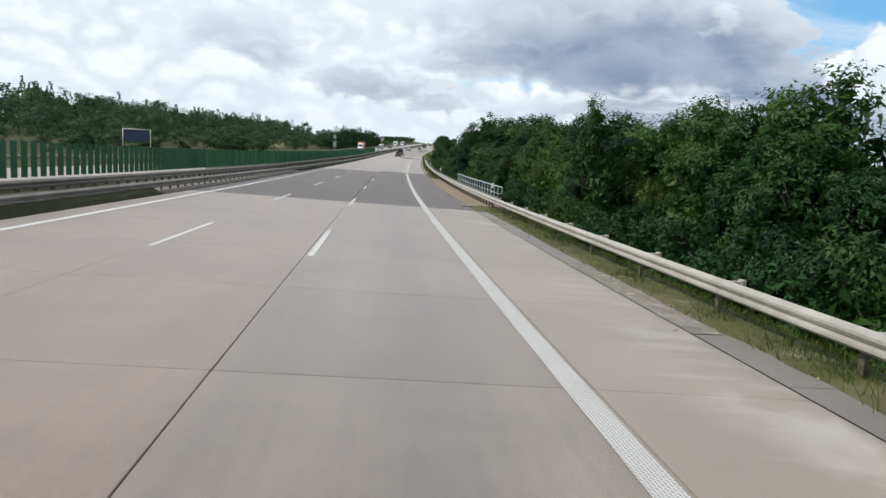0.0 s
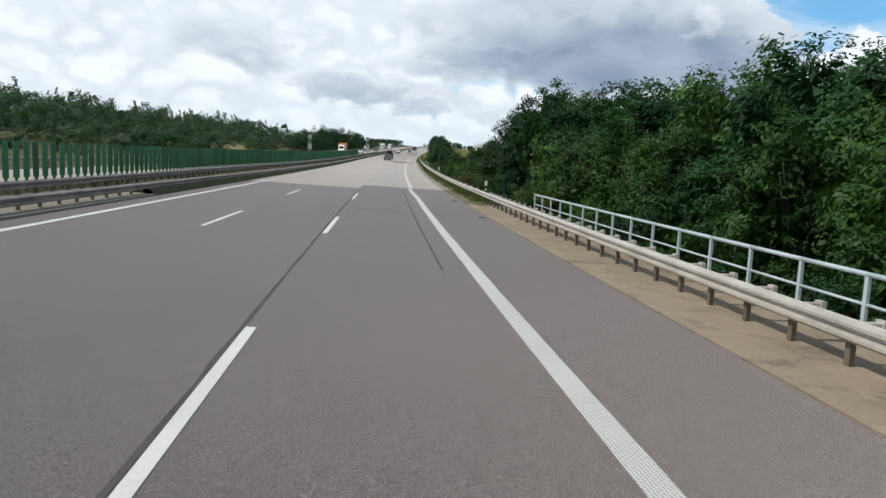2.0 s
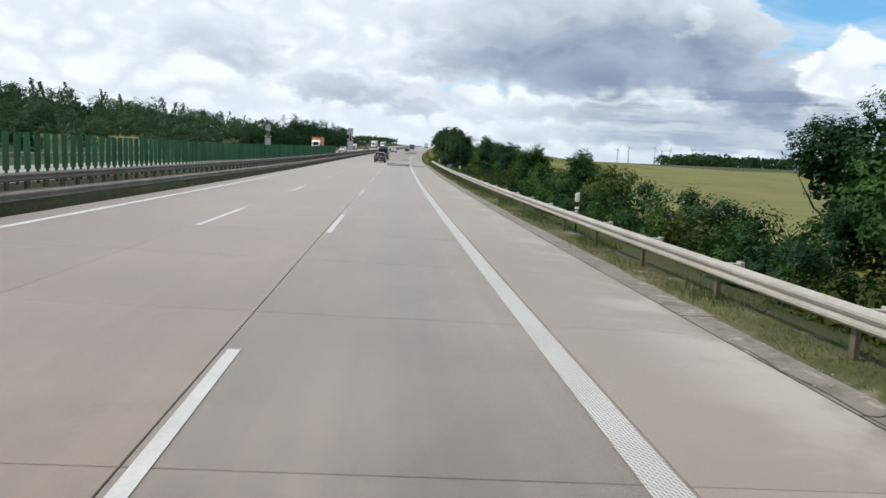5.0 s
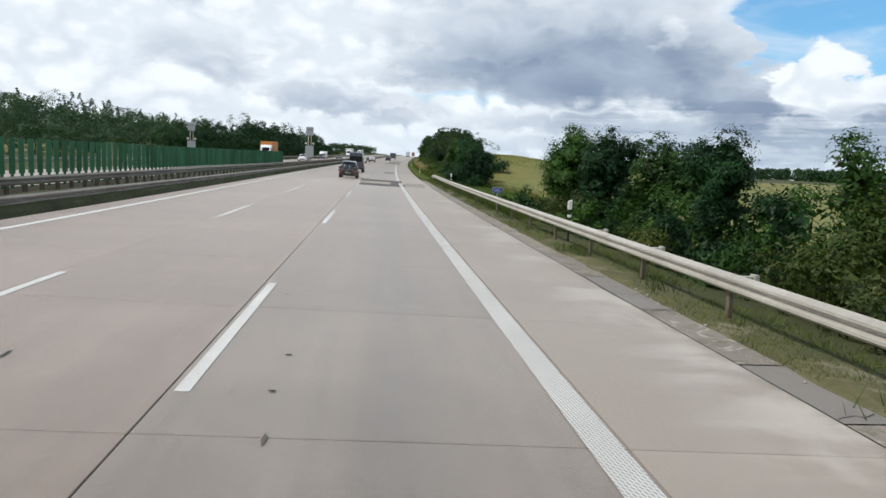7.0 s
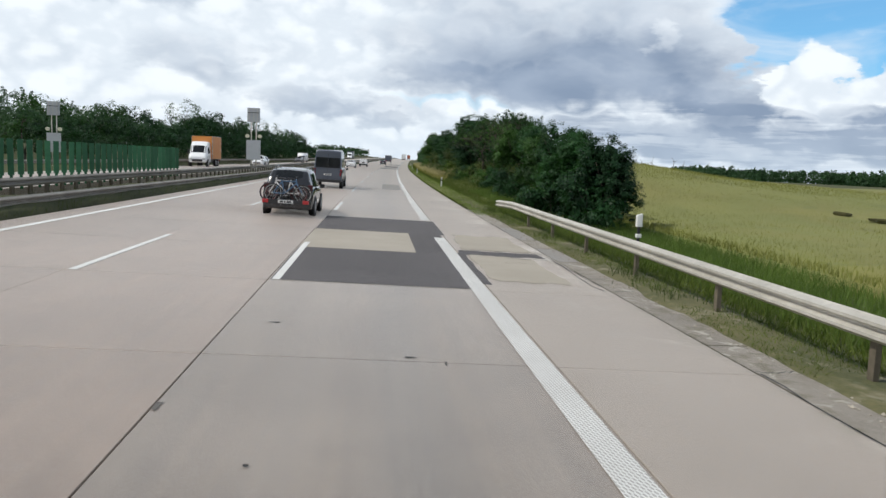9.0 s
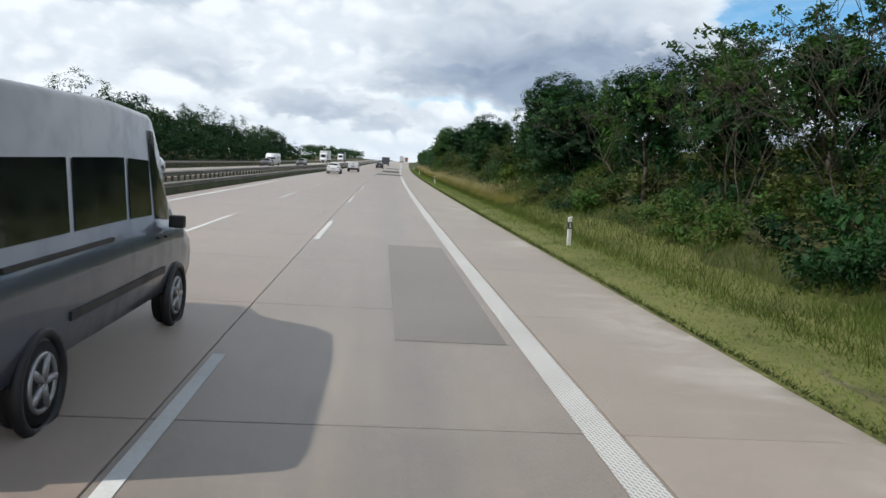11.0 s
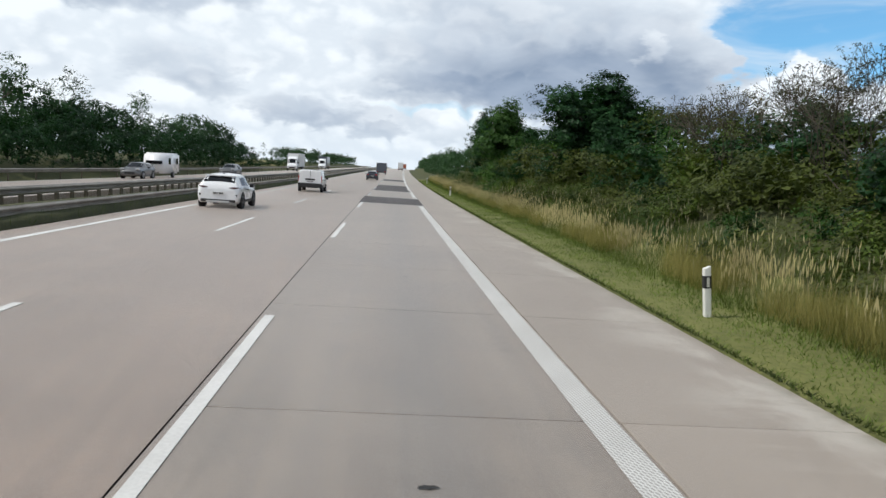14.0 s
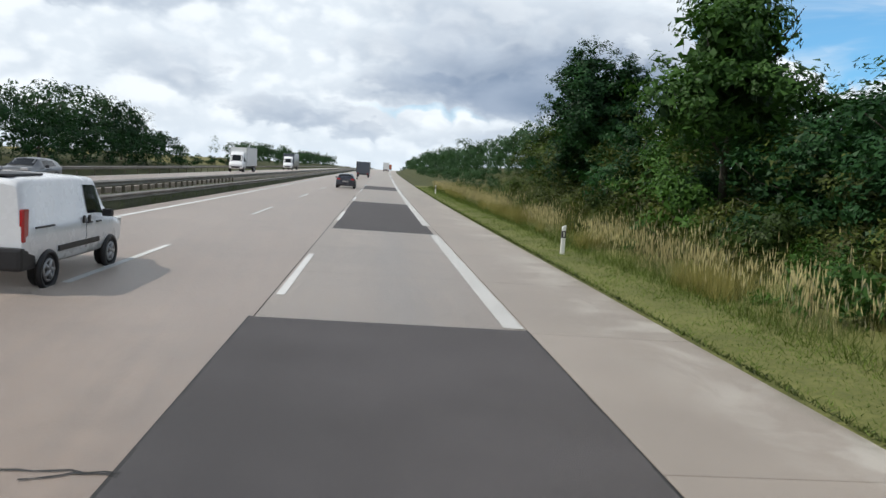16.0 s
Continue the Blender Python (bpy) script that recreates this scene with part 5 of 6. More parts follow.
for s in np.arange(338, 424, 3.4):
    hedge.append((rnd.choice(["far_oak", "far_birch"]), s, -38.0 + rnd.uniform(-1.5, 1.5), rnd.uniform(6.4, 8.6), 1.15))
woodland("dense dark shrub belt beside the opposite carriageway", hedge, LEAF_OAK)
for s in np.arange(280, 470, 4.4):
    u = -39 + rnd.uniform(-2.5, 2.5)
    plant(rnd.choice(["far_oak", "far_birch", "far_oak", "far_birch"]), s, u, top(s, u, rnd.uniform(8.2, 12.0) - (1.8 if s < 335 else 0.0)), 1.05)
plant("far_oak", 364, -41, top(364, -41, 10.8), 0.8)
plant("far_birch", 382, -38, top(382, -38, 11.0), 0.8)
plant("far_birch", 388, -39, top(388, -39, 10.6), 0.8)
plant("far_birch", 472, -34.5, top(472, -34.5, 9.0), 1.0)
plant("far_oak", 465, -35, top(465, -35, 7.4), 0.8)
for s in np.arange(486, 545, 12):
    plant("bush2", s, -34, rnd.uniform(1.2, 2.4), 1.6)
copse = []
for s in np.arange(557, 800, 8.0):
    for u in (-33.5, -38, -43):
        copse.append((rnd.choice(["far_oak", "far_oak", "far_birch"]), s + rnd.uniform(-2, 2), u + rnd.uniform(-1.5, 1.5), top(s, u, rnd.uniform(5.6, 8.2)), 1.0))
woodland("dark rounded copse far along the opposite carriageway", copse)


def far_wood(label, spots, seed, size=1.2):
    """Distant woodland, far too many trees to count."""
    rng = np.random.default_rng(seed)
    allq = []
    for s0, s1, u0, u1, n, h in spots:
        s, u = rng.uniform(s0, s1, n), rng.uniform(u0, u1, n)
        base = place(s, u, ground_level(s, u))
        for b in base:
            c = crown_points(rng, h * (0.75 + 0.4 * rng.random()), h * 0.4, -4.0, 16, 5)[0] + b
            allq.append(leaf_cloud(rng, c, np.full(16, h * 0.14), 7, size))
    ob = new("far_woodland", leaves_mesh("far_woodland", np.concatenate(allq), LEAF_FAR))
    tagged(ob, label, "woodland", kind="stuff")


far_wood("distant dark green wood on the horizon", ((1010, 1160, 305, 440, 260, 14), (880, 1030, 420, 590, 300, 14), (620, 900, 560, 700, 360, 14), (900, 1500, 10, 90, 70, 9)), 31, 1.3)
far_wood("distant dark green wood beyond the opposite carriageway", ((300, 620, -170, -105, 110, 12), (700, 1600, -700, -160, 150, 12), (-40, 430, -125, -94, 130, 9)), 32, 1.1)


def blades(name, label, s0, s1, u_of, n, tall, wide, material, seed, bend=0.3, level=None, clump=0.0, skip=None, lift=0.0):
    """Upright grass blades, one narrow triangle each."""
    rng = np.random.default_rng(seed)
    s = rng.uniform(s0, s1, n)
    u = u_of(rng, n, s)
    if clump:
        keep = np.array([noise.noise((a * 0.35, b * 0.5, seed)) for a, b in zip(s, u)]) > clump
        s, u = s[keep], u[keep]
        n = len(s)
    if skip:
        keep = (s < skip[0]) | (s > skip[1])
        s, u = s[keep], u[keep]
        n = len(s)
    h = tall * (0.55 + 0.6 * rng.random(n))
    base = place(s, u, ground_level(s, u) + lift if level is None else level)
    ang = rng.random(n) * 6.28
    side = np.stack([np.cos(ang), np.sin(ang), 0 * ang], 1) * wide
    out = rng.normal(size=(n, 3)) * np.array([1, 1, 0]) * bend
    tip = base + np.array([0, 0, 1]) * h[:, None] + out * h[:, None]
    v = np.stack([base - side, base + side, tip], 1).reshape(-1, 3)
    f = np.arange(n * 3).reshape(n, 3)
    tagged(new(name, mesh_of(name, v, f, material)), label, "grass", kind="stuff")


def straw_belt(r, n, s):
    return 4.55 + np.abs(r.normal(size=n)) * 0.8 + np.interp(s, [262, 300], [0.9, 0])


blades("tall_grass", "tall yellow-green seeding grass on the verge", 292, 460, straw_belt, 130000, 0.72, 0.0046, STALK, 41, 0.22, clump=0.04)


def plumes(name, label, s0, s1, u_of, n, tall, material, seed, clump):
    """Seed plumes on thin stalks: a slender spindle of two crossed blades over each stalk."""
    rng = np.random.default_rng(seed)
    s = rng.uniform(s0, s1, n)
    u = u_of(rng, n, s)
    keep = np.array([noise.noise((a * 0.3, b * 0.25, seed)) + 0.5 * noise.noise((a * 1.3, b * 0.9, seed + 5)) for a, b in zip(s, u)]) > clump
    s, u = s[keep], u[keep]
    n = len(s)
    h = tall * (0.42 + 0.68 * rng.random(n))[:, None]
    lean = rng.normal(size=(n, 3)) * np.array([0.12, 0.12, 0]) + np.array([0.04, 0.05, 1.0])
    foot = place(s, u, ground_level(s, u))
    ang = rng.random(n) * 3.14
    side = np.stack([np.cos(ang), np.sin(ang), 0 * ang], 1)
    head = (0.17 + 0.12 * rng.random(n))[:, None]
    low, tip = foot + lean * h, foot + lean * (h + head)
    belly, w = low + lean * head * 0.4, (0.008 + 0.007 * rng.random(n))[:, None]
    cross = np.cross(side, (0, 0, 1))
    v = np.stack([low, belly - side * w, tip, belly + side * w, belly - cross * w, belly + cross * w, foot - side * 0.0022, foot + side * 0.0022], 1)
    i = np.arange(n)[:, None, None] * 8
    f = (i + np.array([(0, 1, 2, 3), (0, 4, 2, 5), (6, 7, 0, 0)])[None]).reshape(-1, 4)
    faces = [tuple(q[:3]) if q[2] == q[3] else tuple(q) for q in f.tolist()]
    tagged(new(name, mesh_of(name, v.reshape(-1, 3), faces, material)), label, "grass", kind="stuff")


plumes("seed_heads", "pale straw-coloured seed plumes on tall verge grass", 297, 460, lambda r, n, s: 4.75 + np.abs(r.normal(size=n)) * 0.7 + np.interp(s, [262, 300], [0.9, 0]), 15000, 0.78, STRAW, 44, -0.04)
plumes("seed_heads", "scattered tall dry seed plumes before the thicket", 290, 460, lambda r, n, s: r.uniform(4.6, 7.4, n), 4500, 0.9, STRAW, 48, 0.1)
blades("green_tall_grass", "tall green grass between the verge and the thicket", 190, 460, lambda r, n, s: r.uniform(4.1, 7.6, n), 95000, 0.42, 0.0075, GRASS, 42, 0.4)
blades("mown_grass", "short green mown grass beside the shoulder", 236, 460, lambda r, n, s: 2.56 + 2.5 * r.random(n) ** 0.9, 120000, 0.075, 0.0095, MOWN, 43, 0.8, lift=0.06)
blades("edge_litter", "dark matted litter where the mown grass meets the shoulder", 240, 460, lambda r, n, s: 2.6 + np.abs(r.normal(size=n)) * 0.05, 17000, 0.06, 0.012, LEAF_BRAMBLE, 50, 0.9, lift=0.065)
blades("verge_grass", "short dry grass under the guard rail", -30, 240, lambda r, n, s: 3.2 + np.abs(r.normal(size=n)) * 0.9, 130000, 0.13, 0.008, GRASS, 44, 0.7, clump=-0.12, skip=(24.5, 74), lift=0.03)
blades("verge_weeds", "taller weeds round the rail posts", -30, 240, lambda r, n, s: 3.75 + r.normal(size=n) * 0.28, 26000, 0.34, 0.008, GRASS, 49, 0.4, clump=0.12, skip=(24.5, 74), lift=0.02)
blades("field_edge_grass", "tall green grass along the wheat field", 195, 262, lambda r, n, s: r.uniform(5.2, 11.4, n), 60000, 0.55, 0.009, WEEDS, 45, 0.35)
blades("median_grass", "dark green grass on the median strip", -30, 440, lambda r, n, s: r.uniform(-13.9, -11.75, n), 60000, 0.42, 0.012, GRASS, 46, 0.35, skip=(16, 66))

blades("wheat_ears", "ripe ears standing over the wheat field", 205, 300, lambda r, n, s: np.interp(s, [205, 240, 262, 300], [10.9, 10.8, 13.8, 16.8]) + r.random(n) ** 1.6 * 40, 70000, 0.26, 0.016, WHEAT_EARS, 47, 0.25, lift=0.42)

# crumbled concrete and pebbles along the shoulder's broken edge
rng = np.random.default_rng(77)
n = 2600
s = rng.uniform(-25, 240, n)
u = 3.1 + rng.normal(size=n) * 0.2
keep = (s < 24.5) | (s > 74)
s, u = s[keep], u[keep]
c = place(s, u, deck(u) + 0.012)
r = 0.008 + 0.03 * rng.random((len(s), 1)) ** 3
oct_v = np.array([(1, 0, 0), (0, 1, 0), (-1, 0, 0), (0, -1, 0), (0, 0, 0.7), (0, 0, -0.7)])
v = c[:, None, :] + (oct_v[None] * (0.7 + 0.6 * rng.random((len(s), 6, 1)))) * r[:, None, :]
oct_f = np.array([(0, 1, 4), (1, 2, 4), (2, 3, 4), (3, 0, 4), (1, 0, 5), (2, 1, 5), (3, 2, 5), (0, 3, 5)])
f = (np.arange(len(s))[:, None, None] * 6 + oct_f[None]).reshape(-1, 3)
tagged(new("gravel", mesh_of("gravel", v.reshape(-1, 3), f, PALE)), "pale concrete crumbs and pebbles along the shoulder edge", "gravel", kind="stuff")


# ---- vehicles ----
GLASS = glossy("tinted_glass", (0.010, 0.012, 0.014), 0.06, 0.0, 0.0, 0.4)
TYRE = glossy("tyre_rubber", (0.016, 0.016, 0.017), 0.75)
RIM = glossy("alloy", (0.42, 0.42, 0.43), 0.3, 0.8)
RED_LAMP = glossy("red_lamp", (0.42, 0.012, 0.015), 0.15, 0.0, 0.5)
DARK_LAMP = glossy("dark_red_lamp", (0.07, 0.008, 0.012), 0.12, 0.0, 0.6)
CLEAR_LAMP = glossy("clear_lamp", (0.65, 0.66, 0.68), 0.12, 0.2, 0.5)
PLATE = glossy("plate_white", (0.72, 0.72, 0.70), 0.4)
PLATE_MARK = glossy("plate_marks", (0.03, 0.03, 0.035), 0.5)
CHROME = glossy("bright_trim", (0.6, 0.6, 0.62), 0.2, 0.9)
WHITE_PAINT = glossy("white_car_paint", (0.90, 0.915, 0.93), 0.25, 0.0, 0.6)
BLACK_PAINT = glossy("black_car_paint", (0.02, 0.021, 0.026), 0.2, 0.1, 0.8)
GREY_PAINT = glossy("blue_grey_paint", (0.075, 0.088, 0.115), 0.28, 0.2, 0.6)
SILVER_PAINT = glossy("silver_paint", (0.17, 0.175, 0.18), 0.28, 0.5, 0.6)
DARK_PAINT = glossy("dark_blue_paint", (0.03, 0.035, 0.05), 0.25, 0.1, 0.6)
ORANGE = glossy("orange_box", (0.62, 0.24, 0.05), 0.45)
RED_BOX = glossy("red_box", (0.36, 0.10, 0.05), 0.5)
WHITE_BOX = glossy("white_box", (0.74, 0.75, 0.75), 0.4)


def ring_at(st, grow=0.0):
    """Half cross-section, from under the body up and over the roof: (x, z) pairs."""
    y, zb, zbelt, zt, wb, wt = st
    g = grow
    rise = max(zt - zbelt, 0.01)
    return [(0.0, zb - g), (wb * 0.86, zb - g), (wb * 0.955 + g, zb + 0.06), (wb * 0.995 + g, zb + (zbelt - zb) * 0.35), (wb + g, zb + (zbelt - zb) * 0.7),
            (wb * 0.985 + g, zbelt - 0.03), (wb * 0.955 + g, zbelt), (wb + (wt - wb) * 0.93 + g, zt - min(0.09, rise * 0.3)), (wt * 0.955, zt - min(0.03, rise * 0.1) + g * 0.6), (wt * 0.78, zt + g), (0.0, zt + 0.025 + g)]


def stations_at(st, y):
    a = np.array(st)
    return [y] + [float(np.interp(y, a[:, 0], a[:, k])) for k in range(1, 6)]


def body_mesh(name, st, material):
    a = np.array(st)
    ys = sorted(set(list(a[:, 0]) + list(np.linspace(a[0, 0], a[-1, 0], 26))))
    rows = []
    for y in ys:
        half = ring_at(stations_at(st, y))
        loop = [(x, y, z) for x, z in half] + [(-x, y, z) for x, z in half[-2:0:-1]]
        rows.append(loop)
    n = len(rows[0])
    v = [p for r in rows for p in r]
    f = []
    for i in range(len(rows) - 1):
        for j in range(n):
            f.append((i * n + j, i * n + (j + 1) % n, (i + 1) * n + (j + 1) % n, (i + 1) * n + j))
    f.append(tuple(range(n)))
    f.append(tuple((len(rows) - 1) * n + k for k in range(n))[::-1])
    bm = bmesh.new()
    bm.from_mesh(mesh_of("tmp", v, f))
    bmesh.ops.recalc_face_normals(bm, faces=bm.faces)
    me = bm_mesh(name, bm, material, True)
    for e in me.polygons:
        e.use_smooth = len(e.vertices) == 4
    return me


def pane(name, st, y0, y1, side, lo=0.1, hi=0.9, material=GLASS, skew=0.0):
    """A pane that follows the body; side -1, 1: between belt and roof edge; side 0: across the sloping end."""
    ys = np.linspace(y0, y1, 7)
    pts = []
    for y in ys:
        if side:
            row = []
            for k in np.linspace(lo, hi, 4):
                half = ring_at(stations_at(st, y + skew * k), 0.008)
                (x0, z0), (x1, z1) = half[6], half[7]
                row.append((side * (x0 + (x1 - x0) * k), y + skew * k, z0 + (z1 - z0) * k))
        else:
            half = ring_at(stations_at(st, y), 0.012)
            x, z = half[8]
            row = [(q * x, y, z + (half[10][1] - z) * (1 - q * q)) for q in np.linspace(-hi, hi, 7)]
        pts.append(row)
    me = grid_mesh(name, np.array(pts, float), material)
    return me


def wheel(parent, x, y, r, w=0.21, rim=RIM):
    bm = bmesh.new()
    rod(bm, (x - w / 2, y, r), (x + w / 2, y, r), r, 28)
    bmesh.ops.bevel(bm, geom=[e for e in bm.edges if abs(e.verts[0].co.x - e.verts[1].co.x) < 1e-4], offset=0.03, segments=2, affect="EDGES")
    tyre = child("wheel", bm_mesh("wheel", bm, TYRE, True), parent, "black tyre on a light alloy rim")
    bm = bmesh.new()
    o = math.copysign(w / 2 + 0.004, x)
    for k in range(5):
        a = 2 * math.pi * k / 5
        rod(bm, (x + o * 0.98, y, r), (x + o * 0.98, y + math.cos(a) * r * 0.62, r + math.sin(a) * r * 0.62), 0.035, 6)
    ring(bm, (x + o * 0.95, y, r), (1, 0, 0), r * 0.63, 0.025, 24, 6)
    rod(bm, (x + o * 0.9, y, r), (x + o * 1.08, y, r), 0.06, 10)
    child("rim", bm_mesh("rim", bm, rim, True), tyre, "spoked rim")


def arch(parent, x, y, r):
    bm = bmesh.new()
    ring(bm, (x, y, r), (1, 0, 0), r * 1.1, 0.05, 28, 6)
    rod(bm, (x * 0.93, y, r), (x * 0.985, y, r), r * 1.1, 28)
    child("wheel_arch", bm_mesh("wheel_arch", bm, BLACK, True), parent, "black wheel arch")


def block(name, lo, hi, material, parent, bevel=0.02, label=""):
    bm = bmesh.new()
    box(bm, lo, hi, bevel)
    return child(name, bm_mesh(name, bm, material), parent, label)


def number_plate(parent, y, z, back=True):
    s = -1 if back else 1
    p = block("number_plate", (-0.26, y - 0.012, z - 0.056), (0.26, y + 0.012, z + 0.056), PLATE, parent, 0.005, "white plate with dark bars")
    bm = bmesh.new()
    for x0, x1 in ((-0.19, -0.08), (-0.05, 0.0), (0.04, 0.2)):
        box(bm, (x0, y + s * 0.015 - 0.002, z - 0.032), (x1, y + s * 0.015 + 0.002, z + 0.032))
    child("marks", bm_mesh("marks", bm, PLATE_MARK), p, "dark bars")


def car(name, label, cat, st, paint, at, wheels, r, sides, rear, front, half, lamps, rim=RIM, rails=False, tail=None, oval=False, group="traffic on the motorway"):
    """A car of stations; sides: pane spans; rear, front: end panes; lamps: (x0, x1, z0, z1) at the tail."""
    ob = thing(name, label, cat, group, at=at)
    child("body", body_mesh("body", st, paint), ob)
    L = st[-1][0]
    for s in (-1, 1):
        for y0, y1, skew in sides:
            child("side_window", pane("side_window", st, y0, y1, s, 0.08, 0.9, GLASS, skew), ob, "dark tinted window")
        for y in wheels:
            arch(ob, s * (half - 0.012), y, r)
            wheel(ob, s * (half - 0.10), y, r, 0.21, rim)
        x0, x1, z0, z1 = lamps
        if oval:                              # a slim lamp that tapers towards the middle and wraps round the corner
            lamp = bmesh.new()
            bmesh.ops.create_uvsphere(lamp, u_segments=16, v_segments=8, radius=1.0)
            for v in lamp.verts:
                q = v.co.x * s
                v.co = Vector((s * ((x0 + x1) / 2 + 0.01 + q * (x1 - x0) / 2), 0.07 + v.co.y * 0.085 + max(0.0, q) * 0.1, (z0 + z1) / 2 + v.co.z * (z1 - z0) / 2 * (0.75 + 0.35 * q)))
            child("tail_lamp", bm_mesh("tail_lamp", lamp, tail or RED_LAMP, True), ob, "dark red slim tail lamp")
        else:
            block("tail_lamp", (min(s * x0, s * x1), 0.0, z0), (max(s * x0, s * x1), 0.16, z1), tail or RED_LAMP, ob, 0.025, "red tail lamp")
        block("headlamp", (min(s * half * 0.55, s * half * 0.9), L - 0.26, z0 - 0.05), (max(s * half * 0.55, s * half * 0.9), L - 0.05, z0 + 0.1), CLEAR_LAMP, ob, 0.03, "clear headlamp")
        my = front[0] - 0.25
        block("mirror", (min(s * (half + 0.02), s * (half + 0.2)), my, stations_at(st, my)[2] - 0.02), (max(s * (half + 0.02), s * (half + 0.2)), my + 0.12, stations_at(st, my)[2] + 0.13), BLACK, ob, 0.03, "black door mirror")
        for y in (sides[-1][0] - 0.02, sides[-1][1] - 0.35):
            hx = stations_at(st, y)[4] + 0.012
            block("door_handle", (min(s * (hx - 0.03), s * (hx + 0.015)), y - 0.1, stations_at(st, y)[2] - 0.13), (max(s * (hx - 0.03), s * (hx + 0.015)), y + 0.1, stations_at(st, y)[2] - 0.1), BLACK, ob, 0.006)
    if rear:
        child("rear_window", pane("rear_window", st, rear[0], rear[1], 0, hi=rear[2]), ob, "dark rear window")
    child("windscreen", pane("windscreen", st, front[0], front[1], 0, hi=0.98), ob, "dark windscreen")
    if rails:
        for s in (-1, 1):
            bm = bmesh.new()
            pts = [(s * st[4][5] * 0.86, y, stations_at(st, y)[3] + 0.06) for y in np.linspace(rails[0], rails[1], 6)]
            pts = [(pts[0][0], pts[0][1] - 0.1, pts[0][2] - 0.08)] + pts + [(pts[-1][0], pts[-1][1] + 0.1, pts[-1][2] - 0.08)]
            for a, b in zip(pts[:-1], pts[1:]):
                rod(bm, a, b, 0.02, 6)
            child("roof_rail", bm_mesh("roof_rail", bm, CHROME, True), ob, "bright roof rail")
    return ob


SUV = ((0.0, 0.32, 0.86, 1.00, 0.80, 0.76), (0.06, 0.26, 0.95, 1.10, 0.87, 0.74), (0.16, 0.24, 1.02, 1.38, 0.89, 0.70), (0.36, 0.22, 1.03, 1.60, 0.90, 0.66), (0.75, 0.20, 1.03, 1.67, 0.905, 0.66), (1.7, 0.20, 1.01, 1.70, 0.91, 0.68),
       (2.6, 0.20, 0.99, 1.64, 0.91, 0.67), (3.35, 0.20, 0.97, 1.06, 0.905, 0.70), (4.05, 0.20, 0.84, 0.95, 0.88, 0.68), (4.32, 0.24, 0.68, 0.80, 0.80, 0.62), (4.4, 0.32, 0.6, 0.68, 0.70, 0.55))
suv = car("car", "black estate car with bright roof rails and a bicycle carrier", "car", SUV, BLACK_PAINT, stand(229.7, -5.1), (0.85, 3.5), 0.33,
          ((0.55, 1.3, 0.12), (1.4, 2.1, 0.05), (2.18, 2.85, -0.12)), (0.15, 0.36, 0.92), (2.72, 3.28), 0.905, (0.70, 0.86, 0.86, 1.16), rails=(0.8, 2.4), tail=DARK_LAMP)
block("bumper", (-0.86, -0.07, 0.27), (0.86, 0.16, 0.6), BLACK_PAINT, suv, 0.05)
number_plate(suv, -0.62, 0.55)
# the carrier with its bicycles
carrier = thing("bicycle_carrier", "dark rear bicycle carrier with red lamps", "bicycle carrier", at=stand(229.7, -5.1))
bm = bmesh.new()
box(bm, (-0.06, -0.62, 0.42), (0.06, 0.0, 0.48))
for y in (-0.18, -0.42):
    box(bm, (-0.78, y - 0.05, 0.47), (0.78, y + 0.05, 0.5))
box(bm, (-0.62, -0.6, 0.48), (0.62, -0.56, 0.62))
rod(bm, (0, -0.05, 0.45), (0, -0.12, 1.2), 0.025)
child("rack", bm_mesh("rack", bm, BLACK), carrier)
for s in (-1, 1):
    block("lamp", (s * 0.7 - 0.11, -0.63, 0.49), (s * 0.7 + 0.11, -0.55, 0.62), RED_LAMP, carrier, 0.02, "red carrier lamp")


def bicycle(label, at, colour, pale):
    ob = thing("bicycle", label, "bicycle", "bicycles on the carrier", at=at)
    for x in (-0.52, 0.52):
        bm = bmesh.new()
        ring(bm, (x, 0, 0.33), (0, 1, 0), 0.31, 0.022, 32, 6)
        w = child("wheel", bm_mesh("wheel", bm, TYRE, True), ob)
        bm = bmesh.new()
        ring(bm, (x, 0, 0.33), (0, 1, 0), 0.285, 0.01, 32, 4)
        for k in range(10):
            a = math.pi * k / 10
            rod(bm, (x - 0.28 * math.cos(a), 0, 0.33 - 0.28 * math.sin(a)), (x + 0.28 * math.cos(a), 0, 0.33 + 0.28 * math.sin(a)), 0.0025, 3)
        child("rim", bm_mesh("rim", bm, pale, True), w)
    bm = bmesh.new()
    for a, b in (((-0.52, 0.33), (-0.12, 0.33)), ((-0.12, 0.33), (0.3, 0.72)), ((-0.12, 0.33), (-0.24, 0.82)), ((-0.22, 0.76), (0.3, 0.76)), ((-0.52, 0.33), (-0.22, 0.74)), ((0.3, 0.68), (0.52, 0.33)), ((0.3, 0.68), (0.27, 0.86))):
        rod(bm, (a[0], 0, a[1]), (b[0], 0, b[1]), 0.02, 8)
    child("frame", bm_mesh("frame", bm, colour, True), ob)
    block("saddle", (-0.36, -0.07, 0.82), (-0.1, 0.07, 0.88), BLACK, ob, 0.03)
    bm = bmesh.new()
    rod(bm, (0.27, -0.28, 0.92), (0.27, 0.28, 0.92), 0.015)
    rod(bm, (0.27, 0, 0.84), (0.27, 0, 0.92), 0.02)
    child("handlebar", bm_mesh("handlebar", bm, BLACK, True), ob)
    bm = bmesh.new()
    ring(bm, (-0.12, 0.03, 0.33), (0, 1, 0), 0.09, 0.012, 16, 5)
    rod(bm, (-0.12, -0.08, 0.33), (-0.12, 0.08, 0.33), 0.012)
    child("crank", bm_mesh("crank", bm, CHROME, True), ob)


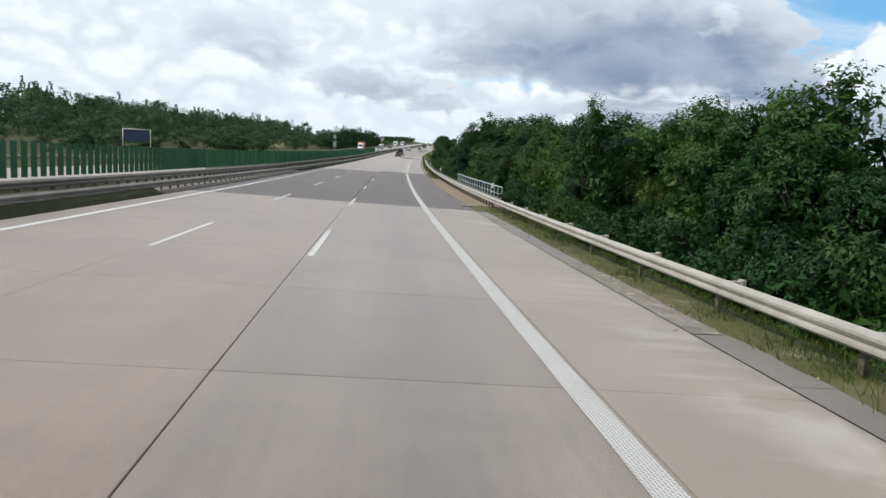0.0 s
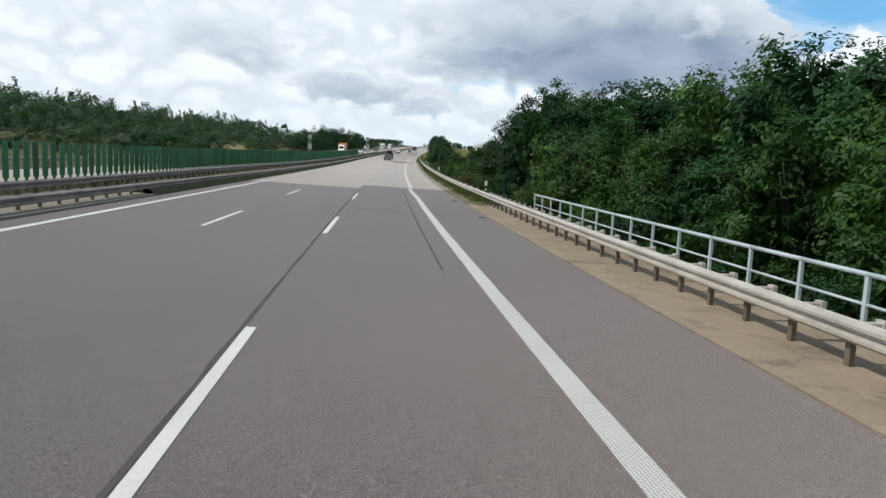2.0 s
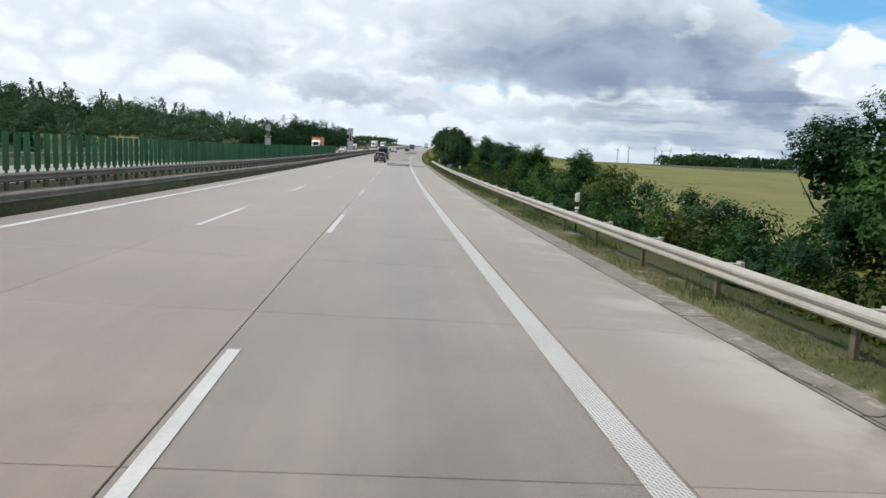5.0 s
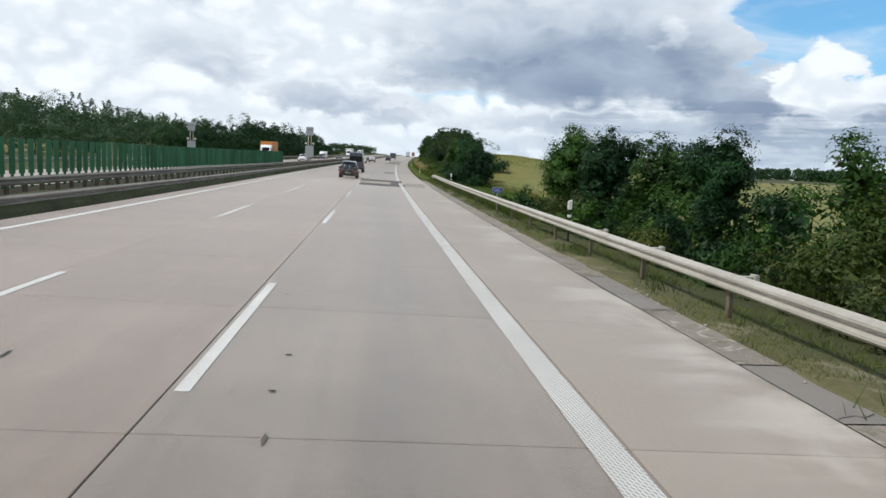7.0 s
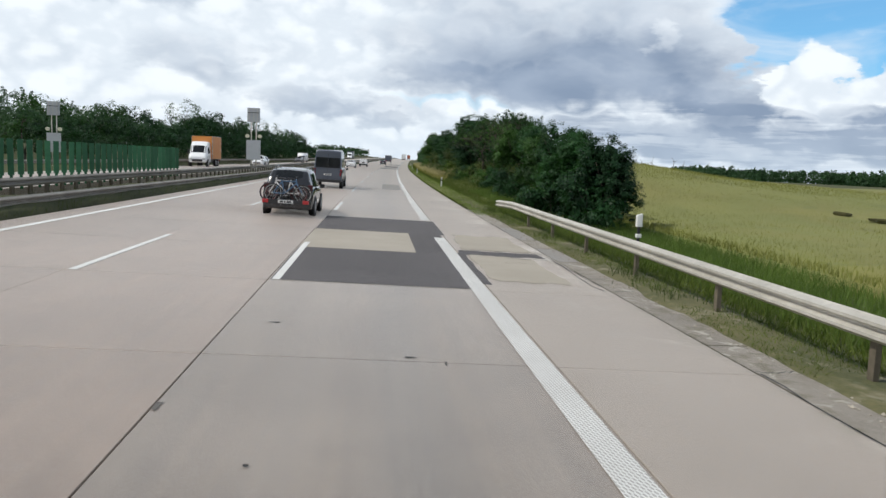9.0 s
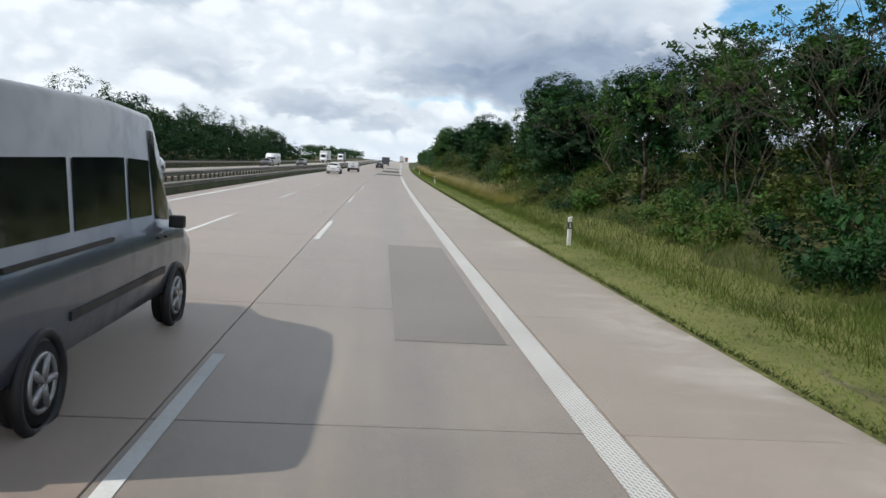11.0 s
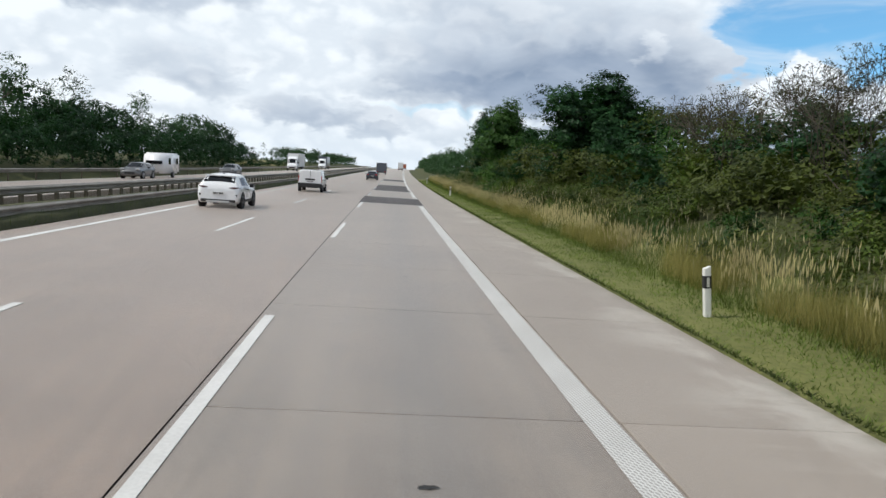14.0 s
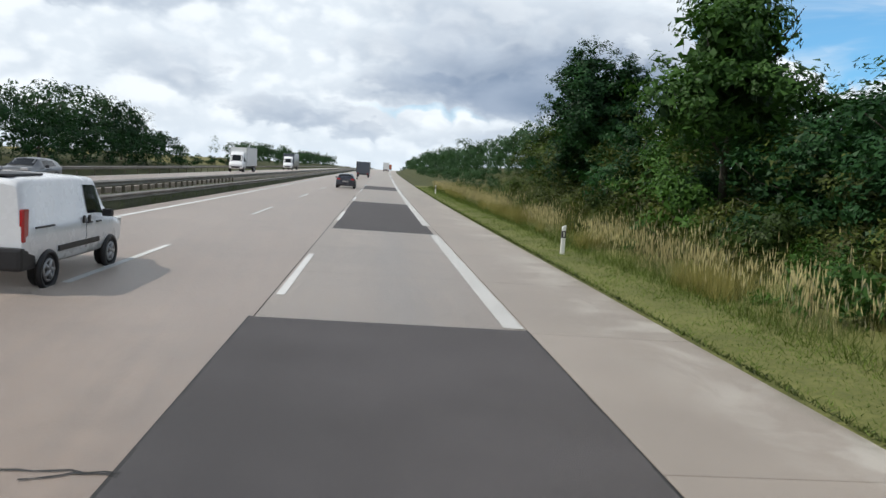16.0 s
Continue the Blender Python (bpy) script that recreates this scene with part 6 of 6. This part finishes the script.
CARRY = stand(229.7, -5.1)
bicycle("blue and yellow bicycle strapped on the rear carrier", CARRY @ pose(0.05, -0.42, 0.5), glossy("blue_frame", (0.07, 0.15, 0.26), 0.35), glossy("pale_rim", (0.6, 0.6, 0.58), 0.3))
bicycle("red and white bicycle strapped on the rear carrier", CARRY @ pose(-0.12, -0.18, 0.5, 0, 0, 180), glossy("white_frame", (0.7, 0.68, 0.68), 0.3), glossy("red_rim", (0.22, 0.045, 0.045), 0.4))

VAN = ((0.0, 0.5, 1.3, 2.50, 0.96, 0.80), (0.06, 0.42, 1.3, 2.58, 0.99, 0.84), (0.4, 0.4, 1.3, 2.62, 0.995, 0.86), (3.0, 0.4, 1.3, 2.64, 0.995, 0.86), (4.2, 0.4, 1.28, 2.58, 0.99, 0.82), (4.6, 0.4, 1.26, 2.3, 0.985, 0.78),
       (5.25, 0.4, 1.2, 1.36, 0.97, 0.76), (5.75, 0.42, 1.0, 1.14, 0.93, 0.7), (5.95, 0.5, 0.85, 0.98, 0.85, 0.62))
van = car("van", "dark blue-grey high-roofed passenger van with tinted windows", "van", VAN, GREY_PAINT, stand(254.6, -5.5), (1.1, 4.85), 0.35, ((4.1, 4.75, -0.12),), None, (4.62, 5.2), 0.985, (0.80, 0.97, 0.85, 1.35))
for s in (-1, 1):
    block("rear_window", (s * 0.42 - 0.405, -0.02, 1.42), (s * 0.42 + 0.405, 0.02, 2.12), GLASS, van, 0.03, "dark rear door window")
    for y0, y1 in ((0.35, 1.7), (1.82, 3.1), (3.22, 3.95)):
        child("side_window", pane("side_window", VAN, y0, y1, s, 0.12, 0.62, GLASS, 0.0), van, "dark tinted window")
block("bumper", (-0.93, -0.1, 0.42), (0.93, 0.06, 0.62), BLACK, van, 0.04, "black rear bumper")
number_plate(van, -0.02, 0.95)
block("door_gap", (-0.008, -0.006, 0.65), (0.008, 0.02, 2.4), BLACK, van, 0.0)
for s in (-1, 1):
    block("side_strip", (s * 0.99 - 0.02, 1.6, 0.72), (s * 0.99 + 0.02, 4.3, 0.8), BLACK, van, 0.01)
    block("slide_rail", (s * 0.985 - 0.015, 0.5, 1.28), (s * 0.985 + 0.015, 2.6, 1.32), BLACK, van, 0.005)

PUMA = ((0.0, 0.36, 0.66, 0.80, 0.78, 0.70), (0.05, 0.28, 0.84, 0.97, 0.86, 0.76), (0.12, 0.24, 0.96, 1.08, 0.89, 0.75), (0.26, 0.22, 0.98, 1.24, 0.895, 0.71), (0.46, 0.21, 0.98, 1.38, 0.90, 0.66), (0.8, 0.2, 0.98, 1.45, 0.90, 0.64), (1.7, 0.2, 0.95, 1.49, 0.90, 0.65),
        (2.35, 0.2, 0.92, 1.44, 0.90, 0.63), (3.15, 0.2, 0.88, 0.98, 0.90, 0.68), (3.85, 0.24, 0.78, 0.90, 0.87, 0.66), (4.1, 0.3, 0.6, 0.74, 0.78, 0.58), (4.18, 0.4, 0.5, 0.6, 0.66, 0.5))
puma = car("car", "white small crossover car with black trim and alloy wheels", "car", PUMA, WHITE_PAINT, stand(352.0, -9.35), (0.78, 3.37), 0.33,
           ((0.78, 1.45, 0.12), (1.52, 2.25, -0.1)), (0.16, 0.43, 0.95), (2.42, 3.08), 0.9, (0.40, 0.90, 0.84, 0.97), tail=DARK_LAMP, oval=True, rim=glossy("dark_alloy", (0.10, 0.10, 0.105), 0.3, 0.7))
block("lower_bumper", (-0.74, -0.02, 0.27), (0.74, 0.12, 0.40), BLACK, puma, 0.055, "black lower bumper")
block("skid_plate", (-0.5, -0.05, 0.25), (0.5, 0.04, 0.335), glossy("pale_trim", (0.5, 0.5, 0.5), 0.4), puma, 0.02, "pale trim")
number_plate(puma, -0.02, 0.66)
block("spoiler", (-0.62, 0.3, 1.385), (0.62, 0.72, 1.435), WHITE_PAINT, puma, 0.015)
block("emblem", (-0.07, 0.045, 0.89), (0.07, 0.09, 0.93), BLACK, puma, 0.01, "dark oval badge shape")
for s in (-1, 1):
    block("reflector", (s * 0.76 - 0.05, 0.0, 0.52), (s * 0.76 + 0.05, 0.08, 0.64), BLACK, puma, 0.02, "dark reflector pocket")
    block("sill", (s * 0.885 - 0.02, 1.1, 0.28), (s * 0.885 + 0.02, 2.95, 0.38), BLACK, puma, 0.01)
bm = bmesh.new()
box(bm, (-0.02, 1.0, 1.44), (0.02, 1.12, 1.53), 0.01)
child("aerial", bm_mesh("aerial", bm, BLACK), puma)

DOBLO = ((0.0, 0.46, 1.1, 1.74, 0.87, 0.78), (0.05, 0.4, 1.1, 1.82, 0.90, 0.80), (0.4, 0.36, 1.1, 1.85, 0.915, 0.80), (2.0, 0.34, 1.1, 1.86, 0.92, 0.80), (2.9, 0.34, 1.08, 1.83, 0.92, 0.78), (3.15, 0.34, 1.06, 1.70, 0.915, 0.74),
         (3.7, 0.34, 1.02, 1.14, 0.91, 0.74), (4.2, 0.36, 0.88, 1.0, 0.87, 0.68), (4.36, 0.4, 0.7, 0.82, 0.78, 0.6), (4.42, 0.46, 0.6, 0.7, 0.68, 0.5))
doblo = car("van", "white compact delivery van with black bumper corners", "van", DOBLO, WHITE_PAINT, stand(376.8, -8.12) @ Matrix.Diagonal((1, 1, 0.92, 1)), (0.78, 3.48), 0.285, ((2.45, 3.2, -0.14),), None, (3.2, 3.66), 0.92, (0.83, 0.90, 0.82, 1.36))
block("bumper", (-0.90, -0.08, 0.36), (0.90, 0.42, 0.74), BLACK, doblo, 0.06, "black rear bumper")
block("door_gap", (-0.006, -0.006, 0.76), (0.006, 0.02, 1.75), BLACK, doblo)
block("badge_panel", (-0.36, -0.012, 0.98), (0.36, 0.02, 1.12), BLACK, doblo, 0.02, "black badge panel with a plain round shape")
number_plate(doblo, -0.03, 0.88)
for s in (-1, 1):
    block("rub_strip", (s * 0.915 - 0.02, 1.15, 0.56), (s * 0.915 + 0.02, 2.9, 0.66), BLACK, doblo, 0.01, "black rub strip")
    block("slide_rail", (s * 0.915 - 0.012, 0.35, 1.02), (s * 0.915 + 0.012, 1.0, 1.05), BLACK, doblo, 0.004)
    block("door_line", (s * 0.922 - 0.003, 2.288, 0.5), (s * 0.922 + 0.003, 2.294, 1.06), GREY_PAINT, doblo, 0.0)
    block("handle", (s * 0.93 - 0.015, 2.12, 0.98), (s * 0.93 + 0.015, 2.2, 1.12), BLACK, doblo, 0.01, "black door handle")
    block("handle", (s * 0.93 - 0.015, 2.36, 0.98), (s * 0.93 + 0.015, 2.44, 1.12), BLACK, doblo, 0.01, "black door handle")
block("roof_panel", (-0.6, 0.1, 1.86), (0.6, 1.3, 1.895), BLACK, doblo, 0.015, "dark roof panel")

# traffic further on and on the opposite carriageway
HATCH = tuple((y, zb, zl, zt - 0.06 if zt > 1.3 else zt, wb, wt) for y, zb, zl, zt, wb, wt in PUMA)


def plain_car(label, paint, at):
    c = car("car", label, "car", HATCH, paint, at, (0.78, 3.37), 0.32, ((0.78, 1.45, 0.12), (1.52, 2.25, -0.1)), (0.2, 0.62, 0.95), (2.42, 3.08), 0.9, (0.5, 0.83, 0.82, 0.96))
    number_plate(c, -0.02, 0.66)
    block("grille", (-0.42, 4.1, 0.42), (0.42, 4.2, 0.58), BLACK, c, 0.02, "black grille")
    return c


plain_car("dark hatchback driving far ahead in the middle lane", DARK_PAINT, stand(438, -5.3))
plain_car("grey hatchback on the opposite carriageway", SILVER_PAINT, stand(409, -20.6, turn=180))
plain_car("silver car towing a white caravan", SILVER_PAINT, stand(388.6, -24.2, turn=180))
plain_car("white car on the opposite carriageway beside the orange truck", WHITE_PAINT, stand(303, -18.0, turn=180))

caravan = thing("caravan", "white touring caravan behind a silver car", "caravan", "traffic on the motorway", at=stand(395.8, -24.2, turn=180))
bm = bmesh.new()
box(bm, (-1.08, 0.4, 0.42), (1.08, 5.0, 2.36))
bmesh.ops.bevel(bm, geom=bm.edges[:], offset=0.16, segments=3, affect="EDGES")
for v in bm.verts:
    if v.co.y > 4.0:
        v.co.y -= max(0, v.co.z - 1.3) ** 2 * 0.62
child("body", bm_mesh("body", bm, WHITE_PAINT, True), caravan)
for s in (-1, 1):
    for y in (0.9, 3.3):
        block("window", (s * 1.08 - 0.015, y, 1.3), (s * 1.08 + 0.015, y + 0.7, 1.9), GLASS, caravan, 0.01, "dark window")
    wheel(caravan, s * 0.98, 2.4, 0.32)
block("window", (-0.75, 4.82, 1.3), (0.75, 4.96, 1.62), GLASS, caravan, 0.02, "dark front window")
bm = bmesh.new()
rod(bm, (-0.5, 5.1, 0.5), (0, 6.4, 0.48), 0.04)
rod(bm, (0.5, 5.1, 0.5), (0, 6.4, 0.48), 0.04)
child("drawbar", bm_mesh("drawbar", bm, BLACK), caravan)


def truck(label, cab, box_paint, at, long=7.0, high=3.6, low=0.95):
    """A lorry: cab with screen, lamps and mirrors, and a box behind it."""
    ob = thing("truck", label, "truck", "traffic on the motorway", at=at)
    CAB = ((0.0, 0.5, 1.6, high * 0.80, 1.08, 0.98), (0.9, 0.5, 1.6, high * 0.82, 1.1, 0.98), (1.5, 0.5, 1.55, high * 0.68, 1.1, 0.95), (1.95, 0.5, 1.45, 1.62, 1.08, 0.9), (2.3, 0.52, 1.15, 1.3, 1.02, 0.84), (2.42, 0.6, 1.0, 1.1, 0.95, 0.75))
    cabo = child("cab", body_mesh("cab", CAB, cab), ob, at=pose(0, long, 0))
    child("windscreen", pane("windscreen", CAB, 1.5, 1.92, 0, hi=0.98), cabo, "dark windscreen")
    for s in (-1, 1):
        child("side_window", pane("side_window", CAB, 0.8, 1.5, s, 0.08, 0.6, GLASS, -0.1), cabo, "dark side window")
        block("headlamp", (s * 0.78 - 0.16, 2.3, 0.82), (s * 0.78 + 0.16, 2.44, 1.02), CLEAR_LAMP, cabo, 0.03)
        block("mirror", (s * 1.22 - 0.1, 1.55, 1.6), (s * 1.22 + 0.1, 1.65, 2.0), BLACK, cabo, 0.03)
    block("grille", (-0.6, 2.38, 0.62), (0.6, 2.47, 0.9), BLACK, cabo, 0.02, "black grille")
    bm = bmesh.new()
    box(bm, (-1.24, 0.0, low), (1.24, long + 0.1, high), 0.03)
    child("box", bm_mesh("box", bm, box_paint), ob)
    bm = bmesh.new()
    for x in (-1.24, 1.24):
        for y in (0.0, long + 0.1):
            rod(bm, (x, y, low), (x, y, high), 0.035, 6)
        rod(bm, (x, 0, high), (x, long + 0.1, high), 0.03, 6)
    child("box_trim", bm_mesh("box_trim", bm, CHROME), ob, "pale corner profiles")
    block("chassis", (-0.5, 0.1, 0.5), (0.5, long + 0.6, low + 0.02), BLACK, ob, 0.02)
    block("underrun_bar", (-1.1, 0.0, 0.45), (1.1, 0.12, 0.62), BLACK, ob, 0.02)
    for s in (-1, 1):
        for y in (1.2, 2.3, long + 1.6):
            wheel(ob, s * 1.0, y, 0.46, 0.28)
        block("tail_lamp", (s * 0.9 - 0.18, -0.02, 0.66), (s * 0.9 + 0.18, 0.06, 0.8), RED_LAMP, ob, 0.01)
    return ob


truck("white-cabbed delivery truck with an orange box body", WHITE_PAINT, ORANGE, stand(301.0, -24.2, turn=180), 4.6, 3.7)
truck("white truck far along the opposite carriageway", WHITE_PAINT, WHITE_BOX, stand(492, -24.0, turn=180), 9.0, 3.8)
truck("white truck with a blue-grey box far along the opposite carriageway", WHITE_PAINT, GREY_PAINT, stand(552, -24.0, turn=180), 9.0, 3.8)
truck("red box truck far ahead in the slow lane", WHITE_PAINT, RED_BOX, stand(880, -1.85), 9.0, 3.9)
truck("grey box truck far ahead in the middle lane", GREY_PAINT, GREY_PAINT, stand(505, -5.5), 4.5, 2.9, 0.7)
truck("white truck far ahead in the slow lane", WHITE_PAINT, WHITE_BOX, stand(690, -1.9), 9.0, 3.9)

# ---- signs ----
BLUE = glossy("sign_blue", (0.02, 0.07, 0.32), 0.4)
sign = thing("distance_sign", "small blue kilometre sign with white figures on a thin post", "sign", at=stand(193.8, 4.35, -0.1, tilt=False))
block("panel", (-0.26, -0.012, 0.95), (0.26, 0.012, 1.21), BLUE, sign, 0.006, "blue panel")
block("border", (-0.275, 0.0, 0.935), (0.275, 0.008, 1.225), PLASTIC_WHITE, sign, 0.003, "white border")
bm = bmesh.new()
rod(bm, (0, 0.03, -0.5), (0, 0.03, 1.2), 0.025, 10)
child("post", bm_mesh("post", bm, ZINC, True), sign)
for text, x, size in (("163.", -0.2, 0.2), ("0", 0.135, 0.14)):
    cu = bpy.data.curves.new("figures", "FONT")
    cu.body, cu.size, cu.extrude = text, size, 0.002
    tmp = new("figures", cu)
    me = bpy.data.meshes.new_from_object(tmp.evaluated_get(bpy.context.evaluated_depsgraph_get()))
    bpy.data.objects.remove(tmp)
    me.materials.append(PLASTIC_WHITE)
    child("figures", me, sign, "white figures", pose(x, -0.016, 1.01, 90, 0, 0))

PANEL_BACK = glossy("panel_grey", (0.42, 0.44, 0.46), 0.45, 0.3)


def message_sign(s, u):
    ob = thing("message_sign", "grey variable message sign on a pole with round lamps", "traffic sign", "message signs", at=stand(s, u, 0, tilt=False))
    bm = bmesh.new()
    for x in (-0.22, 0.22):
        rod(bm, (x, 0.1, -0.3), (x, 0.1, 5.8), 0.05)
    child("poles", bm_mesh("poles", bm, ZINC, True), ob)
    block("display", (-0.55, -0.12, 4.7), (0.55, 0.05, 5.95), PANEL_BACK, ob, 0.03, "pale grey display housing")
    for x in (-0.36, 0.0, 0.36):
        block("housing_rib", (x - 0.02, -0.15, 4.75), (x + 0.02, -0.11, 5.9), ZINC, ob)
    block("display_bar", (-0.5, -0.15, 5.5), (0.5, -0.11, 5.56), BLACK, ob)
    block("lower_panel", (-0.62, -0.1, 1.35), (0.62, 0.05, 3.1), PANEL_BACK, ob, 0.02, "pale grey lower panel")
    for x in (-0.55, 0.55):
        bm = bmesh.new()
        rod(bm, (x, -0.1, 3.45), (x, 0.1, 3.45), 0.17, 20)
        child("lamp", bm_mesh("lamp", bm, glossy("lamp_lens", (0.62, 0.6, 0.45), 0.3)), ob, "round pale lamp")


message_sign(271, -13.4)
message_sign(274, -32.0)
board = thing("direction_board", "dark blue direction board on two grey posts", "traffic sign", at=stand(81.5, -35, 0, tilt=False))
block("panel", (-1.5, -0.06, 2.2), (1.5, 0.0, 3.6), glossy("board_blue", (0.02, 0.035, 0.10), 0.5), board, 0.02)
for x in (-1.75, 1.75):
    bm = bmesh.new()
    rod(bm, (x, 0.05, -0.5), (x, 0.05, 3.7), 0.06)
    child("post", bm_mesh("post", bm, ZINC, True), board)
bm = bmesh.new()
rod(bm, (-1.75, 0.05, 3.7), (1.75, 0.05, 3.7), 0.06)
child("crossbar", bm_mesh("crossbar", bm, ZINC, True), board)

# ---- things on the horizon ----
TURBINE = glossy("turbine_white", (0.26, 0.28, 0.31), 0.5)
for k, (s, u) in enumerate(((2350, 520), (2350, 553), (2350, 631), (2350, 651), (2350, 677), (2350, 743), (2350, 770))):
    ob = thing("wind_turbine", "distant pale grey wind turbine with three blades", "wind turbine", "wind farm", at=pose(*place(s, u, float(ground_level(s, u)) + 2 + 5 * (k % 3)), 0, 0, 12))
    bm = bmesh.new()
    rod(bm, (0, 0, -18), (0, 0, 40), 1.5, 12, 0.9)
    child("tower", bm_mesh("tower", bm, TURBINE, True), ob)
    block("nacelle", (-0.8, -2.0, 39.2), (0.8, 2.5, 41.0), TURBINE, ob, 0.3)
    for b in range(3):
        a = 0.5 + k + b * 2.094
        bm = bmesh.new()
        rod(bm, (0, -2.3, 40), (math.sin(a) * 17, -2.3, 40 + math.cos(a) * 17), 0.8, 6, 0.2)
        child("blade", bm_mesh("blade", bm, TURBINE, True), ob)

# ---- small marks on the road ----
def blot(name, label, s, u, w, l, seed, material=STAIN):
    """A flat irregular mark of tar, oil or dirt."""
    rng = np.random.default_rng(seed)
    a = np.linspace(0, 2 * math.pi, 15)[:-1]
    r = 0.6 + 0.55 * rng.random(14)
    ss, uu = s + np.sin(a) * r * l * 0.28, u + np.cos(a) * r * w * 0.33
    pts = place(ss, uu, deck(uu) + 0.009)
    child(name, mesh_of(name, pts, [tuple(range(14))[::-1]], material), road, label)


for k, (s, u, w, l) in enumerate(((160.9, -2.75, 0.06, 0.5), (162.1, -2.85, 0.12, 0.12), (163.4, -2.85, 0.14, 0.12), (167, -3.3, 0.08, 0.15), (195.9, -2.0, 0.07, 0.45), (196, -1.7, 0.07, 0.45), (196, -2.6, 0.06, 0.3),
                                  (196, -0.55, 0.08, 0.7), (195.7, -3.9, 0.3, 0.3), (210.9, -1.1, 0.05, 0.4), (211.1, -1.5, 0.25, 0.12), (212.6, -3.2, 0.28, 0.1), (209.2, -3.75, 0.1, 0.5), (208.0, -2.8, 0.1, 0.1),
                                  (291.0, -0.75, 0.06, 0.12), (315.3, -4.2, 0.3, 0.2), (350.9, -1.45, 0.22, 0.12), (347.8, -1.5, 0.06, 0.4), (334.6, -1.6, 0.14, 0.12), (324.4, -1.7, 0.26, 0.14), 
                                  (100.8, -3.85, 0.25, 0.25), (106.5, -0.55, 0.05, 0.3), (341.1, -3.22, 0.06, 0.32), (341.1, -2.80, 0.07, 0.28), (341.2, -2.31, 0.07, 0.55), (341.1, -1.92, 0.07, 0.3), (341.1, -1.2, 0.1, 0.2), (341.15, -0.92, 0.12, 0.2), (341.1, -0.41, 0.1, 0.22), (3.0, -2.1, 0.07, 0.2), (3.0, -1.75, 0.05, 0.2), (3.0, -1.4, 0.05, 0.2), (-0.8, -0.45, 0.08, 0.1), (279.5, -4.2, 0.3, 0.2), (280.0, -3.0, 0.1, 0.5))):
    blot("stain", "small dark stain", s, u, w, l, 100 + k, TAR if k % 3 else STAIN)
IRON = surface("cast_iron", (0.045, 0.043, 0.04), (0.10, 0.092, 0.085), 0.7, 2.0, 20.0, 0.5)
bm = bmesh.new()
box(bm, (-0.17, -0.25, -0.02), (0.17, 0.25, 0.006))
for k in range(5):
    box(bm, (-0.14, -0.21 + k * 0.1, 0.004), (0.14, -0.16 + k * 0.1, 0.014))
DRAIN = bm_mesh("drain_cover", bm, IRON)
for s, u in ((35.3, 2.35), (64.5, 2.3), (76.8, 2.2), (24.4, 2.4)):
    child("drain_cover", DRAIN, road, "dark iron drain cover in the shoulder", stand(s, u))


def crack(seed, s, u, length, cross=True):
    rng = np.random.default_rng(seed)
    n = 9
    t = np.linspace(0, length, n)
    j = np.cumsum(rng.normal(size=n)) * 0.03
    ss, uu = (s + j, u + t) if cross else (s + t, u + j)
    w = 0.007 + 0.01 * rng.random(n)
    if cross:
        a, b = place(ss - w, uu, deck(uu) + 0.009), place(ss + w, uu, deck(uu) + 0.009)
        pts = np.stack([b, a], 1)
    else:
        a, b = place(ss, uu - w, deck(uu) + 0.009), place(ss, uu + w, deck(uu) + 0.009)
        pts = np.stack([a, b], 1)
    child("crack", grid_mesh("crack", pts, TAR, False), road, "thin dark crack")


crack(1, 199.1, -2.3, 1.45)
crack(5, 200.6, 0.2, 0.6)
crack(15, 370.7, -4.7, 0.9)
crack(16, 370.5, -4.4, 0.6)
crack(6, 351.6, -5.9, 0.7)
crack(7, 161.5, -5.6, 1.6, False)
crack(9, 229.5, 0.8, 1.4)
crack(2, 226.6, 1.3, 0.75)
crack(11, 222.1, 0.4, 2.3)
crack(12, 219.9, 1.15, 0.7)
crack(13, 216.5, 2.42, 4.4, False)
crack(14, 220.9, 1.3, 1.1)
for k, (s, l) in enumerate(((93, 6), (101, 5), (112, 7), (126, 6), (140, 8), (157, 6), (168, 7), (183, 8), (196, 9), (207, 8), (217, 9), (228, 7))):
    crack(30 + k, s, 2.62, l * 0.5, False)
for k in range(34):
    crack(60 + k, 95 + k * 4.1 + 1.3 * (k % 3), 2.62, 0.5)
